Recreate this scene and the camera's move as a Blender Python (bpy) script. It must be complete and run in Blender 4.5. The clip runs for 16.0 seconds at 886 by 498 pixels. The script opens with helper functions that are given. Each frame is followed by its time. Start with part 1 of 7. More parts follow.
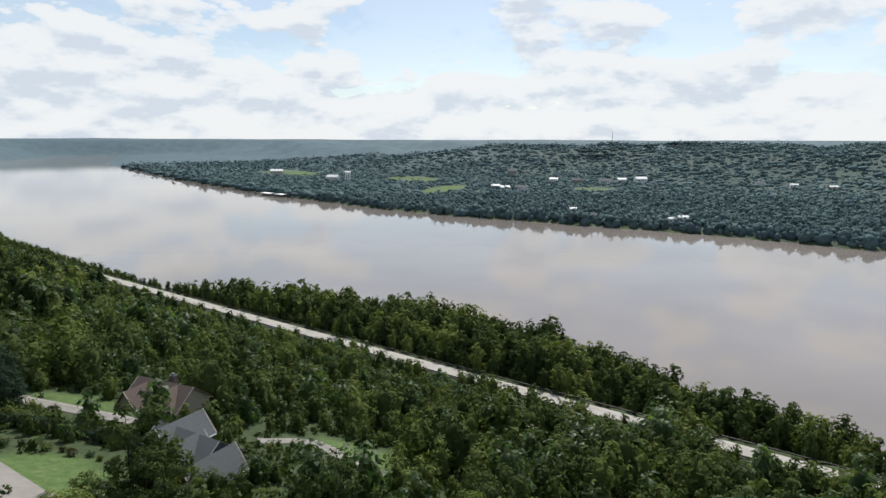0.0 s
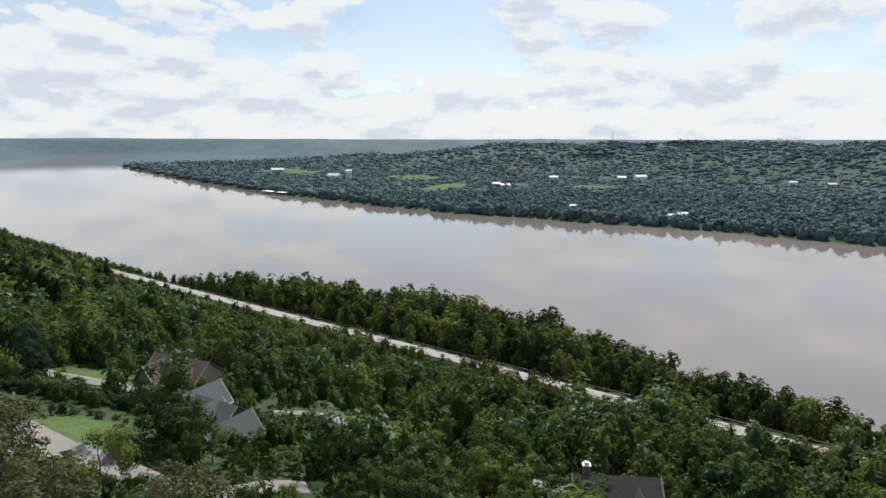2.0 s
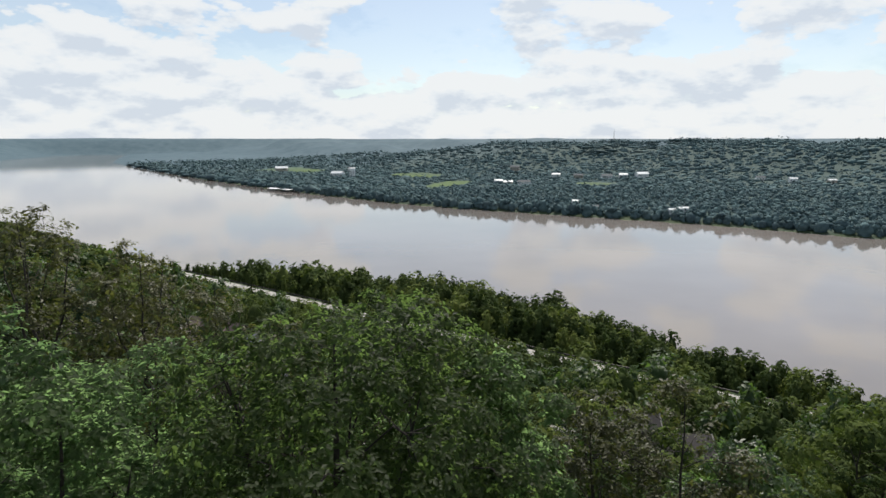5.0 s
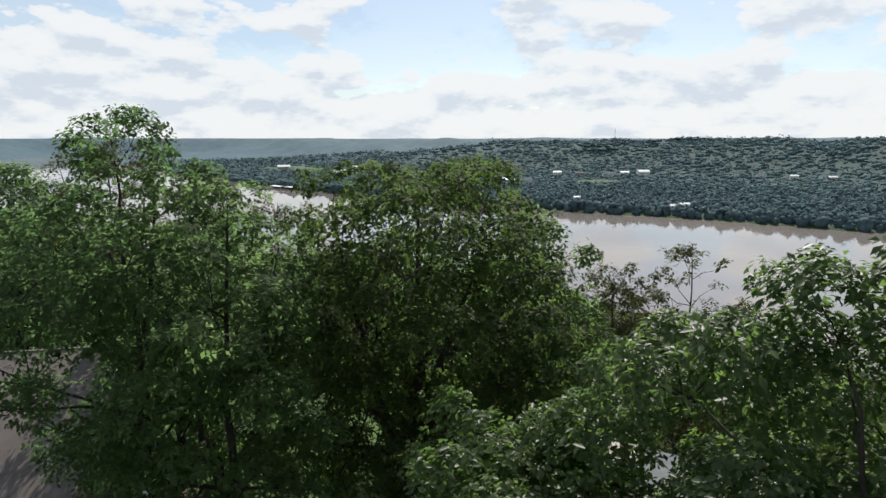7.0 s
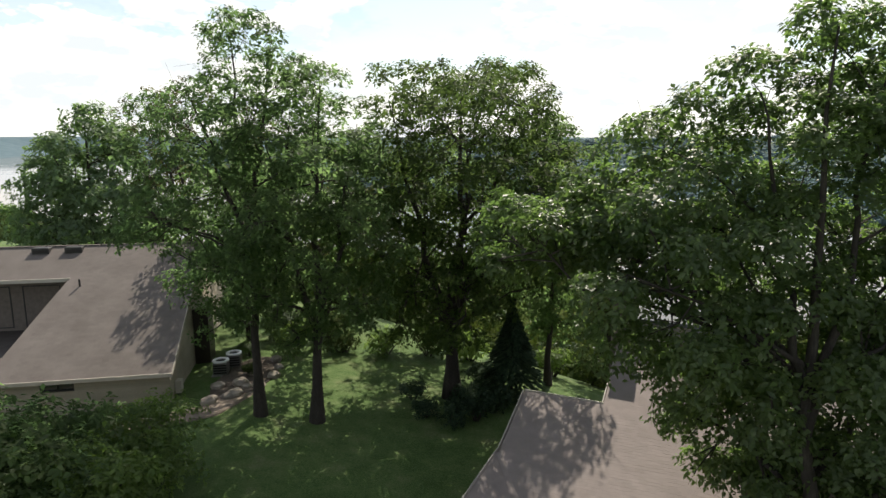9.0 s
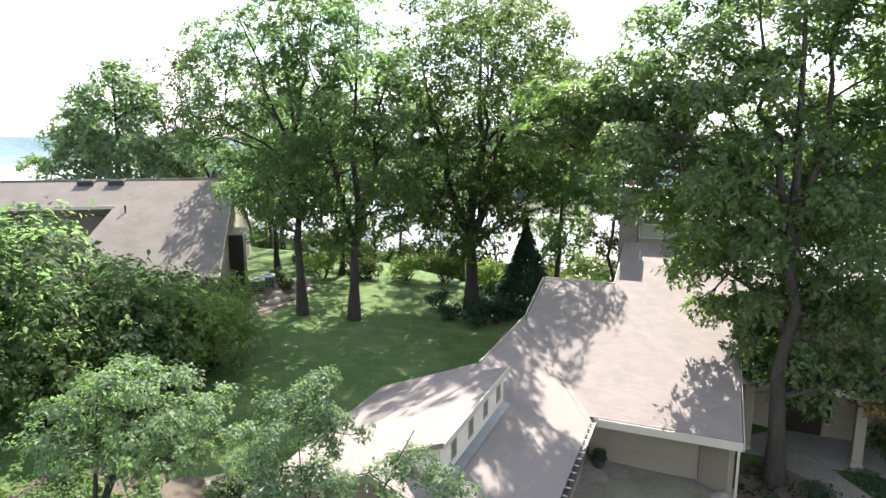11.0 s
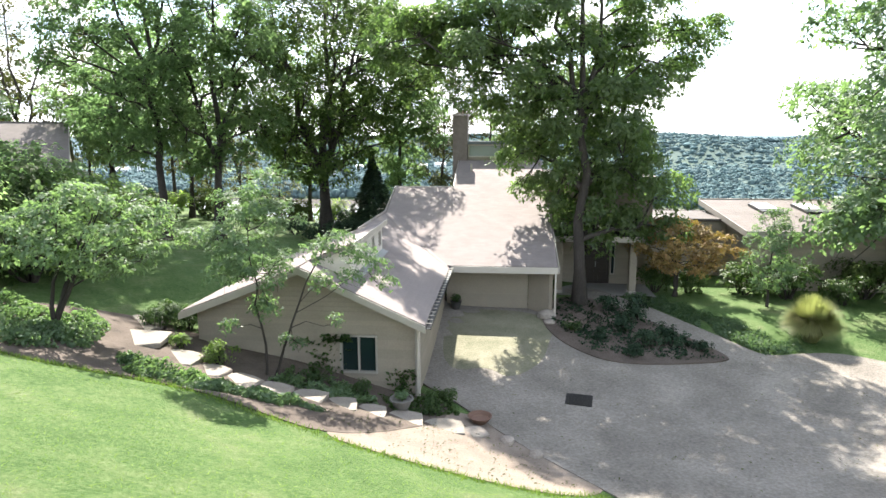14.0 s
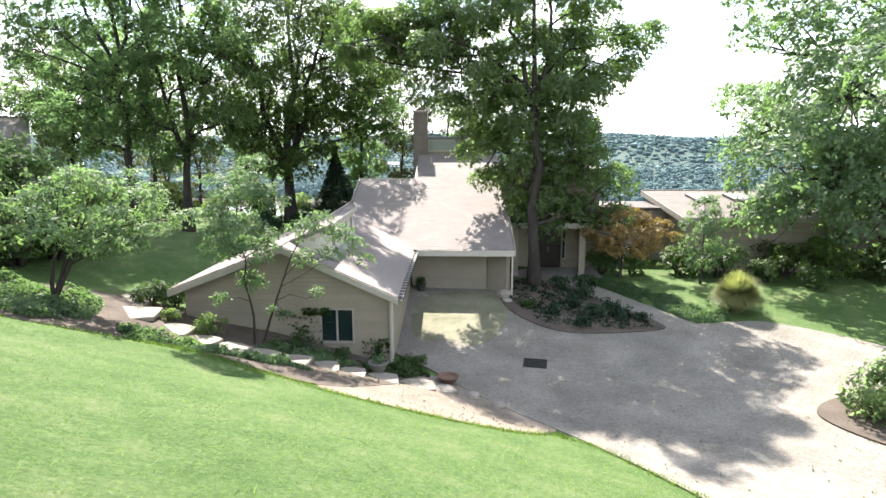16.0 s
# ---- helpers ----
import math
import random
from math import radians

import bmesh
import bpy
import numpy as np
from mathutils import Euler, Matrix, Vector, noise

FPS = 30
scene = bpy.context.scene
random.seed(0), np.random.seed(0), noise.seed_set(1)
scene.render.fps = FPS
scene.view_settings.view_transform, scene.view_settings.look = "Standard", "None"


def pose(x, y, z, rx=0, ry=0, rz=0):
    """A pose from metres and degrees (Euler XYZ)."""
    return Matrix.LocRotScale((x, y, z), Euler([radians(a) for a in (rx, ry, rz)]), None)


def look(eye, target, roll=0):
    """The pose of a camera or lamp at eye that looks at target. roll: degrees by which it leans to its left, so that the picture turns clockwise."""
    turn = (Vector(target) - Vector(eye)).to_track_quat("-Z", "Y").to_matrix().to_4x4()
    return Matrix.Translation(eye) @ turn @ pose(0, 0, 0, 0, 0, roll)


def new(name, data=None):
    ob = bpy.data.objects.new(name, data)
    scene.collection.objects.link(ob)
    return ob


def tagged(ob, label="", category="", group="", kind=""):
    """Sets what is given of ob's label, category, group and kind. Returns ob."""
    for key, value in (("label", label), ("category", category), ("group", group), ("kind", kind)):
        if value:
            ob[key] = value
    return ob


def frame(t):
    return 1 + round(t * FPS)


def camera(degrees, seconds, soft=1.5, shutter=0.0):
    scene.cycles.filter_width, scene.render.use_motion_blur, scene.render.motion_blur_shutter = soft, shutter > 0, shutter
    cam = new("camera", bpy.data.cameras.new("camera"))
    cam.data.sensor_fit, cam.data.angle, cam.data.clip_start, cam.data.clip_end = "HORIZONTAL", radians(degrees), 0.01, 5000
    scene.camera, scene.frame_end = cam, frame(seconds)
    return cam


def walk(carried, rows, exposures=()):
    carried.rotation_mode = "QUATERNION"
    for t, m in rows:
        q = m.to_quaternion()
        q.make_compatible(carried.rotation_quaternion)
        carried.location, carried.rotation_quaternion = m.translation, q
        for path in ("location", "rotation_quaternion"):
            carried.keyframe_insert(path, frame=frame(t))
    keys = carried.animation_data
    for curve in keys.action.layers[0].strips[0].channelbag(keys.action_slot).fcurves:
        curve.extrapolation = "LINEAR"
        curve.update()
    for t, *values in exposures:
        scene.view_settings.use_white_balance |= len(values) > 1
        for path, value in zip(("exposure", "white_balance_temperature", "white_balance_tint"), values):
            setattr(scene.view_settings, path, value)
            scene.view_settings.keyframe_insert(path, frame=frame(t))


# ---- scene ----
cam = camera(71.7, 16.0)
PATH = [  # seconds, x, y, z, yaw, pitch, roll
    (0.0, 2.89, 25.24, 33.76, 1.52, -10.20, -0.15),
    (0.5, 2.65, 23.74, 33.11, 1.53, -10.20, -0.12),
    (1.0, 2.42, 22.12, 32.28, 1.52, -10.21, -0.11),
    (1.5, 2.27, 20.45, 31.49, 1.52, -10.22, -0.10),
    (2.0, 2.13, 18.68, 30.63, 1.53, -10.21, -0.09),
    (2.5, 1.86, 16.77, 29.71, 1.55, -10.22, -0.07),
    (3.0, 1.60, 14.95, 28.78, 1.59, -10.22, -0.07),
    (5.5, -1.47, 4.80, 24.26, 1.68, -10.19, 0.04),
    (6.0, -2.06, 3.27, 22.95, 1.69, -10.18, 0.05),
    (6.5, -2.58, 1.75, 21.74, 1.70, -10.16, 0.05),
    (7.0, -3.08, 0.16, 20.60, 1.74, -10.17, 0.05),
    (7.5, -3.52, -1.64, 19.46, 1.73, -10.19, 0.04),
    (8.0, -4.07, -3.73, 18.26, 1.65, -10.21, 0.02),
    (8.5, -4.47, -5.65, 17.08, 1.71, -10.21, -0.01),
    (9.0, -4.80, -7.19, 15.95, 1.79, -10.21, -0.04),
    (11.5, -7.19, -12.14, 11.04, -0.40, -10.24, 0.07),
    (12.0, -7.73, -13.01, 10.19, -2.69, -10.23, 0.10),
    (12.5, -8.21, -14.00, 9.51, -4.70, -10.21, 0.12),
    (13.0, -8.58, -14.95, 8.93, -7.92, -10.19, 0.12),
    (13.5, -8.95, -15.75, 8.39, -12.58, -10.19, 0.12),
    (14.0, -9.48, -16.58, 7.97, -16.56, -10.19, 0.10),
    (14.5, -9.88, -17.28, 7.71, -18.82, -10.19, 0.07),
    (15.0, -10.27, -17.88, 7.69, -19.99, -10.19, 0.03),
    (15.5, -10.51, -18.31, 7.66, -20.47, -10.19, -0.01),
    (16.0, -10.62, -18.51, 7.67, -20.88, -10.20, -0.03),
]
EXPOSURES = [(0.0, 0.10, 6400, 10), (5.5, 0.08, 6450, 10), (7.0, 0.12, 6450, 10), (9.0, 0.55, 6980, 10), (11.4, 2.08, 6530, 10), (16.0, 2.08, 6530, 10)]
walk(cam, [(t, pose(x, y, z, 90 + p, r, yw)) for t, x, y, z, yw, p, r in PATH], EXPOSURES)

# ---- sky and sun ----
SUN_EL, SUN_YAW = 47.0, -13.0          # degrees above the horizon; yaw of the sun seen from the garden
world = bpy.data.worlds.new("sky")
scene.world = world
world.use_nodes = True
wn, wl = world.node_tree.nodes, world.node_tree.links
wn.clear()
sky = wn.new("ShaderNodeTexSky")
sky.sky_type, sky.sun_disc = "NISHITA", False
sky.sun_elevation, sky.sun_rotation = radians(SUN_EL), radians(-SUN_YAW)
sky.air_density, sky.dust_density = 1.0, 0.4
sky_bg = wn.new("ShaderNodeBackground")
sky_bg.inputs["Strength"].default_value = 0.105
wl.new(sky.outputs[0], sky_bg.inputs["Color"])


def wmath(op, a, b=None, c=None):
    n = wn.new("ShaderNodeMath")
    n.operation = op
    for i, v in enumerate((a, b, c)):
        if v is None:
            continue
        if isinstance(v, (int, float)):
            n.inputs[i].default_value = v
        else:
            wl.new(v, n.inputs[i])
    return n.outputs[0]


wtc = wn.new("ShaderNodeTexCoord")
wsep = wn.new("ShaderNodeSeparateXYZ")
wl.new(wtc.outputs["Generated"], wsep.inputs[0])
wcomb = wn.new("ShaderNodeCombineXYZ")
wl.new(wsep.outputs[0], wcomb.inputs[0])
wl.new(wsep.outputs[1], wcomb.inputs[1])
wl.new(wmath("MULTIPLY", wsep.outputs[2], 2.3), wcomb.inputs[2])      # heaps about twice as wide as high


def wnoise(scale, detail, rough, off):
    m = wn.new("ShaderNodeMapping")
    m.inputs["Location"].default_value = off
    wl.new(wcomb.outputs[0], m.inputs["Vector"])
    n = wn.new("ShaderNodeTexNoise")
    n.inputs["Scale"].default_value, n.inputs["Detail"].default_value, n.inputs["Roughness"].default_value = scale, detail, rough
    wl.new(m.outputs[0], n.inputs["Vector"])
    return n.outputs[0]


def wramp(src, stops):
    r = wn.new("ShaderNodeValToRGB")
    els = r.color_ramp.elements
    while len(els) < len(stops):
        els.new(0.5)
    for e, (p, c) in zip(els, stops):
        e.position, e.color = p, (c, c, c, 1) if isinstance(c, (int, float)) else (*c, 1)
    wl.new(src, r.inputs[0])
    return r.outputs[0]


CLOUD_OFF = (3.1, 1.7, 0.0)
# where the cumulus heaps and the blue gaps stand over the river: (across, up, half width, half height, more or less cloud)
HEAPS = [(-0.09, 0.19, 0.085, 0.055, -0.17), (-0.13, 0.105, 0.05, 0.03, -0.07), (0.36, 0.165, 0.05, 0.06, -0.10), (0.56, 0.125, 0.12, 0.018, -0.06),
         (-0.50, 0.13, 0.30, 0.09, 0.10), (0.13, 0.135, 0.17, 0.05, 0.11), (0.30, 0.20, 0.30, 0.03, 0.05), (0.62, 0.19, 0.15, 0.035, 0.08), (0.62, 0.085, 0.22, 0.03, 0.06)]
front = wmath("MAXIMUM", wsep.outputs[1], 0.05)
across, upward = wmath("DIVIDE", wsep.outputs[0], front), wmath("DIVIDE", wsep.outputs[2], front)


def puffs(scale, detail, off):
    m = wn.new("ShaderNodeMapping")
    m.inputs["Location"].default_value = off
    wl.new(wcomb.outputs[0], m.inputs["Vector"])
    v = wn.new("ShaderNodeTexVoronoi")
    v.inputs["Scale"].default_value, v.inputs["Detail"].default_value, v.inputs["Roughness"].default_value = scale, detail, 0.55
    wl.new(m.outputs[0], v.inputs["Vector"])
    return wmath("SUBTRACT", 1.0, v.outputs["Distance"])


def billows(lift):
    """Heaps at three sizes; lift looks that much higher up in the sky."""
    c = wmath("MULTIPLY", wnoise(4.2, 2, 0.5, (CLOUD_OFF[0], CLOUD_OFF[1], lift)), 0.42)
    c = wmath("MULTIPLY_ADD", wnoise(11.0, 9, 0.62, (7.0, 2.0, lift)), 0.28, c)
    return wmath("MULTIPLY_ADD", puffs(8.0, 4.0, (1.3, 0.7, lift)), 0.30, c)


cover = billows(0.0)
under = wmath("SUBTRACT", billows(0.045), cover)          # more cloud overhead: the shaded side of a heap
for hx, hy, hw, hh, amount in HEAPS:
    ex, ey = wmath("DIVIDE", wmath("SUBTRACT", across, hx), hw), wmath("DIVIDE", wmath("SUBTRACT", upward, hy), hh)
    far_off = wmath("ADD", wmath("MULTIPLY", ex, ex), wmath("MULTIPLY", ey, ey))
    cover = wmath("MULTIPLY_ADD", wmath("EXPONENT", wmath("MULTIPLY", far_off, -1.0)), amount, cover)
veil = wmath("MULTIPLY", wmath("MAXIMUM", wmath("SUBTRACT", 0.12, wsep.outputs[2]), 0.0), 2.4)      # closer to the horizon the clouds close up
clear = wmath("MULTIPLY", wmath("MAXIMUM", wmath("SUBTRACT", wsep.outputs[2], 0.32), 0.0), 0.55)      # bluer overhead
mask = wramp(wmath("SUBTRACT", wmath("ADD", cover, veil), clear), [(0.345, 0.32), (0.372, 0.86), (0.42, 1.0)])
shade = wramp(wmath("ADD", wmath("MULTIPLY", under, 1.5), wmath("MULTIPLY", cover, 0.6)),
              [(0.18, (0.972, 0.994, 1.0)), (0.26, (0.905, 0.950, 0.985)), (0.37, (0.73, 0.80, 0.885))])
cloud_bg = wn.new("ShaderNodeBackground")
wl.new(shade, cloud_bg.inputs["Color"])
cloud_bg.inputs["Strength"].default_value = 0.845
wmix = wn.new("ShaderNodeMixShader")
wl.new(wmath("MULTIPLY", mask, 0.97), wmix.inputs[0])
wl.new(sky_bg.outputs[0], wmix.inputs[1])
wl.new(cloud_bg.outputs[0], wmix.inputs[2])
wout = wn.new("ShaderNodeOutputWorld")
wl.new(wmix.outputs[0], wout.inputs[0])

sun = new("sun", bpy.data.lights.new("sun", "SUN"))
sun.data.energy, sun.data.angle, sun.data.color = 5.0, radians(0.6), (1.0, 0.95, 0.87)
sun_dir = Vector((-math.sin(radians(SUN_YAW)) * math.cos(radians(SUN_EL)), math.cos(radians(SUN_YAW)) * math.cos(radians(SUN_EL)), math.sin(radians(SUN_EL))))
sun.matrix_world = look(sun_dir * 200, (0, 0, 0))


# ---- materials ----
def mat(name, colors, rough=0.8, scale=6.0, detail_scale=40.0, bump=0.3, bump_dist=0.01, metal=0.0, spread=(0.3, 0.7), piece=0.0,
        island=0.0, translucent=0.0, spec=0.3, stretch=(1, 1, 1), warmth=(1.4, 1.6, 0.82)):
    """Two noises mix the colours; bump from the finer one; pieces or islands vary in tone."""
    m = bpy.data.materials.new(name)
    m.use_nodes = True
    n, l = m.node_tree.nodes, m.node_tree.links
    n.clear()
    out, bsdf = n.new("ShaderNodeOutputMaterial"), n.new("ShaderNodeBsdfPrincipled")
    tc = n.new("ShaderNodeTexCoord")
    mp = n.new("ShaderNodeMapping")
    mp.inputs["Scale"].default_value = stretch
    l.new(tc.outputs["Object"], mp.inputs["Vector"])

    def tex(s, d, r=0.6):
        t = n.new("ShaderNodeTexNoise")
        t.inputs["Scale"].default_value, t.inputs["Detail"].default_value, t.inputs["Roughness"].default_value = s, d, r
        l.new(mp.outputs[0], t.inputs["Vector"])
        return t.outputs[0]

    big, fine = tex(scale, 5), tex(detail_scale, 4)
    mixed = n.new("ShaderNodeMath")
    mixed.operation = "MULTIPLY_ADD"
    l.new(fine, mixed.inputs[0])
    mixed.inputs[1].default_value = 0.45
    half = n.new("ShaderNodeMath")
    half.operation = "MULTIPLY"
    l.new(big, half.inputs[0])
    half.inputs[1].default_value = 0.55
    l.new(half.outputs[0], mixed.inputs[2])
    ramp = n.new("ShaderNodeValToRGB")
    els = ramp.color_ramp.elements
    while len(els) < len(colors):
        els.new(0.5)
    for i, c in enumerate(colors):
        els[i].position = spread[0] + (spread[1] - spread[0]) * i / max(1, len(colors) - 1)
        els[i].color = (*c, 1)
    l.new(mixed.outputs[0], ramp.inputs[0])
    col = ramp.outputs[0]
    for amount, kind in ((piece, "piece"), (island, "island")):
        if amount:
            info = n.new("ShaderNodeObjectInfo" if kind == "piece" else "ShaderNodeNewGeometry")
            rnd = info.outputs["Random" if kind == "piece" else "Random Per Island"]
            mr = n.new("ShaderNodeMapRange")
            mr.inputs["To Min"].default_value, mr.inputs["To Max"].default_value = 1 - amount, 1 + amount
            l.new(rnd, mr.inputs["Value"])
            hsv = n.new("ShaderNodeHueSaturation")
            l.new(col, hsv.inputs["Color"])
            l.new(mr.outputs[0], hsv.inputs["Value"])
            mh = n.new("ShaderNodeMapRange")
            mh.inputs["To Min"].default_value, mh.inputs["To Max"].default_value = 0.5 + amount * 0.05, 0.5 - amount * 0.05
            l.new(rnd, mh.inputs["Value"])
            l.new(mh.outputs[0], hsv.inputs["Hue"])
            col = hsv.outputs[0]
    l.new(col, bsdf.inputs["Base Color"])
    bsdf.inputs["Roughness"].default_value, bsdf.inputs["Metallic"].default_value = rough, metal
    bsdf.inputs["Specular IOR Level"].default_value = spec
    if bump:
        b = n.new("ShaderNodeBump")
        b.inputs["Strength"].default_value, b.inputs["Distance"].default_value = bump, bump_dist
        l.new(fine, b.inputs["Height"])
        l.new(b.outputs[0], bsdf.inputs["Normal"])
    if translucent:
        tr, mx = n.new("ShaderNodeBsdfTranslucent"), n.new("ShaderNodeMixShader")
        warm = n.new("ShaderNodeMixRGB")
        warm.blend_type, warm.inputs[0].default_value, warm.inputs[2].default_value = "MULTIPLY", 1.0, (*warmth, 1)
        l.new(col, warm.inputs[1])
        l.new(warm.outputs[0], tr.inputs["Color"])
        mx.inputs[0].default_value = translucent
        l.new(bsdf.outputs[0], mx.inputs[1])
        l.new(tr.outputs[0], mx.inputs[2])
        l.new(mx.outputs[0], out.inputs[0])
    else:
        l.new(bsdf.outputs[0], out.inputs[0])
    return m


def leaf_mat(name, lo, hi, translucent=0.4, island=0.45, piece=0.18, scale=0.35, spread=(0.3, 0.7), rough=0.5, spec=0.25, warmth=(1.4, 1.6, 0.82)):
    mid = tuple((a + b) / 2 for a, b in zip(lo, hi))
    return mat(name, [lo, mid, hi], rough=rough, scale=scale, detail_scale=3.0, bump=0, island=island, piece=piece, translucent=translucent, spec=spec, spread=spread, warmth=warmth)


def glass_mat(name, tint=(0.02, 0.03, 0.03)):
    m = bpy.data.materials.new(name)
    m.use_nodes = True
    b = m.node_tree.nodes["Principled BSDF"]
    b.inputs["Base Color"].default_value = (*tint, 1)
    b.inputs["Roughness"].default_value, b.inputs["Specular IOR Level"].default_value = 0.05, 0.6
    return m


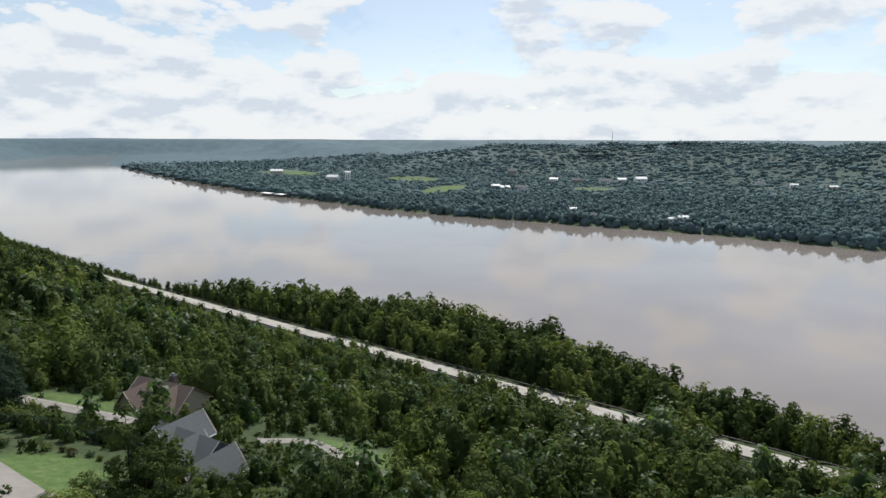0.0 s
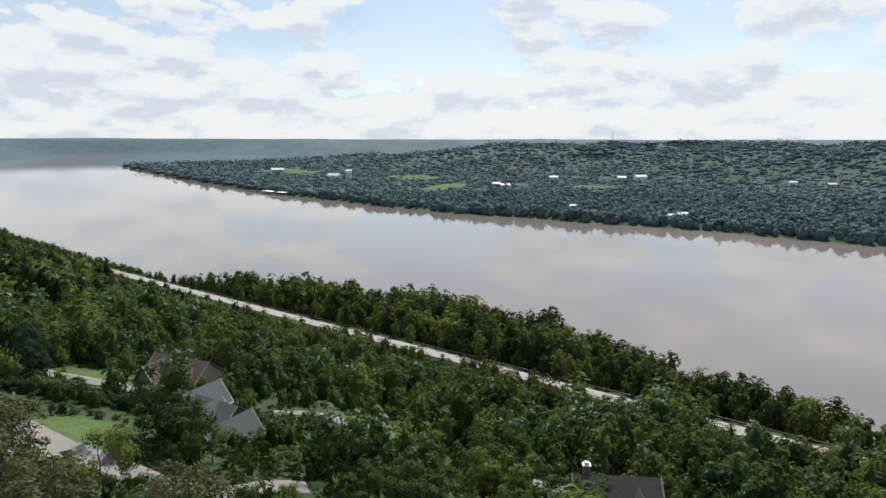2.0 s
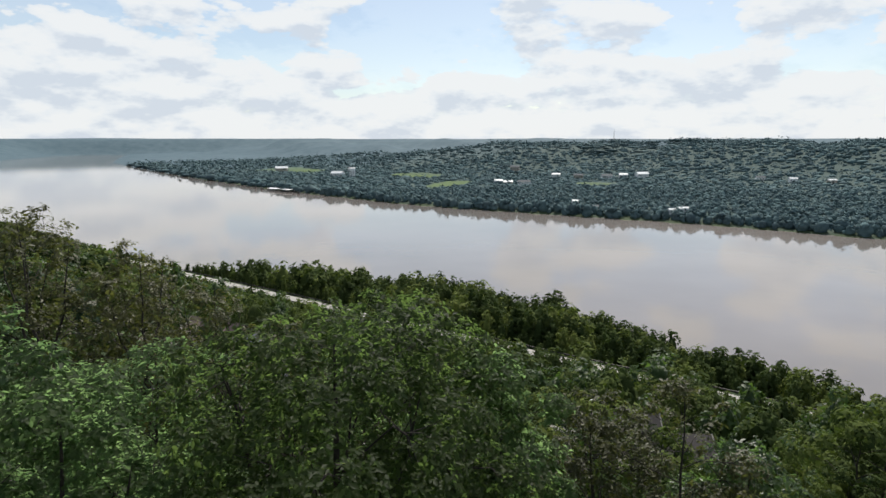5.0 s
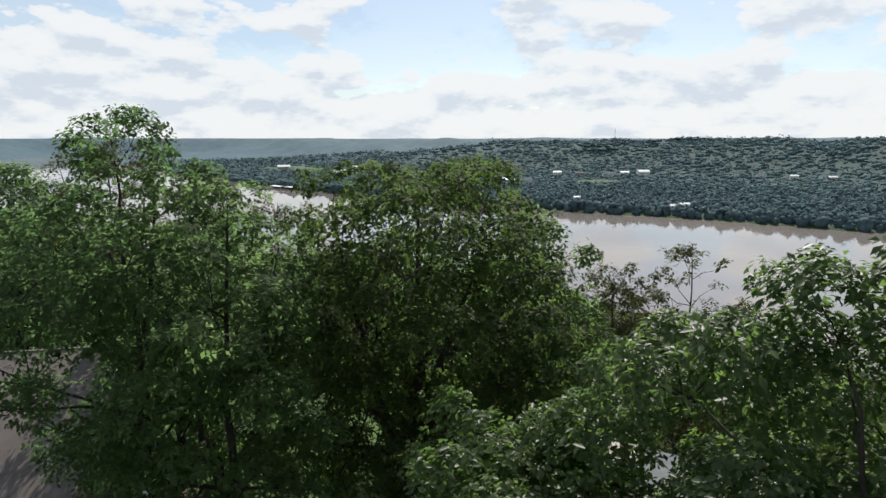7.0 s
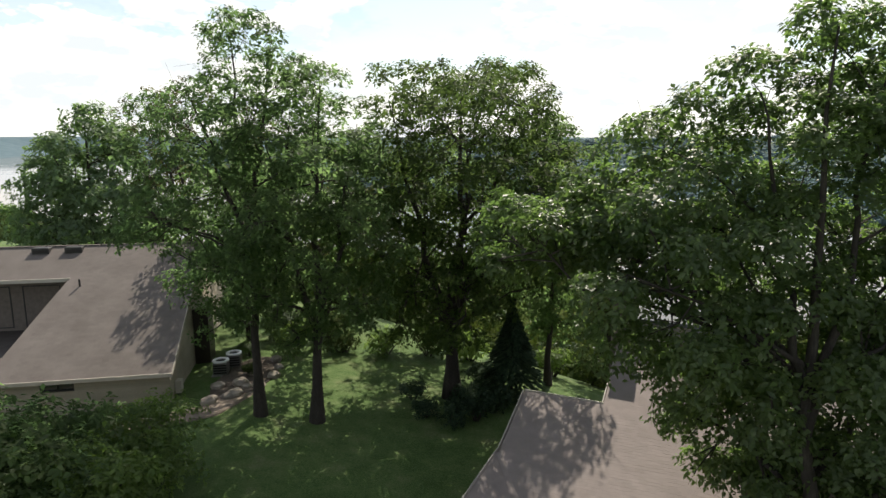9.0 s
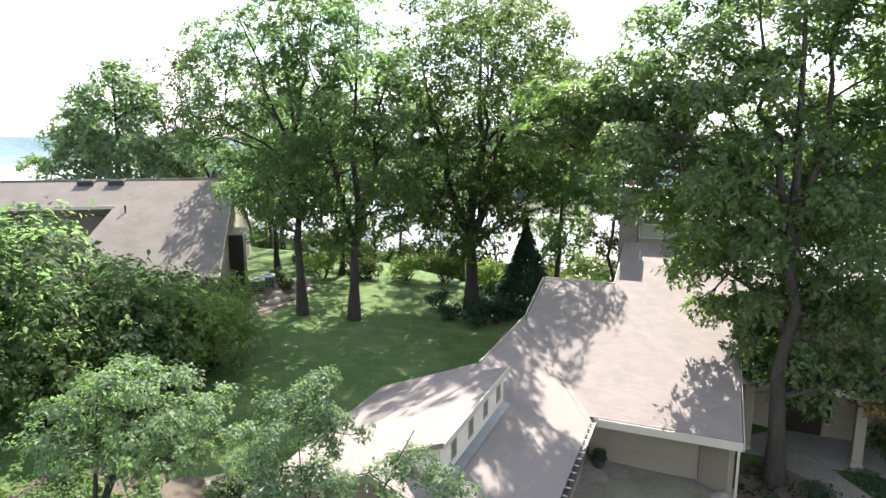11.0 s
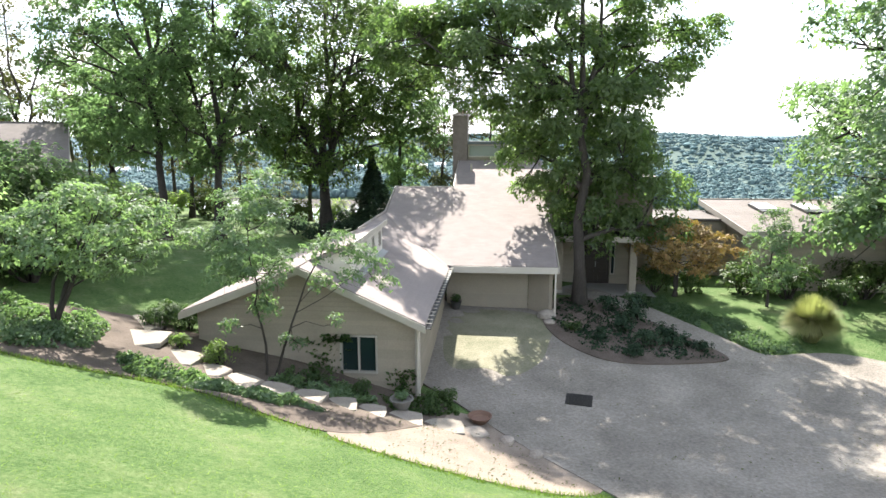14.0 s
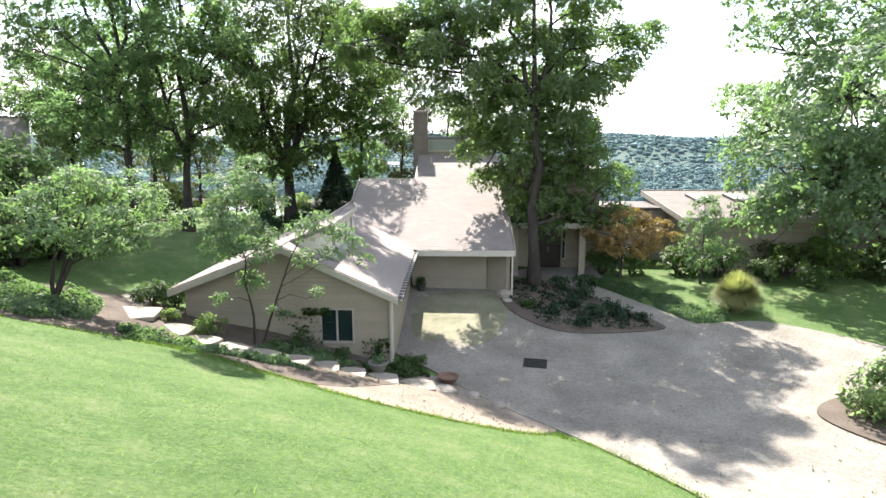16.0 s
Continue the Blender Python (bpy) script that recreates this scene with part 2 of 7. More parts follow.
M = dict(
    leaf_oak=leaf_mat("oak_leaves", (0.052, 0.086, 0.034), (0.116, 0.158, 0.066), 0.66, 0.2, rough=0.40, spec=0.5, warmth=(1.45, 1.7, 1.0)),
    leaf_maple=leaf_mat("maple_leaves", (0.046, 0.070, 0.025), (0.094, 0.122, 0.046), 0.76, 0.2, spec=0.2, warmth=(1.6, 1.8, 1.2)),
    leaf_garden=leaf_mat("garden_leaves", (0.076, 0.112, 0.054), (0.136, 0.172, 0.084), 0.8, 0.2, spec=0.2, warmth=(1.55, 1.85, 1.35)),
    leaf_ash=leaf_mat("ash_leaves", (0.028, 0.045, 0.015), (0.074, 0.096, 0.030), 0.16, 0.2, scale=0.11, spread=(0.36, 0.64), rough=0.9, spec=0.05),
    leaf_dark=leaf_mat("dark_leaves", (0.032, 0.060, 0.020), (0.066, 0.104, 0.034), 0.45, 0.25),
    leaf_light=leaf_mat("light_leaves", (0.100, 0.150, 0.054), (0.165, 0.215, 0.085), 0.7, 0.2),
    leaf_grey=leaf_mat("grey_leaves", (0.080, 0.125, 0.070), (0.140, 0.198, 0.118), 0.55, 0.2),
    leaf_brown=leaf_mat("brown_leaves", (0.048, 0.050, 0.021), (0.090, 0.090, 0.036), 0.45, 0.3),
    leaf_amber=leaf_mat("amber_leaves", (0.10, 0.056, 0.024), (0.32, 0.22, 0.085), 0.3, 0.3, 0.2, 1.2),
    leaf_wood=leaf_mat("wood_leaves", (0.018, 0.033, 0.011), (0.052, 0.074, 0.023), 0.12, island=0.2, piece=0.35, scale=0.11, spread=(0.36, 0.64), rough=0.9, spec=0.05),
    # bluish and lightened: distance haze is put into the leaf colour
    leaf_far_haze=mat("hazed_far_leaves", [(0.066, 0.106, 0.114), (0.084, 0.128, 0.132), (0.104, 0.150, 0.148)], 0.9, 0.02, 0.3, 0.4, 1.0, spread=(0.36, 0.64), island=0.18, spec=0.05),
    leaf_young=leaf_mat("young_wood_leaves", (0.070, 0.098, 0.027), (0.122, 0.146, 0.043), 0.22, 0.2, 0.2, scale=0.11, spread=(0.36, 0.64), rough=0.9, spec=0.05),
    needle=leaf_mat("needles", (0.022, 0.042, 0.026), (0.046, 0.072, 0.042), 0.25, rough=0.85, spec=0.1),
    bark=mat("bark", [(0.017, 0.014, 0.012), (0.036, 0.030, 0.025), (0.066, 0.056, 0.047)], 0.9, 3, 22, 0.9, 0.03, stretch=(1, 1, 0.25)),
    shingle=mat("roof_shingle", [(0.172, 0.144, 0.134), (0.205, 0.174, 0.162), (0.24, 0.206, 0.192)], 0.9, 1.2, 90, 0.4, 0.004, piece=0.03, island=0.05),
    shingle_left=mat("brown_shingle", [(0.100, 0.085, 0.076), (0.135, 0.116, 0.105), (0.168, 0.146, 0.134)], 0.9, 0.7, 60, 0.4, 0.006, piece=0.05, island=0.06),
    roof_grey=mat("grey_roof", [(0.10, 0.11, 0.115), (0.15, 0.16, 0.165)], 0.85, 2, 30, 0.4, 0.01, island=0.15),
    roof_dark=mat("dark_roof", [(0.062, 0.053, 0.048), (0.105, 0.092, 0.084)], 0.85, 2, 30, 0.4, 0.01, island=0.15),
    roof_brown=mat("brown_roof", [(0.10, 0.075, 0.062), (0.15, 0.115, 0.10)], 0.85, 2, 30, 0.4, 0.01, island=0.15),
    siding=mat("taupe_siding", [(0.205, 0.172, 0.132), (0.24, 0.204, 0.158), (0.275, 0.235, 0.184)], 0.7, 0.8, 18, 0.15, 0.004, piece=0.07),
    siding_left=mat("tan_siding", [(0.25, 0.215, 0.165), (0.33, 0.29, 0.23)], 0.75, 0.8, 18, 0.2, 0.004, piece=0.08),
    siding_grey=mat("slate_siding", [(0.10, 0.115, 0.13), (0.15, 0.165, 0.18)], 0.7, 1.0, 18, 0.2, 0.004),
    trim=mat("cream_trim", [(0.36, 0.325, 0.275), (0.44, 0.40, 0.345)], 0.55, 1.5, 30, 0.1, 0.002, piece=0.05),
    trim_light=mat("pale_trim", [(0.52, 0.47, 0.41), (0.62, 0.57, 0.51)], 0.6, 1.5, 30, 0.1, 0.002, piece=0.04),
    trim_taupe=mat("taupe_trim", [(0.26, 0.24, 0.205), (0.33, 0.30, 0.262)], 0.6, 1.5, 30, 0.1, 0.002, piece=0.05),
    white=mat("white_paint", [(0.70, 0.70, 0.69), (0.82, 0.82, 0.80)], 0.5, 1.5, 30, 0.1, 0.002),
    brick=mat("brown_brick", [(0.105, 0.088, 0.074), (0.148, 0.126, 0.107), (0.19, 0.163, 0.14)], 0.85, 4, 40, 0.5, 0.008, piece=0.25),
    door=mat("dark_door", [(0.018, 0.013, 0.011), (0.035, 0.026, 0.02)], 0.4, 2, 30, 0.2, 0.003),
    gutter=mat("dark_gutter", [(0.03, 0.03, 0.03), (0.055, 0.052, 0.05)], 0.5, 3, 40, 0.2, 0.003),
    metal=mat("dull_metal", [(0.16, 0.16, 0.16), (0.24, 0.24, 0.235)], 0.4, 3, 40, 0.2, 0.003, metal=0.7),
    iron=mat("cast_iron", [(0.025, 0.023, 0.022), (0.05, 0.046, 0.042)], 0.6, 6, 60, 0.4, 0.004, metal=0.5),
    stone=mat("flagstone", [(0.15, 0.128, 0.105), (0.23, 0.198, 0.165), (0.31, 0.275, 0.232)], 0.85, 1.6, 24, 0.6, 0.015, piece=0.15),
    gravel=mat("pale_drive", [(0.118, 0.104, 0.088), (0.180, 0.160, 0.136), (0.262, 0.235, 0.202)], 0.95, 0.45, 11, 1.0, 0.04, spread=(0.36, 0.64)),
    concrete=mat("concrete", [(0.15, 0.14, 0.127), (0.20, 0.19, 0.172), (0.25, 0.237, 0.217)], 0.9, 0.5, 12, 0.4, 0.008),
    asphalt=mat("pale_road", [(0.26, 0.245, 0.22), (0.32, 0.305, 0.275), (0.38, 0.36, 0.33)], 0.9, 0.08, 3, 0.3, 0.01),
    soil=mat("garden_soil", [(0.045, 0.034, 0.027), (0.085, 0.066, 0.053), (0.13, 0.104, 0.085)], 0.95, 1.2, 22, 0.9, 0.03),
    moss=mat("mossy_gravel", [(0.105, 0.108, 0.064), (0.155, 0.148, 0.098), (0.200, 0.186, 0.134)], 0.95, 0.9, 16, 1.0, 0.03, spread=(0.36, 0.62)),
    sand=mat("pale_soil", [(0.12, 0.094, 0.074), (0.175, 0.140, 0.112), (0.235, 0.195, 0.160)], 0.95, 1.0, 24, 0.8, 0.02),
    pot=mat("grey_stoneware", [(0.10, 0.094, 0.084), (0.17, 0.158, 0.14)], 0.7, 8, 50, 0.3, 0.004),
    terracotta=mat("terracotta", [(0.11, 0.066, 0.048), (0.17, 0.098, 0.070)], 0.8, 8, 50, 0.3, 0.004),
    glass=glass_mat("dark_glass"),
    # lantern panes: the sky's reflection is painted in as a light tint
    glass_sky_tint=glass_mat("sky_tint_glass", (0.24, 0.26, 0.255)),
    glass_green=glass_mat("green_glass", (0.012, 0.024, 0.023)),
)


def ground_material():
    """Lawn, worn grass, woodland floor and a painted haze tint for the far bank, mixed by attributes of the sheet."""
    m = bpy.data.materials.new("ground")
    m.use_nodes = True
    n, l = m.node_tree.nodes, m.node_tree.links
    b = n["Principled BSDF"]
    tc = n.new("ShaderNodeTexCoord")

    def tex(s, d=5, rough=0.6):
        t = n.new("ShaderNodeTexNoise")
        t.inputs["Scale"].default_value, t.inputs["Detail"].default_value, t.inputs["Roughness"].default_value = s, d, rough
        l.new(tc.outputs["Object"], t.inputs["Vector"])
        return t.outputs[0]

    def ramp(src, *stops):
        r = n.new("ShaderNodeValToRGB")
        els = r.color_ramp.elements
        while len(els) < len(stops):
            els.new(0.5)
        for e, (p, c) in zip(els, stops):
            e.position, e.color = p, (*c, 1)
        l.new(src, r.inputs[0])
        return r.outputs[0]

    def mix(f, a, c2):
        x = n.new("ShaderNodeMixRGB")
        if isinstance(f, float):
            x.inputs[0].default_value = f
        else:
            l.new(f, x.inputs[0])
        l.new(a, x.inputs[1])
        l.new(c2, x.inputs[2])
        return x.outputs[0]

    broad = ramp(tex(0.7, 7, 0.7), (0.36, (0.038, 0.080, 0.018)), (0.48, (0.066, 0.116, 0.033)), (0.58, (0.108, 0.148, 0.056)), (0.68, (0.175, 0.178, 0.098)))
    blade = ramp(tex(11.0, 9, 0.85), (0.38, (0.020, 0.046, 0.010)), (0.48, (0.064, 0.112, 0.030)), (0.56, (0.114, 0.158, 0.060)), (0.66, (0.24, 0.25, 0.145)))
    lawn = mix(0.5, broad, blade)
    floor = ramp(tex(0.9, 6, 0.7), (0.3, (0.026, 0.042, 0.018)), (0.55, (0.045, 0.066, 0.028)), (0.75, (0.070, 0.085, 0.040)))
    att = n.new("ShaderNodeAttribute")
    att.attribute_name = "wood"
    away = n.new("ShaderNodeAttribute")
    away.attribute_name = "far"
    # far land: blue haze painted into the ground colour
    canopy_haze = ramp(tex(0.02, 4), (0.35, (0.066, 0.108, 0.128)), (0.65, (0.090, 0.134, 0.154)))
    l.new(mix(away.outputs["Fac"], mix(att.outputs["Fac"], lawn, floor), canopy_haze), b.inputs["Base Color"])
    b.inputs["Roughness"].default_value, b.inputs["Specular IOR Level"].default_value = 0.9, 0.15
    bp = n.new("ShaderNodeBump")
    bp.inputs["Strength"].default_value, bp.inputs["Distance"].default_value = 0.9, 0.08
    l.new(tex(9.0, 7, 0.8), bp.inputs["Height"])
    l.new(bp.outputs[0], b.inputs["Normal"])
    return m


def water_material():
    m = bpy.data.materials.new("muddy_water")
    m.use_nodes = True
    n, l = m.node_tree.nodes, m.node_tree.links
    b = n["Principled BSDF"]
    tc = n.new("ShaderNodeTexCoord")
    t = n.new("ShaderNodeTexNoise")
    t.inputs["Scale"].default_value, t.inputs["Detail"].default_value = 0.006, 4
    l.new(tc.outputs["Object"], t.inputs["Vector"])
    r = n.new("ShaderNodeValToRGB")
    r.color_ramp.elements[0].position, r.color_ramp.elements[0].color = 0.35, (0.190, 0.168, 0.150, 1)
    r.color_ramp.elements[1].position, r.color_ramp.elements[1].color = 0.65, (0.240, 0.212, 0.190, 1)
    l.new(t.outputs[0], r.inputs[0])
    l.new(r.outputs[0], b.inputs["Base Color"])
    b.inputs["Roughness"].default_value, b.inputs["IOR"].default_value = 0.05, 1.40
    w = n.new("ShaderNodeTexNoise")
    w.inputs["Scale"].default_value, w.inputs["Detail"].default_value = 0.09, 6
    l.new(tc.outputs["Object"], w.inputs["Vector"])
    bp = n.new("ShaderNodeBump")
    bp.inputs["Strength"].default_value, bp.inputs["Distance"].default_value = 0.06, 1.0
    l.new(w.outputs[0], bp.inputs["Height"])
    l.new(bp.outputs[0], b.inputs["Normal"])
    return m


M["ground"], M["water"] = ground_material(), water_material()


# ---- mesh helpers ----
def np_mesh(name, verts, faces):
    """A mesh from arrays: verts (n, 3), faces (m, 3 or 4)."""
    verts, faces = np.asarray(verts, np.float32), np.asarray(faces, np.int32)
    me = bpy.data.meshes.new(name)
    k = faces.shape[1]
    me.vertices.add(len(verts))
    me.vertices.foreach_set("co", verts.ravel())
    me.loops.add(faces.size)
    me.loops.foreach_set("vertex_index", faces.ravel())
    me.polygons.add(len(faces))
    me.polygons.foreach_set("loop_start", np.arange(0, faces.size, k, dtype=np.int32))
    me.update(calc_edges=True)
    return me


def mesh_ob(name, me, material, parent=None, label="", smooth=False):
    if not me.materials:
        me.materials.append(material)
    if smooth:
        me.polygons.foreach_set("use_smooth", np.ones(len(me.polygons), bool))
    ob = new(name, me)
    ob.parent = parent
    if me.materials[0] != material:          # a shared mesh in another colour
        ob.material_slots[0].link = "OBJECT"
        ob.material_slots[0].material = material
    if label:
        ob["label"] = label
    return ob


def part(name, bm, material, parent=None, label=""):
    me = bpy.data.meshes.new(name)
    bmesh.ops.recalc_face_normals(bm, faces=bm.faces)
    bm.to_mesh(me)
    bm.free()
    return mesh_ob(name, me, material, parent, label)


def thing(name, m, label, category, group="", kind=""):
    ob = new(name)
    ob.empty_display_size = 0.2
    ob.matrix_world = m
    return tagged(ob, label, category, group, kind)


def add_box(bm, x0, x1, y0, y1, z0, z1, bevel=0.0):
    vs = [bm.verts.new((x, y, z)) for z in (z0, z1) for x, y in ((x0, y0), (x1, y0), (x1, y1), (x0, y1))]
    fs = [bm.faces.new([vs[i] for i in f]) for f in ((3, 2, 1, 0), (4, 5, 6, 7), (0, 1, 5, 4), (1, 2, 6, 5), (2, 3, 7, 6), (3, 0, 4, 7))]
    if bevel:
        bmesh.ops.bevel(bm, geom=list({e for f in fs for e in f.edges}), offset=bevel, segments=1, affect="EDGES")
    return bm


def box(x0, x1, y0, y1, z0, z1, bevel=0.0):
    return add_box(bmesh.new(), x0, x1, y0, y1, z0, z1, bevel)


def slab(points, push):
    """A flat polygon in space, thickened by the vector push."""
    bm = bmesh.new()
    a = [bm.verts.new(p) for p in points]
    b = [bm.verts.new(Vector(p) + Vector(push)) for p in points]
    k = len(a)
    bm.faces.new(a)
    bm.faces.new(b[::-1])
    for i in range(k):
        bm.faces.new((a[i], b[i], b[(i + 1) % k], a[(i + 1) % k]))
    return bm


def lathe(profile, seg=20):
    bm = bmesh.new()
    rings = [[bm.verts.new((r * math.cos(2 * math.pi * i / seg), r * math.sin(2 * math.pi * i / seg), z)) for i in range(seg)] for r, z in profile]
    for a, b in zip(rings, rings[1:]):
        for i in range(seg):
            bm.faces.new((a[i], a[(i + 1) % seg], b[(i + 1) % seg], b[i]))
    bm.faces.new(rings[0][::-1])
    bm.faces.new(rings[-1])
    return bm


def tube(points, radii, seg=7):
    """Arrays of a tapered tube along the points."""
    pts = np.asarray(points, float)
    v, f = [], []
    ang = np.arange(seg) * 2 * np.pi / seg
    for i, (p, r) in enumerate(zip(pts, radii)):
        d = pts[min(i + 1, len(pts) - 1)] - pts[max(i - 1, 0)]
        d = d / (np.linalg.norm(d) + 1e-9)
        a = np.cross(d, (0.3, 0.95, 0.05))
        a /= np.linalg.norm(a) + 1e-9
        b = np.cross(d, a)
        v.append(p + r * (np.cos(ang)[:, None] * a + np.sin(ang)[:, None] * b))
    for i in range(len(pts) - 1):
        for j in range(seg):
            f.append((i * seg + j, i * seg + (j + 1) % seg, (i + 1) * seg + (j + 1) % seg, (i + 1) * seg + j))
    return np.vstack(v), np.array(f, int)


def join(pieces):
    vs, fs, k = [], [], 0
    for v, f in pieces:
        vs.append(v)
        fs.append(np.asarray(f) + k)
        k += len(v)
    return np.vstack(vs), np.vstack(fs)


# ---- the lie of the land ----
WATER = -74.6
SX, SY = 0.565, 0.825                    # towards the river
NEAR_SHORE = ([-5000, -4500, -3514, -2600, -1800, -1000, -743, -574, -374, -288, -203, -137, -91, -53, -5, 300, 3000],
              [2650, 2120, 1194, 700, 420, 300, 268, 254, 240, 282, 302, 294, 276, 267, 259, 262, 420])
FAR_SHORE = ([-5000, -4489, -2719, -1625, -1138, -863, -630, -513, -345, -182, -10, 300, 3000],
             [2900, 2330, 1319, 959, 828, 773, 738, 736, 751, 767, 759, 750, 900])
SLOPE = ([-400, 24, 30, 50, 80, 120, 170, 198, 208, 224, 232], [6, 0, -1.5, -12.5, -23, -35, -50, -58.5, -60, -60, -64])


def sstep(a, b, x):
    t = np.clip((x - a) / (b - a), 0, 1)
    return t * t * (3 - 2 * t)


def waves(x, y, size, seed=0):
    """Soft rolling value, about -1 to 1."""
    rs = np.random.RandomState(seed)
    out = 0
    for k in range(7):
        a, ph, f = rs.rand() * 6.28, rs.rand() * 6.28, (0.6 + rs.rand()) / size
        out = out + np.sin((x * np.cos(a) + y * np.sin(a)) * f * 6.28 + ph)
    return out / 3.2


def garden(x, y):
    """The hilltop: a lawn that climbs to the west, a sunken drive, a flatter back lawn."""
    v = 0.375 * x + 0.927 * y
    drive = -0.72 + 0.1 * np.clip(v, 0, 9)
    front = 1.97 - 0.33 * (np.clip(x, -30, 30) + 10.3) + np.where(y < -3.6, -0.2 * (np.clip(y, -40, 0) + 5.5), -0.38 - 0.02 * np.clip(y + 3.6, 0, 10))
    front = np.minimum(front, 5.2 + 0.05 * (front - 5.2))
    back = 1.55 - 0.085 * (np.clip(x, -15, 12) + 6.5) + 0.065 * (np.clip(x, -26, -15) + 15)
    up = front + (back - front) * sstep(3, 14, y)
    dip = (0.25 + 0.37 * sstep(-8, -12, x)) * sstep(-2.6, -0.4, y) * (1 - sstep(5, 11, y)) * (1 - sstep(-5.5, -4.2, x)) * (1 - sstep(-17, -20, x))
    d = up - dip - drive
    return drive + 0.5 * (d + np.sqrt(d * d + 0.06))


def height(x, y):
    x, y = np.asarray(x, float), np.asarray(y, float)
    s, r = SX * x + SY * y, SY * x - SX * y
    near, far = np.interp(r, *NEAR_SHORE), np.interp(r, *FAR_SHORE)
    g = garden(x, y) * (1 - 0.8 * sstep(24, 70, s)) * (1 - sstep(60, 160, np.hypot(x, y)))
    sv = s + 5 * waves(x, y, 90, 3) * sstep(35, 60, s) * (1 - sstep(170, 198, s))
    z = g + np.interp(sv, *SLOPE)
    bank = np.clip((s - 230) / np.maximum(near - 230, 5), 0, 1)
    z = np.where(s > 230, -64 - 9.8 * bank, z)
    z = np.where(s > near, np.maximum(-73.8 - 0.25 * (s - near), -80), z)
    # beyond the river: a wooded flood plain, then hills of even height
    d = s - far
    front = 430 + 170 * waves(x, y, 1500, 5) + 160 * sstep(-300, 400, r) * -1 + 130 * sstep(-400, -900, r)
    plain = -72.5 + 5 * sstep(0, 60, d) + 6 * sstep(60, 500, d)
    hill = 72 + 10 * waves(x, y, 900, 6) + 7 * waves(x, y, 330, 8)
    cut = 0.55 + 0.45 * sstep(-0.6, 0.3, waves(x, y, 620, 9))
    cut = cut + (1 - cut) * sstep(1400, 2200, d)
    up = sstep(0, 520, d - front) * cut
    z = np.where(d > 0, plain + hill * up, np.where(d > -40, np.maximum(z, -73.9 + 0.25 * d), z))
    # the near-side hills beyond the bend
    bend = sstep(-1500, -2700, r) * sstep(20, 700, near - s)
    z = np.where((s < near) & (r < -1500), np.maximum(z, -70 + 92 * bend), z)
    rim = sstep(4420, 4720, np.hypot(x, y))          # the last ridge
    z = z + (24 + 4 * waves(x, y, 1300, 15) - z) * rim
    return z


def ground_z(x, y):
    return float(height(x, y))


def axis(core, step, far, growth):
    out, k = [0.0], step
    while out[-1] < far:
        k = step if out[-1] < core else k * growth
        out.append(out[-1] + k)
    return np.array(out)


ax_r, ax_l = axis(26, 0.75, 4900, 1.06), axis(40, 0.75, 4900, 1.034)
ay_f, ay_b = axis(36, 0.75, 4950, 1.038), axis(26, 0.75, 600, 1.15)
gx, gy = np.concatenate([-ax_l[:0:-1], ax_r]), np.concatenate([-ay_b[:0:-1], ay_f])
GX, GY = np.meshgrid(gx, gy)
gv = np.stack([GX, GY, height(GX, GY)], -1).reshape(-1, 3)
ii = np.arange(len(gv)).reshape(GX.shape)
gf = np.stack([ii[:-1, :-1], ii[:-1, 1:], ii[1:, 1:], ii[1:, :-1]], -1).reshape(-1, 4)
ground_me = np_mesh("ground", gv, gf)
gs, gr = SX * gv[:, 0] + SY * gv[:, 1], SY * gv[:, 0] - SX * gv[:, 1]


# open grass on the slope: (x, y, radius along, radius across, turn)
CLEARINGS = [(-55, 102.5, 13, 8.5, -32), (-16, 141, 17, 5.0, -40), (-76, 145, 14, 5, -20), (-235, 428, 42, 5, -34), (-110, 176, 9, 5, -30)]


def clearing(x, y):
    w = np.zeros_like(np.asarray(x, float))
    for cx, cy, a, b, turn in CLEARINGS:
        c, s_ = math.cos(radians(turn)), math.sin(radians(turn))
        dx, dy = x - cx, y - cy
        w = np.maximum(w, 1 - sstep(0.75, 1.1, np.hypot((dx * c + dy * s_) / a, (-dx * s_ + dy * c) / b)))
    return w


def fields(x, y):
    """Meadows on the far flood plain."""
    s, r = SX * x + SY * y, SY * x - SX * y
    d = s - np.interp(r, *FAR_SHORE)
    return sstep(0.72, 0.86, waves(x, y, 420, 12)) * sstep(90, 150, d) * (1 - sstep(380, 520, d))


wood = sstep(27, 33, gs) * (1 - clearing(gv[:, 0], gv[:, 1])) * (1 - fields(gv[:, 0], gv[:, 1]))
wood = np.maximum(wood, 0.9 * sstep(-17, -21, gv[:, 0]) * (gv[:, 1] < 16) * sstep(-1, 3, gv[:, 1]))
ground_me.attributes.new("wood", "FLOAT", "POINT").data.foreach_set("value", wood.astype(np.float32))
# share of the painted haze tint, rising with distance
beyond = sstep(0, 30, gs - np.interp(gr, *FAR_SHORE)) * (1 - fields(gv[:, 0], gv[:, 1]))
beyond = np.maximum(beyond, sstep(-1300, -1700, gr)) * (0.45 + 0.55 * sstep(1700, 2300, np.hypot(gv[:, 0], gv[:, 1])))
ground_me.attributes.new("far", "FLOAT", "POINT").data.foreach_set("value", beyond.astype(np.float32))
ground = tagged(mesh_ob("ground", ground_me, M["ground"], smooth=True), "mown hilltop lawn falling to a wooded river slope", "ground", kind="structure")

wv = [(-4800, 5000 - 5200, WATER), (4800, -200, WATER), (4800, 4950, WATER), (-4800, 4950, WATER)]
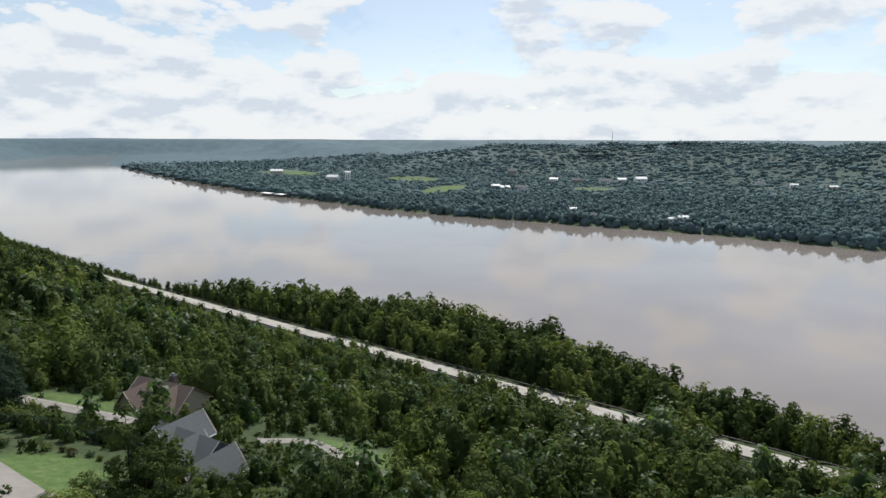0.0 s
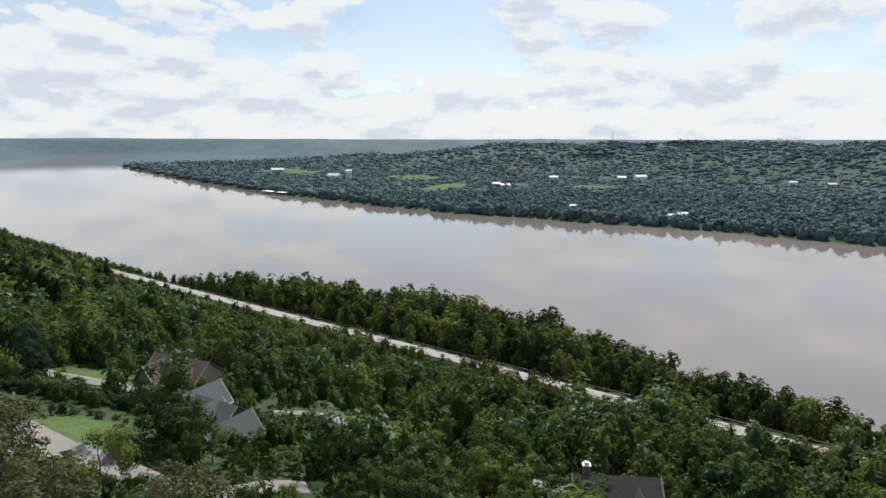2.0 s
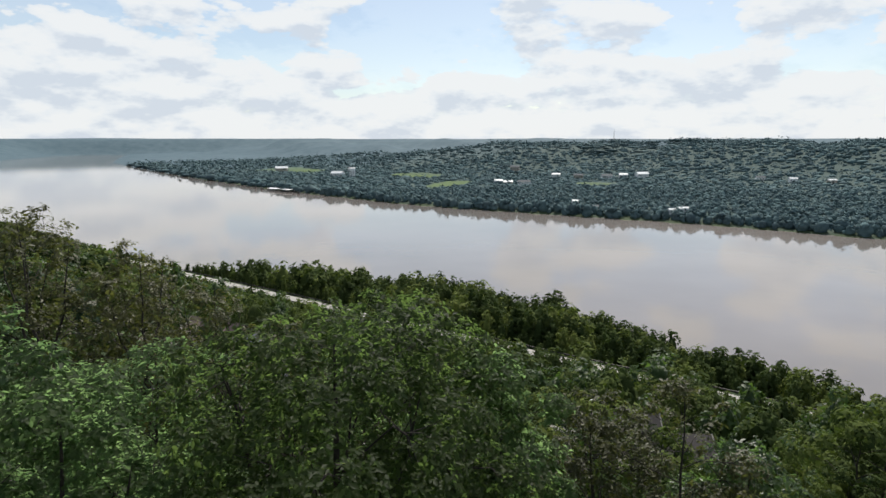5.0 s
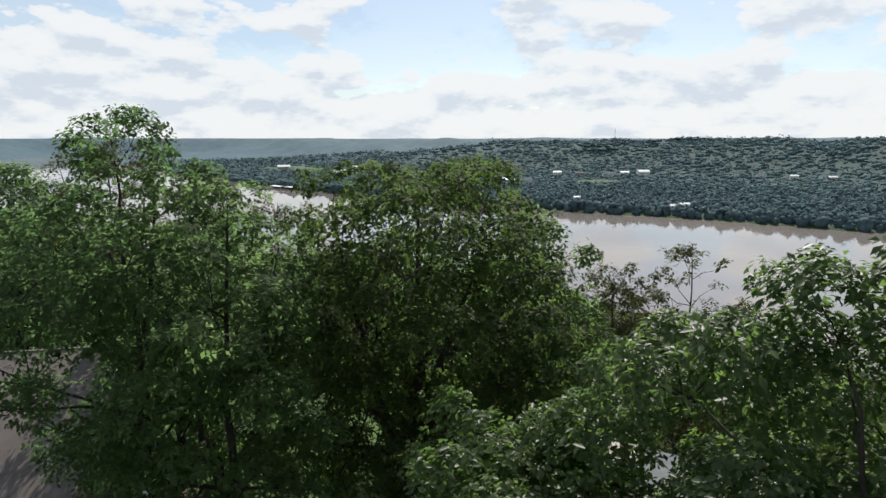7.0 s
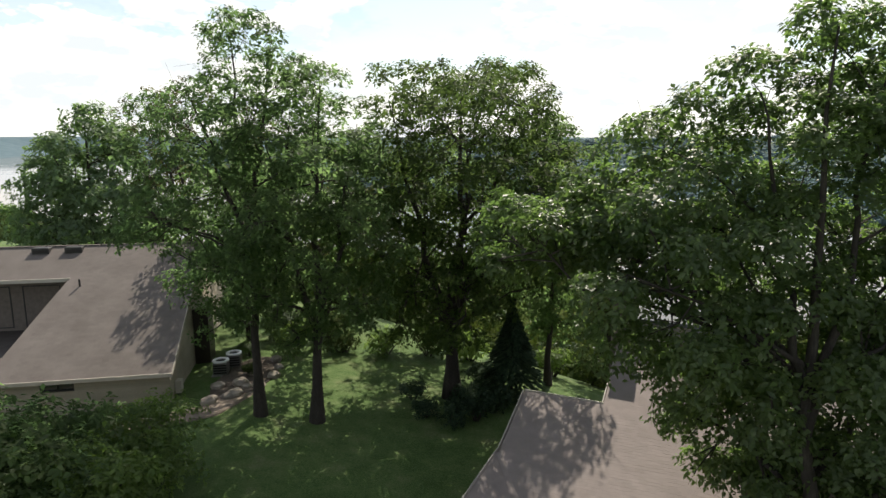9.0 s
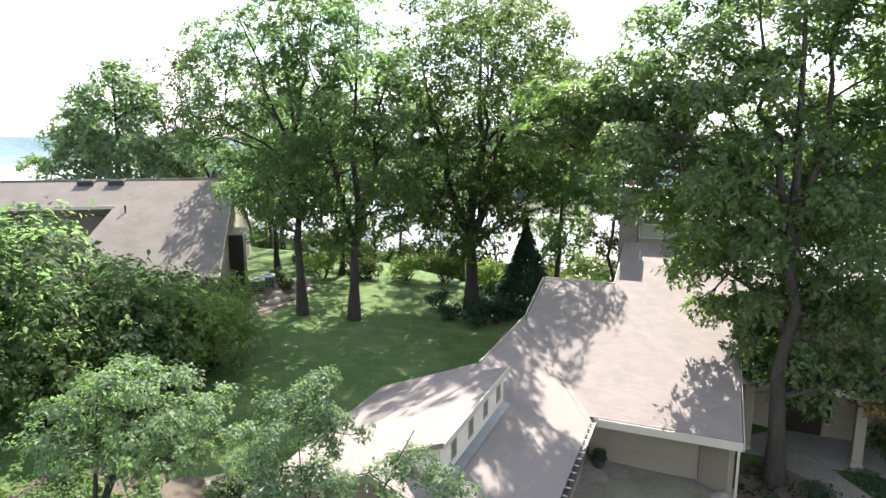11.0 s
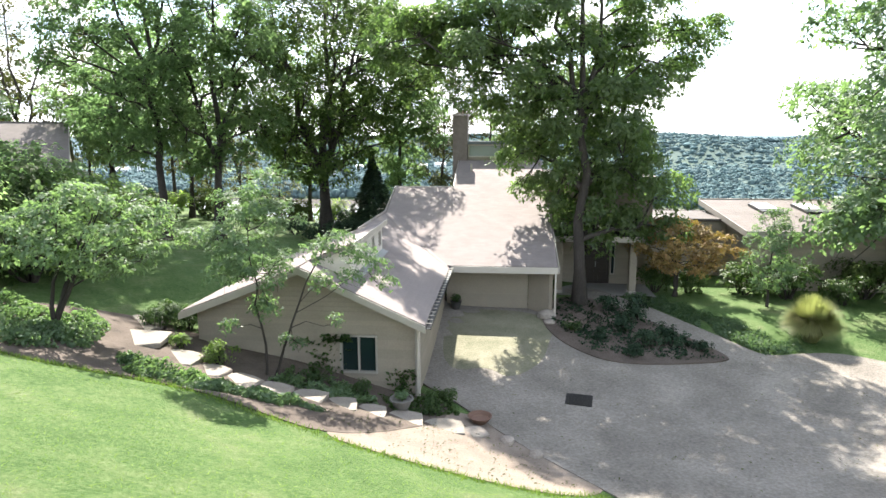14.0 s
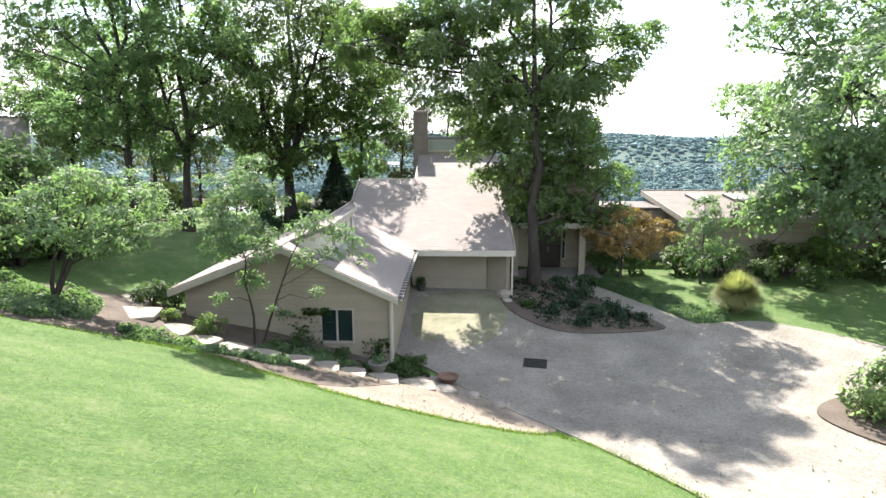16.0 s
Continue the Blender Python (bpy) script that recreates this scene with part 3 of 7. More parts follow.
water = tagged(mesh_ob("water", np_mesh("water", wv, [(0, 1, 2, 3)]), M["water"]), "wide muddy brown river with a calm reflecting surface", "river", kind="structure")


def strip(pts, half, lift, step=2.0, thick=0.12):
    """A road sheet along the points, draped over the ground, with edges of its own thickness."""
    pts = [Vector(p) for p in pts]
    line = []
    for a, b in zip(pts, pts[1:]):
        k = max(1, int((b - a).length / step))
        line += [a.lerp(b, i / k) for i in range(k)]
    line.append(pts[-1])
    v, f, prof = [], [], (-1, -0.99, -0.5, 0, 0.5, 0.99, 1)
    for i, p in enumerate(line):
        d = (line[min(i + 1, len(line) - 1)] - line[max(i - 1, 0)]).normalized()
        nrm = Vector((-d.y, d.x))
        zs = ground_z(p.x, p.y) + lift
        for k in prof:
            q = p + nrm * half * k
            z = max(zs, ground_z(q.x, q.y) + lift) if half < 6 else zs
            v.append((q.x, q.y, z - (thick + 0.3 if abs(k) == 1 else 0)))
    w = len(prof)
    for i in range(len(line) - 1):
        for j in range(w - 1):
            f.append((i * w + j, i * w + j + 1, (i + 1) * w + j + 1, (i + 1) * w + j))
    return np_mesh("strip", v, f)


def rs_xy(r, s):
    """Along and across the river to plan."""
    k = SX * SX + SY * SY
    return (SX * s + SY * r) / k, (SY * s - SX * r) / k


def patch(name, outline, material, lift, cell=0.5, edge=0.15, smooth_rounds=3):
    """A flat area with a rounded outline, draped over the ground."""
    pts = [Vector(p) for p in outline]
    for _ in range(smooth_rounds):
        pts = [q for a, b in zip(pts, pts[1:] + pts[:1]) for q in (a.lerp(b, 0.25), a.lerp(b, 0.75))]
    bm = bmesh.new()
    face = bm.faces.new([bm.verts.new((p.x, p.y, 0)) for p in pts])
    lo, hi = [min(p[i] for p in pts) for i in (0, 1)], [max(p[i] for p in pts) for i in (0, 1)]
    for i in (0, 1):
        c = lo[i] + cell
        while c < hi[i]:
            nrm = (1, 0, 0) if i == 0 else (0, 1, 0)
            bmesh.ops.bisect_plane(bm, geom=bm.verts[:] + bm.edges[:] + bm.faces[:], plane_co=(c, c, 0), plane_no=nrm)
            c += cell
    rim = [e for e in bm.edges if e.is_boundary]
    ext = bmesh.ops.extrude_edge_only(bm, edges=rim)
    skirt = {g for g in ext["geom"] if isinstance(g, bmesh.types.BMVert)}
    for vtx in bm.verts:
        vtx.co.z = ground_z(vtx.co.x, vtx.co.y) + lift - (edge if vtx in skirt else 0)
    return part(name, bm, material)


road_line = [rs_xy(r, 216) for r in range(-1100, 500, 20)]
road_me = strip(road_line, 4.2, 0.45, 20)
road = tagged(mesh_ob("road", road_me, M["asphalt"]), "pale sunlit two-lane riverside highway", "road", kind="structure")
guard = thing("guardrail", Matrix(), "dark steel guardrail along the river side of the highway", "guardrail", kind="structure")
gp = [Vector((*rs_xy(r, 221.0), -58.7)) for r in range(-1100, 320, 20)]
rail_v, rail_f = tube([(p.x, p.y, p.z) for p in gp], [0.3] * len(gp), 4)
mesh_ob("rail", np_mesh("rail", rail_v, rail_f), M["iron"], guard)
guard_in = thing("guardrail", Matrix(), "dark steel guardrail along the hill side of the highway", "guardrail", kind="structure")
gp = [Vector((*rs_xy(r, 211.2), -58.8)) for r in range(-430, 100, 20)]
rail_v, rail_f = tube([(p.x, p.y, p.z) for p in gp], [0.26] * len(gp), 4)
mesh_ob("rail", np_mesh("rail", rail_v, rail_f), M["iron"], guard_in)

street = tagged(patch("forecourt", [(-68, 108.5), (-57, 101.3), (-49.5, 96.3), (-46.5, 91), (-50, 83), (-72, 92)], M["concrete"], 0.16, 2.0, 0.25, 1),
                "pale concrete turning place beside a bright lawn", "street", kind="structure")
lane_d = tagged(mesh_ob("lane", strip([(-50, 92.3), (-44.5, 90.3), (-36, 87.3), (-28, 86), (-21, 83.3), (-13, 78)], 2.5, 0.14), M["concrete"]),
                "pale concrete lane leading away from a turning place", "street", kind="structure")
lane_e = tagged(mesh_ob("lane", strip([(-30, 88.2), (-26.5, 93), (-24, 97.5), (-19.5, 99.5)], 2.1, 0.11), M["concrete"]),
                "grey driveway ringed with clipped shrubs", "driveway", kind="structure")
lane = tagged(mesh_ob("lane", strip([(-98, 143.5), (-86, 140.2), (-77.4, 138.3), (-67.5, 135.8), (-60, 134.6)], 1.9, 0.12), M["concrete"]),
              "pale concrete driveway beside a small lawn", "driveway", kind="structure")
lane_b = tagged(mesh_ob("lane", strip([(-37, 139), (-31.8, 143), (-27, 144), (-22.5, 140), (-19.2, 135.7), (-16, 131.5)], 1.5, 0.12), M["concrete"]),
                "curved concrete driveway among trees", "driveway", kind="structure")
lane_c = tagged(mesh_ob("lane", strip([(16, 122), (24, 121), (34, 119), (44, 114)], 1.7, 0.12), M["concrete"]),
                "bare pale driveway below a dark house", "driveway", kind="structure")

HM = pose(0, 0, 0, 0, 0, -22)           # axes of the low house: u to the right along its front, v back
driveway = tagged(patch("driveway", [(-5.2, 10.6), (-5.0, 5.0), (-4.75, 2.0), (-3.9, 0.4), (-3.3, -1.8), (-2.2, -4.6), (-1.5, -6.8), (-1.5, -9), (-2.5, -16), (-2, -26), (13, -26),
                                     (14.6, -12), (14.4, -7), (13.5, -3.3), (11.6, -0.1), (10.2, 0.6), (8.15, 0.8), (8.0, 2.4), (7.4, 5.5), (6.9, 8.2), (6.8, 10.6), (4.9, 11.0), (5.0, 9.3), (3.0, 7.2), (2.6, 7.6), (1.5, 9.0), (-2.0, 10.4)],
                        M["gravel"], 0.05, 1.0), "pale gravel-topped driveway dappled with tree shade", "driveway", kind="structure")
bed = tagged(patch("flower_bed", [(2.0, 7.2), (1.5, 5.2), (1.8, 3.2), (2.6, 1.9), (4.6, 1.2), (6.5, 0.85), (6.9, 1.2), (6.6, 3.0), (6.0, 5.8), (5.5, 8.6), (4.3, 9.3), (2.8, 8.5)],
                   M["soil"], 0.09, 0.5, 0.16), "dark mulched island bed under a shade tree", "flower bed", kind="structure")
bed_round = tagged(patch("flower_bed", [(5.3, -7.0), (6.2, -6.2), (8.0, -6.0), (9.8, -6.8), (10.4, -8.6), (9.4, -10.4), (7.2, -10.6), (5.6, -9.2)], M["soil"], 0.10, 0.5, 0.16),
                   "dark round mulched bed in the driveway", "flower bed", kind="structure")
moss = tagged(patch("mossy_gravel", [tuple((HM @ Vector((u, v, 0))).xy) for u, v in ((-4.85, 7.9), (-4.8, 3.2), (-4.2, 1.6), (-3.0, 2.2), (-2.2, 1.2), (-1.0, 2.6), (-0.6, 4.6), (-0.2, 6.4), (-1.2, 7.9))], M["moss"], 0.056, 0.5, 0.05),
              "moss-tinged gravel before the garage", "driveway", kind="structure")
sand = tagged(patch("bare_soil", [(-7.4, -2.4), (-8.6, -3.4), (-7.5, -4.2), (-5.4, -5.15), (-3.6, -5.45), (-2.0, -5.1), (-1.9, -4.2), (-2.7, -2.0), (-3.7, -0.3), (-4.8, -0.4), (-6.0, -1.2)],
                    M["sand"], 0.03, 0.5, 0.12), "strip of pale bare soil below the lawn edge", "soil", kind="structure")
bed_left = tagged(patch("flower_bed", [(-17.2, 2.0), (-16.6, 3.8), (-14.2, 4.8), (-12.6, 4.6), (-11.6, 4.1), (-8.3, 2.6), (-4.5, 1.3), (-4.4, -0.4), (-5.3, -1.4), (-6.8, -2.8), (-8.4, -3.5), (-9.6, -3.0), (-11.0, -2.25), (-12.6, -1.65), (-14.2, -1.5), (-15.6, -0.6), (-16.9, 0.6)],
                        M["soil"], 0.04, 0.5, 0.12), "brown soil bed along the stone steps", "flower bed", kind="structure")
path_left = tagged(mesh_ob("garden_path", strip([(-33, 17.2), (-27, 18.3), (-21.5, 19.6), (-17.5, 21.5), (-16.6, 24)], 0.8, 0.04, 0.8, 0.05), M["sand"]), "pale gravel path along the neighbouring house", "path", kind="structure")


# ---- trees and shrubs ----
def leaves(rs, centres, radii, count, size, flat=0.8, droop=0.0, up=0.45, var=0.35, wide=0.28, loose=0.42):
    """Folded leaf sprays spread through clumps: arrays of verts and triangles."""
    centres, radii = np.asarray(centres, float), np.asarray(radii, float)
    w = radii ** 2
    pick = rs.choice(len(centres), count, p=w / w.sum())
    d = rs.normal(size=(count, 3))
    d /= np.linalg.norm(d, axis=1)[:, None]
    pos = centres[pick] + d * (radii[pick] * rs.rand(count) ** 0.45)[:, None] * (1, 1, flat)
    hub = (centres * w[:, None]).sum(0) / w.sum()
    out = pos - hub
    out /= np.linalg.norm(out, axis=1)[:, None] + 1e-6
    nrm = d * 0.45 + out * 0.5 + rs.normal(size=(count, 3)) * loose + (0, 0, up)
    nrm /= np.linalg.norm(nrm, axis=1)[:, None]
    a = np.cross(nrm, rs.normal(size=(count, 3)))
    a[:, 2] -= droop
    a /= np.linalg.norm(a, axis=1)[:, None] + 1e-9
    b = np.cross(nrm, a)
    L = (size * (1 + var * rs.normal(size=count)).clip(0.45, 1.9))[:, None]
    tip, base = pos + a * L * 0.5, pos - a * L * 0.5
    fold = nrm * L * 0.10
    left, right = pos + b * L * wide + fold, pos - b * L * wide + fold
    v = np.stack([base, left, tip, right], 1).reshape(-1, 3)
    k = np.arange(count)[:, None] * 4
    f = np.concatenate([k + (0, 1, 2), k + (0, 2, 3)], 1).reshape(-1, 3)
    return v, f


def tufts(rs, centres, radii, count, size, flat=0.85, up=0.2, hub=None, loose=0.16, shell=0.3):
    """Leaf tufts, one folded-off triangle each, facing out of the clumps they cover."""
    centres, radii = np.asarray(centres, float), np.asarray(radii, float)
    w = radii ** 2
    pick = rs.choice(len(centres), count, p=w / w.sum())
    d = rs.normal(size=(count, 3)) + (0, 0, 0.2)
    d /= np.linalg.norm(d, axis=1)[:, None]
    pos = centres[pick] + d * (radii[pick] * rs.rand(count) ** shell)[:, None] * (1, 1, flat)
    hub = (centres * w[:, None]).sum(0) / w.sum() if hub is None else np.asarray(hub, float)
    out = pos - hub
    out /= np.linalg.norm(out, axis=1)[:, None] + 1e-6
    nrm = d * 0.7 + out * 0.35 + rs.normal(size=(count, 3)) * loose + (0, 0, up)
    nrm /= np.linalg.norm(nrm, axis=1)[:, None]
    a = np.cross(nrm, rs.normal(size=(count, 3)))
    a /= np.linalg.norm(a, axis=1)[:, None] + 1e-9
    b = np.cross(nrm, a)
    L = size * (1 + 0.3 * rs.normal(size=count)).clip(0.5, 1.7)
    corners = []
    for k in range(3):
        ang = k * 2.094 + 0.5 * rs.normal(size=count)
        q = L * (0.45 + 0.3 * rs.rand(count))
        corners.append(pos + a * (np.cos(ang) * q)[:, None] + b * (np.sin(ang) * q)[:, None])
    return np.stack(corners, 1).reshape(-1, 3), np.arange(count * 3).reshape(-1, 3)


def tree_mesh(name, seed, H, crown_r, bare, n_leaf, leaf, trunk_r=None, lean=(0, 0), limbs=16, twigs=3, clump=1.0, shape="round", stems=1, droop=0.0, flat=0.8):
    """Trunk and crown meshes of one tree, its foot at the origin."""
    rs = np.random.RandomState(seed)
    trunk_r = trunk_r or H * 0.018
    pieces, cen, rad = [], [], []
    for st in range(stems):
        a0 = rs.rand() * 6.28
        spread = (0 if stems == 1 else crown_r * 0.45)
        top = np.array([lean[0] + math.cos(a0 + st * 2.2) * spread, lean[1] + math.sin(a0 + st * 2.2) * spread, H * (0.9 if stems == 1 else 0.8)])
        n = 9
        ts = np.linspace(0, 1, n)
        line = ts[:, None] * top + rs.normal(size=(n, 3)) * (H * 0.012) * np.sin(ts * 3.1)[:, None]
        line[0] = (0.12 * st, 0.05 * st, -0.4)
        r0 = trunk_r if stems == 1 else trunk_r * 0.7
        rr = r0 * (1 - 0.88 * ts) * (1 + 0.55 * np.exp(-ts * 26))
        pieces.append(tube(line, rr, 8))
        for i in range(limbs // stems):
            t = bare + (0.97 - bare) * ((i + rs.rand()) / max(1, limbs // stems))
            k = t * (n - 1)
            p = line[int(k)] + (line[min(int(k) + 1, n - 1)] - line[int(k)]) * (k - int(k))
            q = (t - bare) / (1 - bare)
            env = {"round": math.sqrt(max(0.05, 1 - (1.9 * (q - 0.42)) ** 2)), "cone": 1.05 - q, "vase": 0.45 + 0.6 * q, "oak": math.sqrt(max(0.06, 1 - (1.45 * (q - 0.33)) ** 2)), "tall": 0.8 * math.sqrt(max(0.08, 1 - (1.7 * (q - 0.45)) ** 2)) + 0.1}[shape]
            reach = crown_r * min(1, env) * (0.7 + 0.45 * rs.rand())
            az = i * 2.4 + rs.rand() * 0.9
            rise = (0.45 + 0.6 * q) * (1 - 0.55 * q) * reach * (0.6 + 0.7 * rs.rand()) * (0.3 if shape == "cone" else 1)
            end = p + np.array([math.cos(az) * reach, math.sin(az) * reach, rise - droop * reach])
            mid = (p + end) / 2 + rs.normal(size=3) * reach * 0.08 + (0, 0, 0.10 * reach)
            rl = max(0.012, r0 * (1 - 0.85 * t) * 0.6)
            pieces.append(tube([p, mid, end], [rl, rl * 0.6, rl * 0.2], 5))
            cen.append(end)
            rad.append(clump * crown_r * (0.20 + 0.12 * rs.rand()))
            for _ in range(twigs):
                s = 0.35 + 0.6 * rs.rand()
                b = p + (mid - p) * s * 2 if s < 0.5 else mid + (end - mid) * (s * 2 - 1)
                e = b + rs.normal(size=3) * (reach * 0.26 + 0.04 * crown_r) + (0, 0, 0.10 * reach)
                pieces.append(tube([b, (b + e) / 2 + rs.normal(size=3) * 0.06, e], [rl * 0.4, rl * 0.25, rl * 0.08], 4))
                cen.append(e)
                rad.append(clump * crown_r * (0.13 + 0.13 * rs.rand()))
        cen.append(top)
        rad.append(clump * crown_r * 0.22)
    cen, rad = np.array(cen), np.array(rad)
    cen[:, 2] = np.minimum(cen[:, 2], H - rad * flat)
    v, f = join(pieces)
    v[:, 2] = np.minimum(v[:, 2], H * 0.99)
    tm = np_mesh("trunk", v, f)
    tm.polygons.foreach_set("use_smooth", np.ones(len(tm.polygons), bool))
    lv, lf = tufts(rs, cen, rad, n_leaf, leaf, flat)
    return tm, np_mesh("crown", lv, lf)


def sprays(rs, centres, radii, count, size, flat=0.8, up=0.5, per=6, wide=0.27, droop=0.25, hub=None):
    """Small rosettes of leaves spread over the outside of clumps."""
    centres, radii = np.asarray(centres, float), np.asarray(radii, float)
    w = radii ** 2
    k = max(1, count // per)
    pick = rs.choice(len(centres), k, p=w / w.sum())
    d = rs.normal(size=(k, 3)) + (0, 0, 0.55)
    d /= np.linalg.norm(d, axis=1)[:, None]
    pos = centres[pick] + d * (radii[pick] * rs.rand(k) ** 0.28)[:, None] * (1, 1, flat)
    hub = (centres * w[:, None]).sum(0) / w.sum() if hub is None else np.asarray(hub, float)
    out = pos - hub
    out /= np.linalg.norm(out, axis=1)[:, None] + 1e-6
    nrm = d * 0.45 + out * 0.35 + rs.normal(size=(k, 3)) * 0.35 + (0, 0, up)
    nrm /= np.linalg.norm(nrm, axis=1)[:, None]
    e1 = np.cross(nrm, rs.normal(size=(k, 3)))
    e1 /= np.linalg.norm(e1, axis=1)[:, None] + 1e-9
    e2 = np.cross(nrm, e1)
    rep = lambda q: np.repeat(q, per, 0)
    n = k * per
    ang = np.tile(np.arange(per) * 2 * np.pi / per, k) + rs.normal(size=n) * 0.45
    a = rep(e1) * np.cos(ang)[:, None] + rep(e2) * np.sin(ang)[:, None] + rs.normal(size=(n, 3)) * 0.25 + rep(nrm) * 0.15
    a[:, 2] -= droop
    a /= np.linalg.norm(a, axis=1)[:, None]
    b = np.cross(rep(nrm), a)
    b /= np.linalg.norm(b, axis=1)[:, None] + 1e-9
    fn = np.cross(a, b)
    L = (size * (1 + 0.28 * rs.normal(size=n)).clip(0.5, 1.7))[:, None]
    base = rep(pos) + rs.normal(size=(n, 3)) * size * 0.35
    mid = base + a * L * 0.55
    tip = base + a * L - (0, 0, 0.12) * L
    v = np.stack([base, mid + b * L * wide + fn * L * 0.05, tip, mid - b * L * wide + fn * L * 0.05], 1).reshape(-1, 3)
    q = np.arange(n)[:, None] * 4
    return v, np.concatenate([q + (0, 1, 2), q + (0, 2, 3)], 1).reshape(-1, 3)


def grown_tree(seed, profile, bare, clump, n_leaf, leaf, trunk_r, lean=(0, 0), groups=16, extra=(), stems=((0, 0),), gap=0.52, shell=0.25, most=240, flat=0.75, wide=0.27, up=0.45, droop=0.25, deep=1.0, forks=()):
    """A tree whose leaf masses fill a crown given as (height, radius, shift x, shift y); limbs grow from the trunk into groups of masses."""
    rs = np.random.RandomState(seed)
    pz, pr = [p[0] for p in profile], [p[1] for p in profile]
    px, py = [p[2] if len(p) > 2 else 0 for p in profile], [p[3] if len(p) > 3 else 0 for p in profile]
    H, z0 = pz[-1], pz[0]
    tries, cen, rad = 0, [], []
    phase = rs.rand(4) * 6.28
    while len(cen) < most and tries < 6000:
        tries += 1
        z = z0 + (H - z0) * rs.rand()
        R = np.interp(z, pz, pr)
        if rs.rand() > (R / max(pr)) ** 0.9 + 0.05:
            continue
        az, q = rs.rand() * 6.28, shell + (1 - shell) * rs.rand() ** 0.6
        R *= 1 + 0.16 * math.sin(2 * az + phase[0] + z * 0.5) + 0.12 * math.sin(3 * az + phase[1] - z * 0.8)
        r = clump * (0.65 + 0.7 * rs.rand()) * (0.75 + 0.25 * R / max(pr))
        c = np.array([np.interp(z, pz, px) + math.cos(az) * max(0.1, R - 0.6 * r) * q, np.interp(z, pz, py) + math.sin(az) * max(0.1, R - 0.6 * r) * q * deep, min(z, H - 0.7 * r)])
        if any(np.linalg.norm(c - c2) < gap * (r + r2) for c2, r2 in zip(cen, rad)):
            continue
        cen.append(c)
        rad.append(r)
    for x, y, z, r in extra:
        cen.append(np.array([x, y, z]))
        rad.append(r)
    cen, rad = np.array(cen), np.array(rad)
    lines, n = [], 10
    ts = np.linspace(0, 1, n)
    pieces = []
    for k, (sx, sy) in enumerate(stems):
        top = np.array([lean[0] + sx, lean[1] + sy, H * 0.95 if len(stems) == 1 else H * 0.8])
        line = ts[:, None] ** np.array([1.25, 1.25, 1.0]) * top + rs.normal(size=(n, 3)) * (H * 0.010) * np.sin(ts * 3.1)[:, None]
        line[0] = (0.14 * k * math.cos(k * 2.0), 0.14 * k * math.sin(k * 2.0), -0.4)
        lines.append(line)
        pieces.append(tube(line, trunk_r * (1 - 0.93 * ts ** 0.8) * (1 + 0.6 * np.exp(-ts * 24)) + 0.006, 9))

    for fx, fy, ft in forks:          # leaders that part from the trunk at the share ft of its height
        base = lines[0]
        k0 = int(ft * (n - 1))
        start = base[k0] + (base[k0 + 1] - base[k0]) * (ft * (n - 1) - k0)
        us = np.linspace(0, 1, n)
        end = np.array([fx, fy, H * (0.84 + 0.08 * rs.rand())])
        line = start + (end - start) * us[:, None] ** np.array([0.8, 0.8, 1.0]) + rs.normal(size=(n, 3)) * (H * 0.009) * np.sin(us * 3.1)[:, None]
        pieces.append(tube(line, trunk_r * (1 - 0.8 * ft) * 0.72 * (1 - 0.93 * us) + 0.006, 7))
        zs = np.linspace(0, 1, n)[:, None] * line[-1]
        zq = zs[:, 2]
        lines.append(np.stack([np.interp(zq, np.r_[base[:k0 + 1, 2], line[:, 2]], np.r_[base[:k0 + 1, i], line[:, i]]) for i in (0, 1)] + [zq], 1))

    def on(line, t):
        f = min(max(t, 0), 0.999) * (n - 1)
        return line[int(f)] + (line[int(f) + 1] - line[int(f)]) * (f - int(f))

    seeds = [int(rs.randint(len(cen)))]
    while len(seeds) < min(groups, len(cen)):
        dd = np.min([np.linalg.norm(cen - cen[s], axis=1) for s in seeds], 0)
        seeds.append(int(dd.argmax()))
    own = np.argmin([np.linalg.norm(cen - cen[s], axis=1) for s in seeds], 0)
    for g in range(len(seeds)):
        mem = np.where(own == g)[0]
        if not len(mem):
            continue
        goal = cen[mem].mean(0)
        line = min(lines, key=lambda ln: np.linalg.norm(on(ln, goal[2] / H)[:2] - goal[:2]))
        away = np.linalg.norm(on(line, goal[2] / H)[:2] - goal[:2])
        t = max(bare * (0.8 + 0.3 * rs.rand()), (goal[2] - (0.3 + 0.35 * rs.rand()) * away) / line[-1][2])
        p = on(line, min(t, 0.93))
        rl = max(0.014, trunk_r * (1 - 0.9 * min(t, 0.93)) * 0.55)
        m1 = p + (goal - p) * 0.35 + np.array([0, 0, 0.06 * away]) + rs.normal(size=3) * 0.05 * away
        m2 = p + (goal - p) * 0.7 + np.array([0, 0, 0.05 * away]) + rs.normal(size=3) * 0.06 * away
        pts = np.array([p, m1, m2, goal])
        pieces.append(tube(pts, [rl, rl * 0.72, rl * 0.5, rl * 0.25], 6))
        for m_ in mem:
            k = int(np.argmin(np.linalg.norm(pts[:3] - cen[m_], axis=1)))
            s0 = pts[k] + (pts[k + 1] - pts[k]) * rs.rand() * 0.8
            bend = (s0 + cen[m_]) / 2 + rs.normal(size=3) * 0.12 * np.linalg.norm(cen[m_] - s0)
            pieces.append(tube([s0, bend, cen[m_]], [rl * 0.38 + 0.006, rl * 0.25 + 0.004, 0.006], 5))
            for _ in range(2):
                tipp = cen[m_] + rs.normal(size=3) * rad[m_] * 0.55
                pieces.append(tube([bend, (bend + tipp) / 2 + rs.normal(size=3) * 0.05, tipp], [rl * 0.16 + 0.004, rl * 0.1 + 0.003, 0.004], 4))
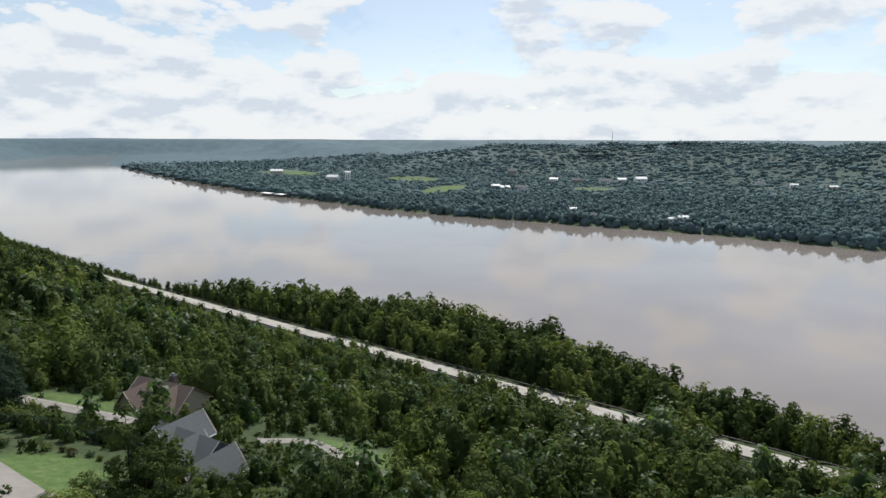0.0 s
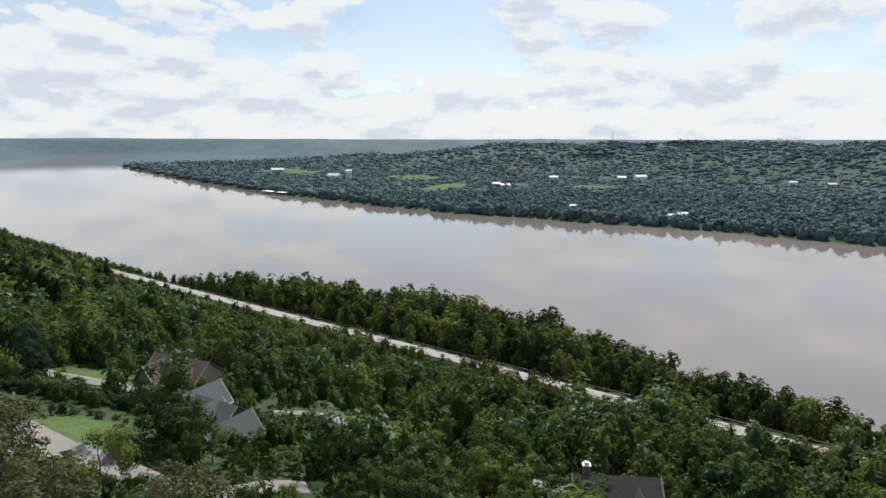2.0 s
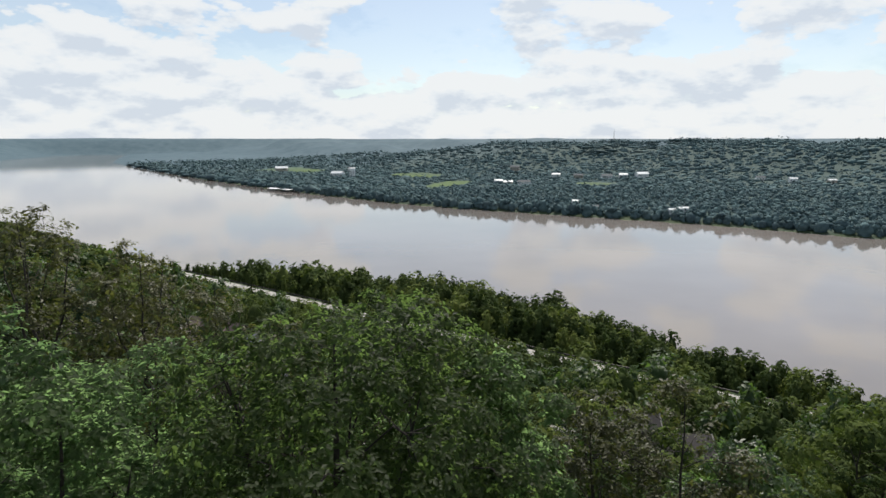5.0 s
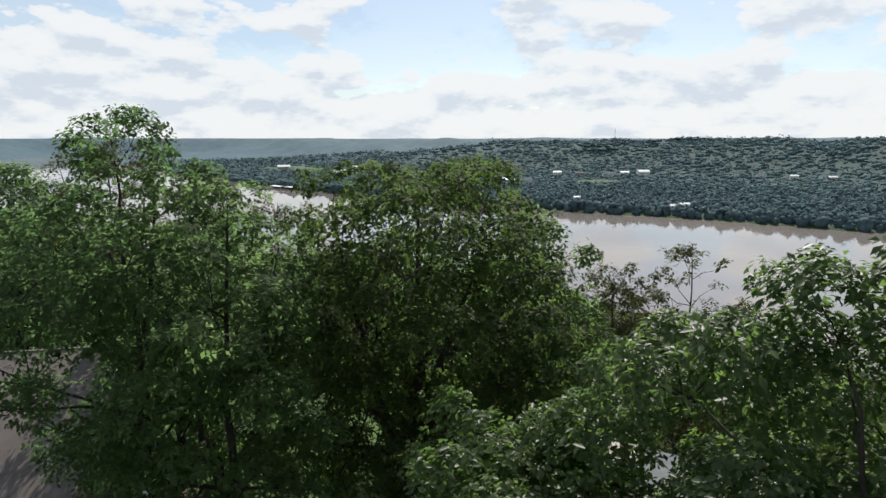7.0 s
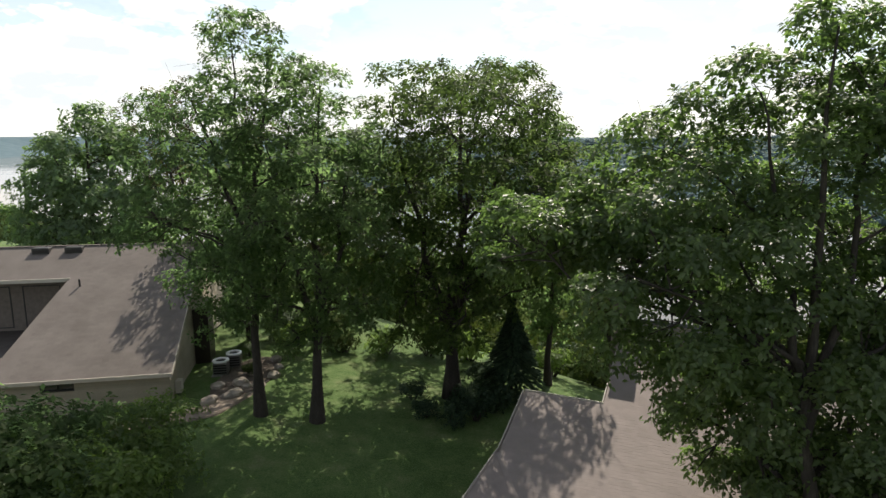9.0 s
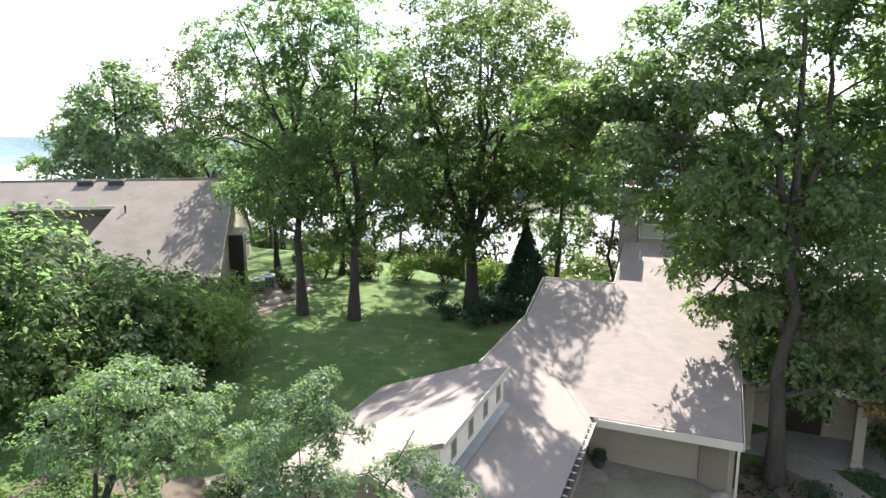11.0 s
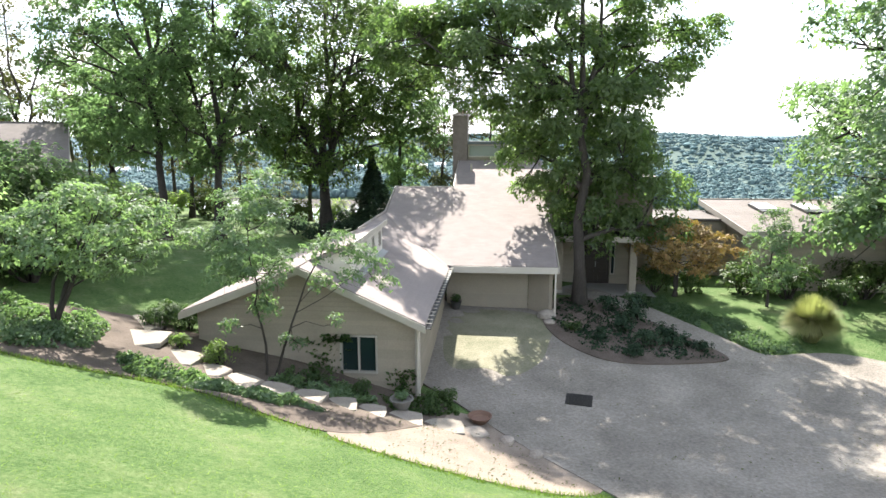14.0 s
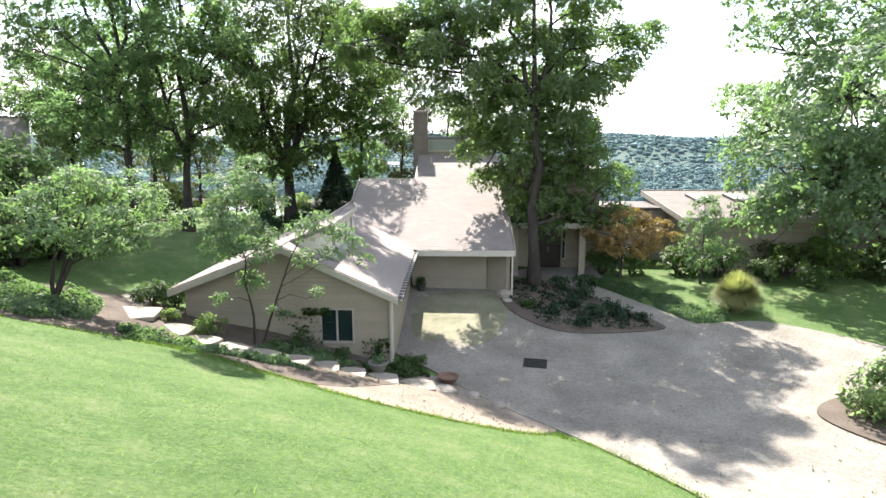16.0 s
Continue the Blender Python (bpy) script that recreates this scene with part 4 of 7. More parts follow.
    v, f = join(pieces)
    v[:, 2] = np.minimum(v[:, 2], H * 0.99)
    tm = np_mesh("trunk", v, f)
    tm.polygons.foreach_set("use_smooth", np.ones(len(tm.polygons), bool))
    hub = (np.interp(H * 0.55, pz, px), np.interp(H * 0.55, pz, py), H * 0.5)
    lv, lf = sprays(rs, cen, rad, n_leaf, leaf, flat, up, 6, wide, droop, hub)
    return tm, np_mesh("crown", lv, lf), (lv, lf)


def plant_tree(kind, x, y, meshes, material, label, category="tree", turn=0.0, scale=1.0, z=None, group="", bark="bark"):
    t = thing(kind, pose(x, y, ground_z(x, y) if z is None else z, 0, 0, turn) @ Matrix.Scale(scale, 4), label, category, group)
    mesh_ob("trunk", meshes[0], M[bark], t)
    mesh_ob("crown", meshes[1], material, t)
    return t


def shrub_mesh(seed, r, h, n_leaf, leaf, clumps=14, stems=5):
    rs = np.random.RandomState(seed)
    cen, rad, pieces = [], [], []
    for i in range(clumps):
        a, q = i * 2.4 + rs.rand(), rs.rand() ** 0.6
        zz = h * (0.2 + 0.62 * rs.rand() * (1 - 0.35 * q))
        c = np.array([math.cos(a) * r * 0.72 * q, math.sin(a) * r * 0.72 * q, zz])
        cen.append(c)
        rad.append(min(r, h) * (0.28 + 0.16 * rs.rand()))
        if i < stems:
            pieces.append(tube([(0.1 * math.cos(a), 0.1 * math.sin(a), -0.1), c * (0.6, 0.6, 0.55), c], [0.04 * h ** 0.5, 0.025 * h ** 0.5, 0.008], 5))
    v, f = join(pieces)
    lv, lf = sprays(rs, cen, rad, n_leaf, leaf, 0.85, hub=(0, 0, h * 0.3))
    lv[:, 2] = np.maximum(lv[:, 2], 0.02)
    return np_mesh("branches", v, f), np_mesh("foliage", lv, lf)


def plant_shrub(kind, x, y, meshes, material, label, category="shrub", turn=0.0, scale=1.0, group=""):
    t = thing(kind, pose(x, y, ground_z(x, y), 0, 0, turn) @ Matrix.Scale(scale, 4), label, category, group)
    mesh_ob("stem", meshes[0], M["bark"], t)
    mesh_ob("foliage", meshes[1], material, t)
    return t


# the garden's trees
rs = np.random.RandomState(6)
OAK_BRANCH = [(-3.2 - 5.2 * a, 1.8 + 4.6 * b + 1.2 * a, 11.6 + 2.8 * c - 0.3 * a, 1.15 - 0.4 * a) for a, b, c in rs.rand(24, 3)]
plant_tree("oak_tree", 4.4, 7.95, grown_tree(11, [(3.2, 2.2, 2.8, 0.6), (5.0, 3.9, 1.9, 1.6), (7.0, 4.6, 1.2, 2.0), (9.0, 5.3, 1.0, 2.3), (12.0, 6.6, 0.8, 2.9), (14.0, 6.4, 0.5, 3.2), (16.3, 4.6, 0.6, 3.2), (18.2, 2.9, 0.7, 2.6), (19.8, 1.1, 0.6, 1.2)],
           0.2, 1.15, 128000, 0.185, 0.30, (0.1, 1.1), 26, OAK_BRANCH, most=140, gap=0.70, deep=0.64, forks=((1.8, 1.6, 0.42), (-1.6, 1.2, 0.5))), M["leaf_oak"],
           "tall dark green oak standing in a mulched bed by the porch", z=-0.1)
plant_tree("shade_tree", -14.7, 21.0, grown_tree(12, [(4.2, 1.6, -1.6, 0), (6.0, 3.6, -0.9, 0), (9.0, 5.4, -0.4, 0), (12.5, 5.6, 0, 0), (15.5, 4.6, 0, 0), (17.6, 3.4, 0, 0), (19.3, 1.6, 0.3, 0)], 0.26, 1.0, 34000, 0.19, 0.25, (-0.8, 0.8), 20, most=95, gap=0.74, forks=((-2.8, 0.4, 0.5), (1.6, -0.6, 0.46))), M["leaf_garden"],
           "tall slender shade tree with a leaning trunk on the back lawn")
plant_tree("shade_tree", -11.9, 20.9, grown_tree(13, [(3.6, 1.6), (5.5, 3.6), (9.0, 5.0), (12.0, 5.2), (14.5, 4.2), (16.2, 2.8), (17.0, 1.0)], 0.24, 1.0, 31000, 0.19, 0.28, (0.6, 0.5), 20, most=90, gap=0.74, forks=((-2.2, 0.3, 0.27), (2.2, 0.8, 0.34))), M["leaf_garden"],
           "tall shade tree with an upright trunk on the back lawn")
plant_tree("maple_tree", -5.3, 25.4, grown_tree(14, [(3.6, 2.6), (6.0, 5.2), (9.0, 6.5, 0.4), (12.5, 6.8, 0.7), (15.0, 6.6, 0.8), (17.0, 5.6, 0.8), (18.2, 3.4, 0.8)], 0.22, 1.2, 68000, 0.20, 0.42, (0.4, 0.2), 24, most=170, gap=0.68, forks=((-3.4, 0.3, 0.24), (3.2, 0.6, 0.26), (1.2, -1.4, 0.34))), M["leaf_maple"],
           "broad dark maple with a thick trunk on the back lawn")
plant_tree("shade_tree", 0.6, 29.0, grown_tree(15, [(3.4, 1.4), (5.5, 3.0), (9.0, 4.0), (13.0, 3.6), (16.6, 0.9)], 0.24, 0.9, 24000, 0.22, 0.20, (0.3, 0.2), 14, most=60), M["leaf_garden"],
           "slim shade tree at the edge of the slope")
# two trees added to shade the lawn strip, trunks hidden behind nearer ones
for x, y, k in ((-14.4, 31.5, 25), (-5.7, 34.2, 29)):
    plant_tree("shade_tree", x, y, grown_tree(k, [(3.6, 1.8), (6.0, 4.2), (9.0, 5.0), (12.0, 4.4), (14.5, 1.2)], 0.26, 1.05, 12000, 0.22, 0.18, (0.3, 0.2), 14, most=70, gap=0.66), M["leaf_garden"],
               "tree added behind nearer trunks to shade the back lawn")
plant_tree("shade_tree", -19.5, 33.5, grown_tree(26, [(3.4, 1.6), (6.0, 3.8), (9.0, 4.0), (11.5, 2.8), (13.0, 0.6)], 0.26, 1.0, 15000, 0.24, 0.22, (-0.3, 0.2), 14, most=60), M["leaf_garden"],
           "shade tree at the slope behind the neighbouring house")
plant_tree("thin_tree", 8.6, 31.5, grown_tree(16, [(6.0, 1.4), (9.0, 3.2), (12.5, 3.6), (15.5, 2.6), (17.0, 0.5)], 0.30, 0.6, 5200, 0.21, 0.19, (0.2, 0.0), 18, most=70), M["leaf_brown"],
           "sparse brownish tree at the edge of the slope")
plant_tree("thin_tree", 5.4, 33.6, grown_tree(27, [(4.6, 1.6), (7.5, 3.6), (11.0, 4.0), (13.5, 3.2), (15.2, 1.0)], 0.28, 0.7, 10000, 0.21, 0.19, (-0.3, 0.0), 18, most=85), M["leaf_brown"],
           "sparse brownish tree at the edge of the slope", turn=70)
plant_tree("shade_tree", 12.6, 33.5, grown_tree(28, [(3.0, 1.6), (6.0, 3.8), (10.0, 4.2), (13.0, 3.2), (15.5, 0.8)], 0.24, 0.95, 15000, 0.24, 0.2, (0.3, 0.0), 14, most=65), M["leaf_oak"],
           "shade tree on the brow behind the house")
EAST_LOBE = [(-8.6 + 5.5 * a, -2.0 + 3.0 * b, 2.6 + 4.6 * c, 1.2) for a, b, c in rs.rand(22, 3)]
plant_tree("shade_tree", 25.0, 4.0, grown_tree(17, [(0.6, 3.2, -0.6, 0), (2.5, 5.6), (5.5, 9.2), (7.0, 9.7), (11.0, 8.2), (15.0, 5.0), (17.5, 1.0)], 0.14, 1.4, 74000, 0.23, 0.36, (0.2, 0.2), 24, EAST_LOBE, most=170, gap=0.66), M["leaf_grey"],
           "leafy grey-green tree overhanging the east lawn", scale=1.17)
plant_tree("distant_tree", -36.6, 44.5, grown_tree(18, [(1.8, 3.0), (4.0, 6.0), (8.0, 6.8), (13.0, 5.6), (17.2, 1.6)], 0.12, 1.5, 30000, 0.36, 0.4, (0, 0), 16, most=80), M["leaf_grey"],
           "large rounded tree behind the neighbouring house")
plant_tree("ornamental_tree", -15.1, 1.9, grown_tree(19, [(1.7, 1.3, 1.4, 0), (2.4, 2.4, 1.2, 0), (3.2, 2.2, 1.1, 0), (4.2, 0.8, 1.0, 0)], 0.35, 0.42, 12000, 0.105, 0.075, (1.0, 0), 16, (), ((0.2, 0.5), (0.9, -0.3), (-0.5, -0.3), (0.4, 0.1)), most=75, flat=0.6), M["leaf_grey"],
           "small multi-stemmed tree with a spreading grey-green crown", z=2.75)
plant_tree("ornamental_tree", -9.6, 0.75, grown_tree(20, [(2.8, 0.6, -0.1), (3.8, 1.15, -0.2), (4.9, 1.5, -0.2), (5.9, 1.25, -0.1), (6.9, 0.4)], 0.4, 0.40, 15000, 0.085, 0.05, (-0.2, 0.0), 12,
           [(1.6, 0.0, 4.5, 0.55), (2.2, 0.1, 4.7, 0.6), (2.8, 0.0, 4.3, 0.55), (3.3, 0.1, 3.9, 0.45), (2.4, -0.3, 3.7, 0.5), (1.7, 0.2, 3.6, 0.45), (3.6, 0.0, 3.4, 0.35), (0.6, -0.3, 2.1, 0.24), (1.0, 0.0, 1.8, 0.26), (-0.9, 0.1, 2.5, 0.3), (2.0, -0.2, 2.5, 0.3)],
           ((-0.1, 0.1), (2.4, 0.0)), most=38, flat=0.7), M["leaf_grey"],
           "airy two-stemmed young tree before the gable wall", z=0.35)

# conifer
def conifer_mesh(seed, H, r, n, size):
    rs = np.random.RandomState(seed)
    q = rs.rand(n) ** 0.75
    a = rs.rand(n) * 6.28
    tier = np.floor((q + 0.03 * np.sin(3 * a + 7 * q)) * 13) / 13 + 0.09 * rs.rand(n)
    rad = r * (1.02 - tier) * (0.35 + 0.65 * rs.rand(n) ** 0.5) * (0.85 + 0.25 * np.sin(5 * a + 31 * np.floor(tier * 13)))
    pos = np.stack([np.cos(a) * rad, np.sin(a) * rad, H * (0.06 + 0.94 * tier) - 0.28 * rad], 1)
    out = np.stack([np.cos(a), np.sin(a), -0.3 + 0 * a], 1)
    side = np.stack([-np.sin(a), np.cos(a), 0.3 * rs.normal(size=n)], 1)
    L = size * (0.7 + 0.6 * rs.rand(n))[:, None]
    v = np.stack([pos - out * L * 0.5, pos + side * L * 0.22, pos + out * L * 0.6, pos - side * L * 0.22], 1).reshape(-1, 3)
    k = np.arange(n)[:, None] * 4
    f = np.concatenate([k + (0, 1, 2), k + (0, 2, 3)], 1).reshape(-1, 3)
    tv, tf = tube([(0, 0, -0.3), (0, 0, H * 0.5), (0, 0, H)], [0.025 * H, 0.014 * H, 0.003 * H], 7)
    return np_mesh("trunk", tv, tf), np_mesh("crown", v, f)


plant_tree("spruce", -1.9, 26.3, conifer_mesh(3, 5.4, 2.5, 6500, 0.34), M["needle"], "small dark spruce beside the house")


# ---- the low house with the swept roofs ----
def UV(u, v):
    return HM @ Vector((u, v, 0))


def shingles(name, parent, eave0, along, upslope, inside, material, tab=0.32, course=0.16, thick=0.0028, own=0):
    """Courses of tabs on a roof plane; inside(a, b) tells whether a tab stands on it. The first 'own' tabs are pieces of their own."""
    rs = random.Random(5)
    eave0, along, upslope = Vector(eave0), Vector(along).normalized(), Vector(upslope).normalized()
    nrm = along.cross(upslope)
    if nrm.z < 0:
        nrm = -nrm
    g = 0.0006
    unit = [(g, 0, 0.0), (tab - g, 0, 0.0), (tab - g, course * 1.2, -0.004), (g, course * 1.2, -0.004),
            (g, 0, thick), (tab - g, 0, thick), (tab - g, course * 1.2, 0.0), (g, course * 1.2, 0.0)]
    quads = [(4, 5, 6, 7), (0, 1, 5, 4), (1, 2, 6, 5), (3, 0, 4, 7)]
    base = Matrix((along, upslope, nrm)).transposed()
    me = np_mesh("shingle", [base @ Vector(p) for p in unit], quads)
    me.polygons.foreach_set("use_smooth", np.zeros(len(me.polygons), bool))
    V, F, made = [], [], 0
    b = 0.0
    row = 0
    while b < 22:
        a = -14.0 + (row % 2) * tab * 0.5 + rs.uniform(-0.02, 0.02)
        while a < 14:
            if inside(a + tab / 2, b + course / 2) and inside(a + 0.02, b) and inside(a + tab - 0.02, b + course):
                o = eave0 + along * a + upslope * b + nrm * rs.uniform(0, 0.001)
                if made < own:
                    ob = mesh_ob("shingle", me, material, parent)
                    ob.location = o
                else:
                    k = len(V)
                    V.extend([o + base @ Vector(p) for p in unit])
                    F.extend([[i + k for i in q] for q in quads])
                made += 1
            a += tab
        b += course
        row += 1
    if V:
        field = np_mesh(name, V, F)
        field.polygons.foreach_set("use_smooth", np.zeros(len(field.polygons), bool))
        tagged(mesh_ob(name, field, material, parent), kind="stuff")


def siding_wall(parent, p0, p1, z0, z1, top=None, holes=(), board=0.15, material=None, out=None, thick=0.16):
    """A wall of lapped boards from p0 to p1 (u, v); top(a) limits the height; holes are (a0, a1, z0, z1)."""
    material = material or M["siding"]
    p0, p1 = Vector((*p0, 0)), Vector((*p1, 0))
    L = (p1 - p0).length
    d = (p1 - p0) / L
    n = Vector((d.y, -d.x, 0)) if out is None else Vector((*out, 0))
    top = top or (lambda a: z1)
    # backing, in upright strips between the holes
    cuts = sorted({0.0, L, *(x for h in holes for x in h[:2]), *[L * k / 12 for k in range(13)]})
    bm = bmesh.new()
    for a, b in zip(cuts, cuts[1:]):
        spans = [(z0, None)]
        for h in holes:
            if a >= h[0] - 1e-6 and b <= h[1] + 1e-6:
                spans = [(z0, h[2]), (h[3], None)]
        for lo, hi in spans:
            ta, tb = (top(a), top(b)) if hi is None else (hi, hi)
            if min(ta, tb) <= lo:
                continue
            q = [p0 + d * a + Vector((0, 0, lo)), p0 + d * b + Vector((0, 0, lo)), p0 + d * b + Vector((0, 0, tb)), p0 + d * a + Vector((0, 0, ta))]
            vs = [bm.verts.new(x) for x in q] + [bm.verts.new(x - n * thick) for x in q]
            for fidx in ((0, 1, 2, 3), (7, 6, 5, 4), (0, 4, 5, 1), (2, 6, 7, 3), (1, 5, 6, 2), (0, 3, 7, 4)):
                bm.faces.new([vs[i] for i in fidx])
    bmesh.ops.remove_doubles(bm, verts=bm.verts, dist=1e-4)
    wall = part("wall", bm, material, parent)
    # boards
    z = z0
    grid = [L * k / 60 for k in range(61)]
    while z < z1:
        run = [a for a in grid if top(a) >= z + board * 0.6]
        if run:
            segs = [(run[0], run[-1])]
            for h in holes:
                if z + board > h[2] and z < h[3]:
                    segs = [s for a, b in segs for s in ((a, min(b, h[0])), (max(a, h[1]), b)) if s[1] - s[0] > 0.05]
            for a, b in segs:
                bm = bmesh.new()
                za, zb = min(z + board + 0.01, max(top(a), z + 0.02)), min(z + board + 0.01, max(top(b), z + 0.02))
                q = [(a, z, 0.022), (b, z, 0.022), (b, zb, 0.006), (a, za, 0.006), (a, z, 0.002), (b, z, 0.002)]
                vs = [bm.verts.new(p0 + d * x + Vector((0, 0, y)) + n * o) for x, y, o in q]
                for fidx in ((0, 1, 2, 3), (4, 5, 1, 0)):
                    bm.faces.new([vs[i] for i in fidx])
                part("siding_board", bm, material, wall)
        z += board
    return wall


def window(parent, p0, p1, z0, z1, out, panes=2, glass=None, frame_mat=None, w=0.06):
    """Frame, mullions and panes set 5 cm back in a wall opening."""
    p0, p1, n = Vector((*p0, 0)), Vector((*p1, 0)), Vector((*out, 0))
    L = (p1 - p0).length
    d = (p1 - p0) / L
    win = part("window", slab([p0 - n * 0.10 + Vector((0, 0, z0)), p1 - n * 0.10 + Vector((0, 0, z0)), p1 - n * 0.10 + Vector((0, 0, z1)), p0 - n * 0.10 + Vector((0, 0, z1))], -n * 0.02), glass or M["glass"], parent)

    def bar(a0, a1, y0, y1, name):
        q = [p0 + d * a + Vector((0, 0, y)) + n * 0.035 for a, y in ((a0, y0), (a1, y0), (a1, y1), (a0, y1))]
        part(name, slab(q, -n * 0.12), frame_mat or M["trim_taupe"], win)

    bar(0, L, z0, z0 + w, "sill")
    bar(0, L, z1 - w, z1, "head")
    bar(0, w, z0 + w, z1 - w, "jamb")
    bar(L - w, L, z0 + w, z1 - w, "jamb")
    for k in range(1, panes):
        bar(L * k / panes - w * 0.45, L * k / panes + w * 0.45, z0 + w, z1 - w, "mullion")
    return win


house = thing("house", HM, "low taupe house with lapped siding and sweeping shingle roofs", "house")


def wing_west(u):
    return 4.21 + 0.39 * (u + 8.64)


def wing_east(u):
    return 4.21 - 0.45 * (u + 8.64)


def main_z(v):
    return 2.62 + 0.32 * (v - 7.4)


T = 0.14
DOWN = Vector((0, 0, -T))
west = part("roof", slab([(-12.45, -1.4, wing_west(-12.45)), (-8.6, -1.4, wing_west(-8.6)), (-8.6, 6.35, wing_west(-8.6)), (-12.45, 6.35, wing_west(-12.45))], DOWN), M["shingle"], house)
cap = part("roof", slab([(-8.6, -0.45, wing_west(-8.6)), (-7.12, -0.45, wing_west(-7.12)), (-7.12, 4.95, wing_west(-7.12)), (-8.6, 5.4, wing_west(-8.6))], DOWN), M["shingle"], house)
east = part("roof", slab([(-8.6, -1.4, wing_east(-8.6)), (-4.8, -1.4, wing_east(-4.8)), (-4.8, 7.0, wing_east(-4.8)), (-8.6, 12.35, wing_east(-8.6))], DOWN), M["shingle"], house)
main = part("roof", slab([(u, v, main_z(v)) for u, v in ((-4.8, 7.15), (-0.12, 7.15), (-0.12, 19.95), (-5.25, 19.95), (-5.25, 15.72), (-8.55, 15.72), (-8.55, 12.25))], DOWN), M["shingle"], house)

shingles("shingle_field", west, (-12.45, 2.5, wing_west(-12.45) + 0.003), (0, 1, 0), (1, 0, 0.39), lambda a, b: -3.88 < a < 3.84 and 0 <= b < 4.1, M["shingle"])
shingles("shingle_field", cap, (-8.6, 2.5, wing_west(-8.6) + 0.003), (0, 1, 0), (1, 0, 0.39), lambda a, b: -2.93 < a < 2.43 and 0 <= b < 1.55, M["shingle"])
cs = 1 / math.hypot(1, 0.45)
shingles("shingle_field", east, (-4.8, 2.5, wing_east(-4.8) + 0.003), (0, -1, 0), (-1, 0, 0.45),
         lambda a, b: 0 <= b < 4.14 and -a - 0.02 < 4.45 + b * cs * 1.408 and a < 3.88 and not (b * cs > 2.28 and -2.75 < a < 3.1), M["shingle"], own=280)
cm = 1 / math.hypot(1, 0.32)
shingles("shingle_field", main, (-4.0, 7.15, main_z(7.15) + 0.003), (1, 0, 0), (0, 1, 0.32),
         lambda a, b: a < 3.86 and (7.15 + b * cm < 19.9) and (a > -1.23 or 7.15 + b * cm < 15.68) and a > -4.52 and (a + 4.0 - 8.0 > -4.8 - (b * cm) / 1.408), M["shingle"])

for du, dv in ((0.34, 0.0), (0.0, 0.42)):          # shingled valley between wing and main roof
    a, b = (-4.86, 7.12), (-8.5, 12.3)
    q = [(a[0], a[1], max(wing_east(a[0]), main_z(a[1])) + 0.022), (b[0], b[1], max(wing_east(b[0]), main_z(b[1])) + 0.022)]
    f = (lambda u, v: wing_east(u)) if du else (lambda u, v: main_z(v))
    q += [(b[0] + du * 0.0 - (0.0 if du else -0.3), b[1] - (0.42 if du else 0.0), f(b[0] + (0 if du else 0.3), b[1] - (0.42 if du else 0)) + 0.014),
          (a[0] + (0.0 if du else 0.3), a[1] - (0.42 if du else 0.0), f(a[0] + (0 if du else 0.3), a[1] - (0.42 if du else 0)) + 0.014)]
    part("valley", slab(q, (0, 0, -0.008)), M["shingle"], house)

# gable end and wing walls
GV = -1.0
gable = siding_wall(house, (-12.1, GV), (-5.1, GV), -0.7, 4.2, lambda a: min(wing_west(-12.1 + a), wing_east(-12.1 + a)) - T + 0.01, [(4.58, 5.76, 0.74, 1.98)])
window(gable, (-7.52, GV), (-6.34, GV), 0.74, 1.98, (0, -1), 2, M["glass_green"], M["trim_taupe"])
siding_wall(house, (-5.1, GV), (-5.1, 8.05), -0.7, 2.5, None)
siding_wall(house, (-12.1, 6.0), (-12.1, GV), 0.2, 2.72)
siding_wall(house, (-8.45, 6.0), (-12.1, 6.0), 0.2, 4.1, lambda a: wing_west(-8.45 - a) - T)
siding_wall(house, (-8.45, 15.6), (-8.45, 6.0), 0.0, 5.1, lambda a: max(4.0, main_z(15.6 - a) - T - 0.02))
siding_wall(house, (-5.2, 15.6), (-8.45, 15.6), 0.0, 5.08)
siding_wall(house, (-5.2, 19.8), (-5.2, 15.6), 0.0, 6.4, lambda a: main_z(19.8 - a) - T)
siding_wall(house, (-0.3, 7.4), (-0.3, 19.8), -0.4, 6.4, lambda a: main_z(7.4 + a) - T)
siding_wall(house, (-0.3, 19.8), (-5.2, 19.8), -0.6, 6.4)
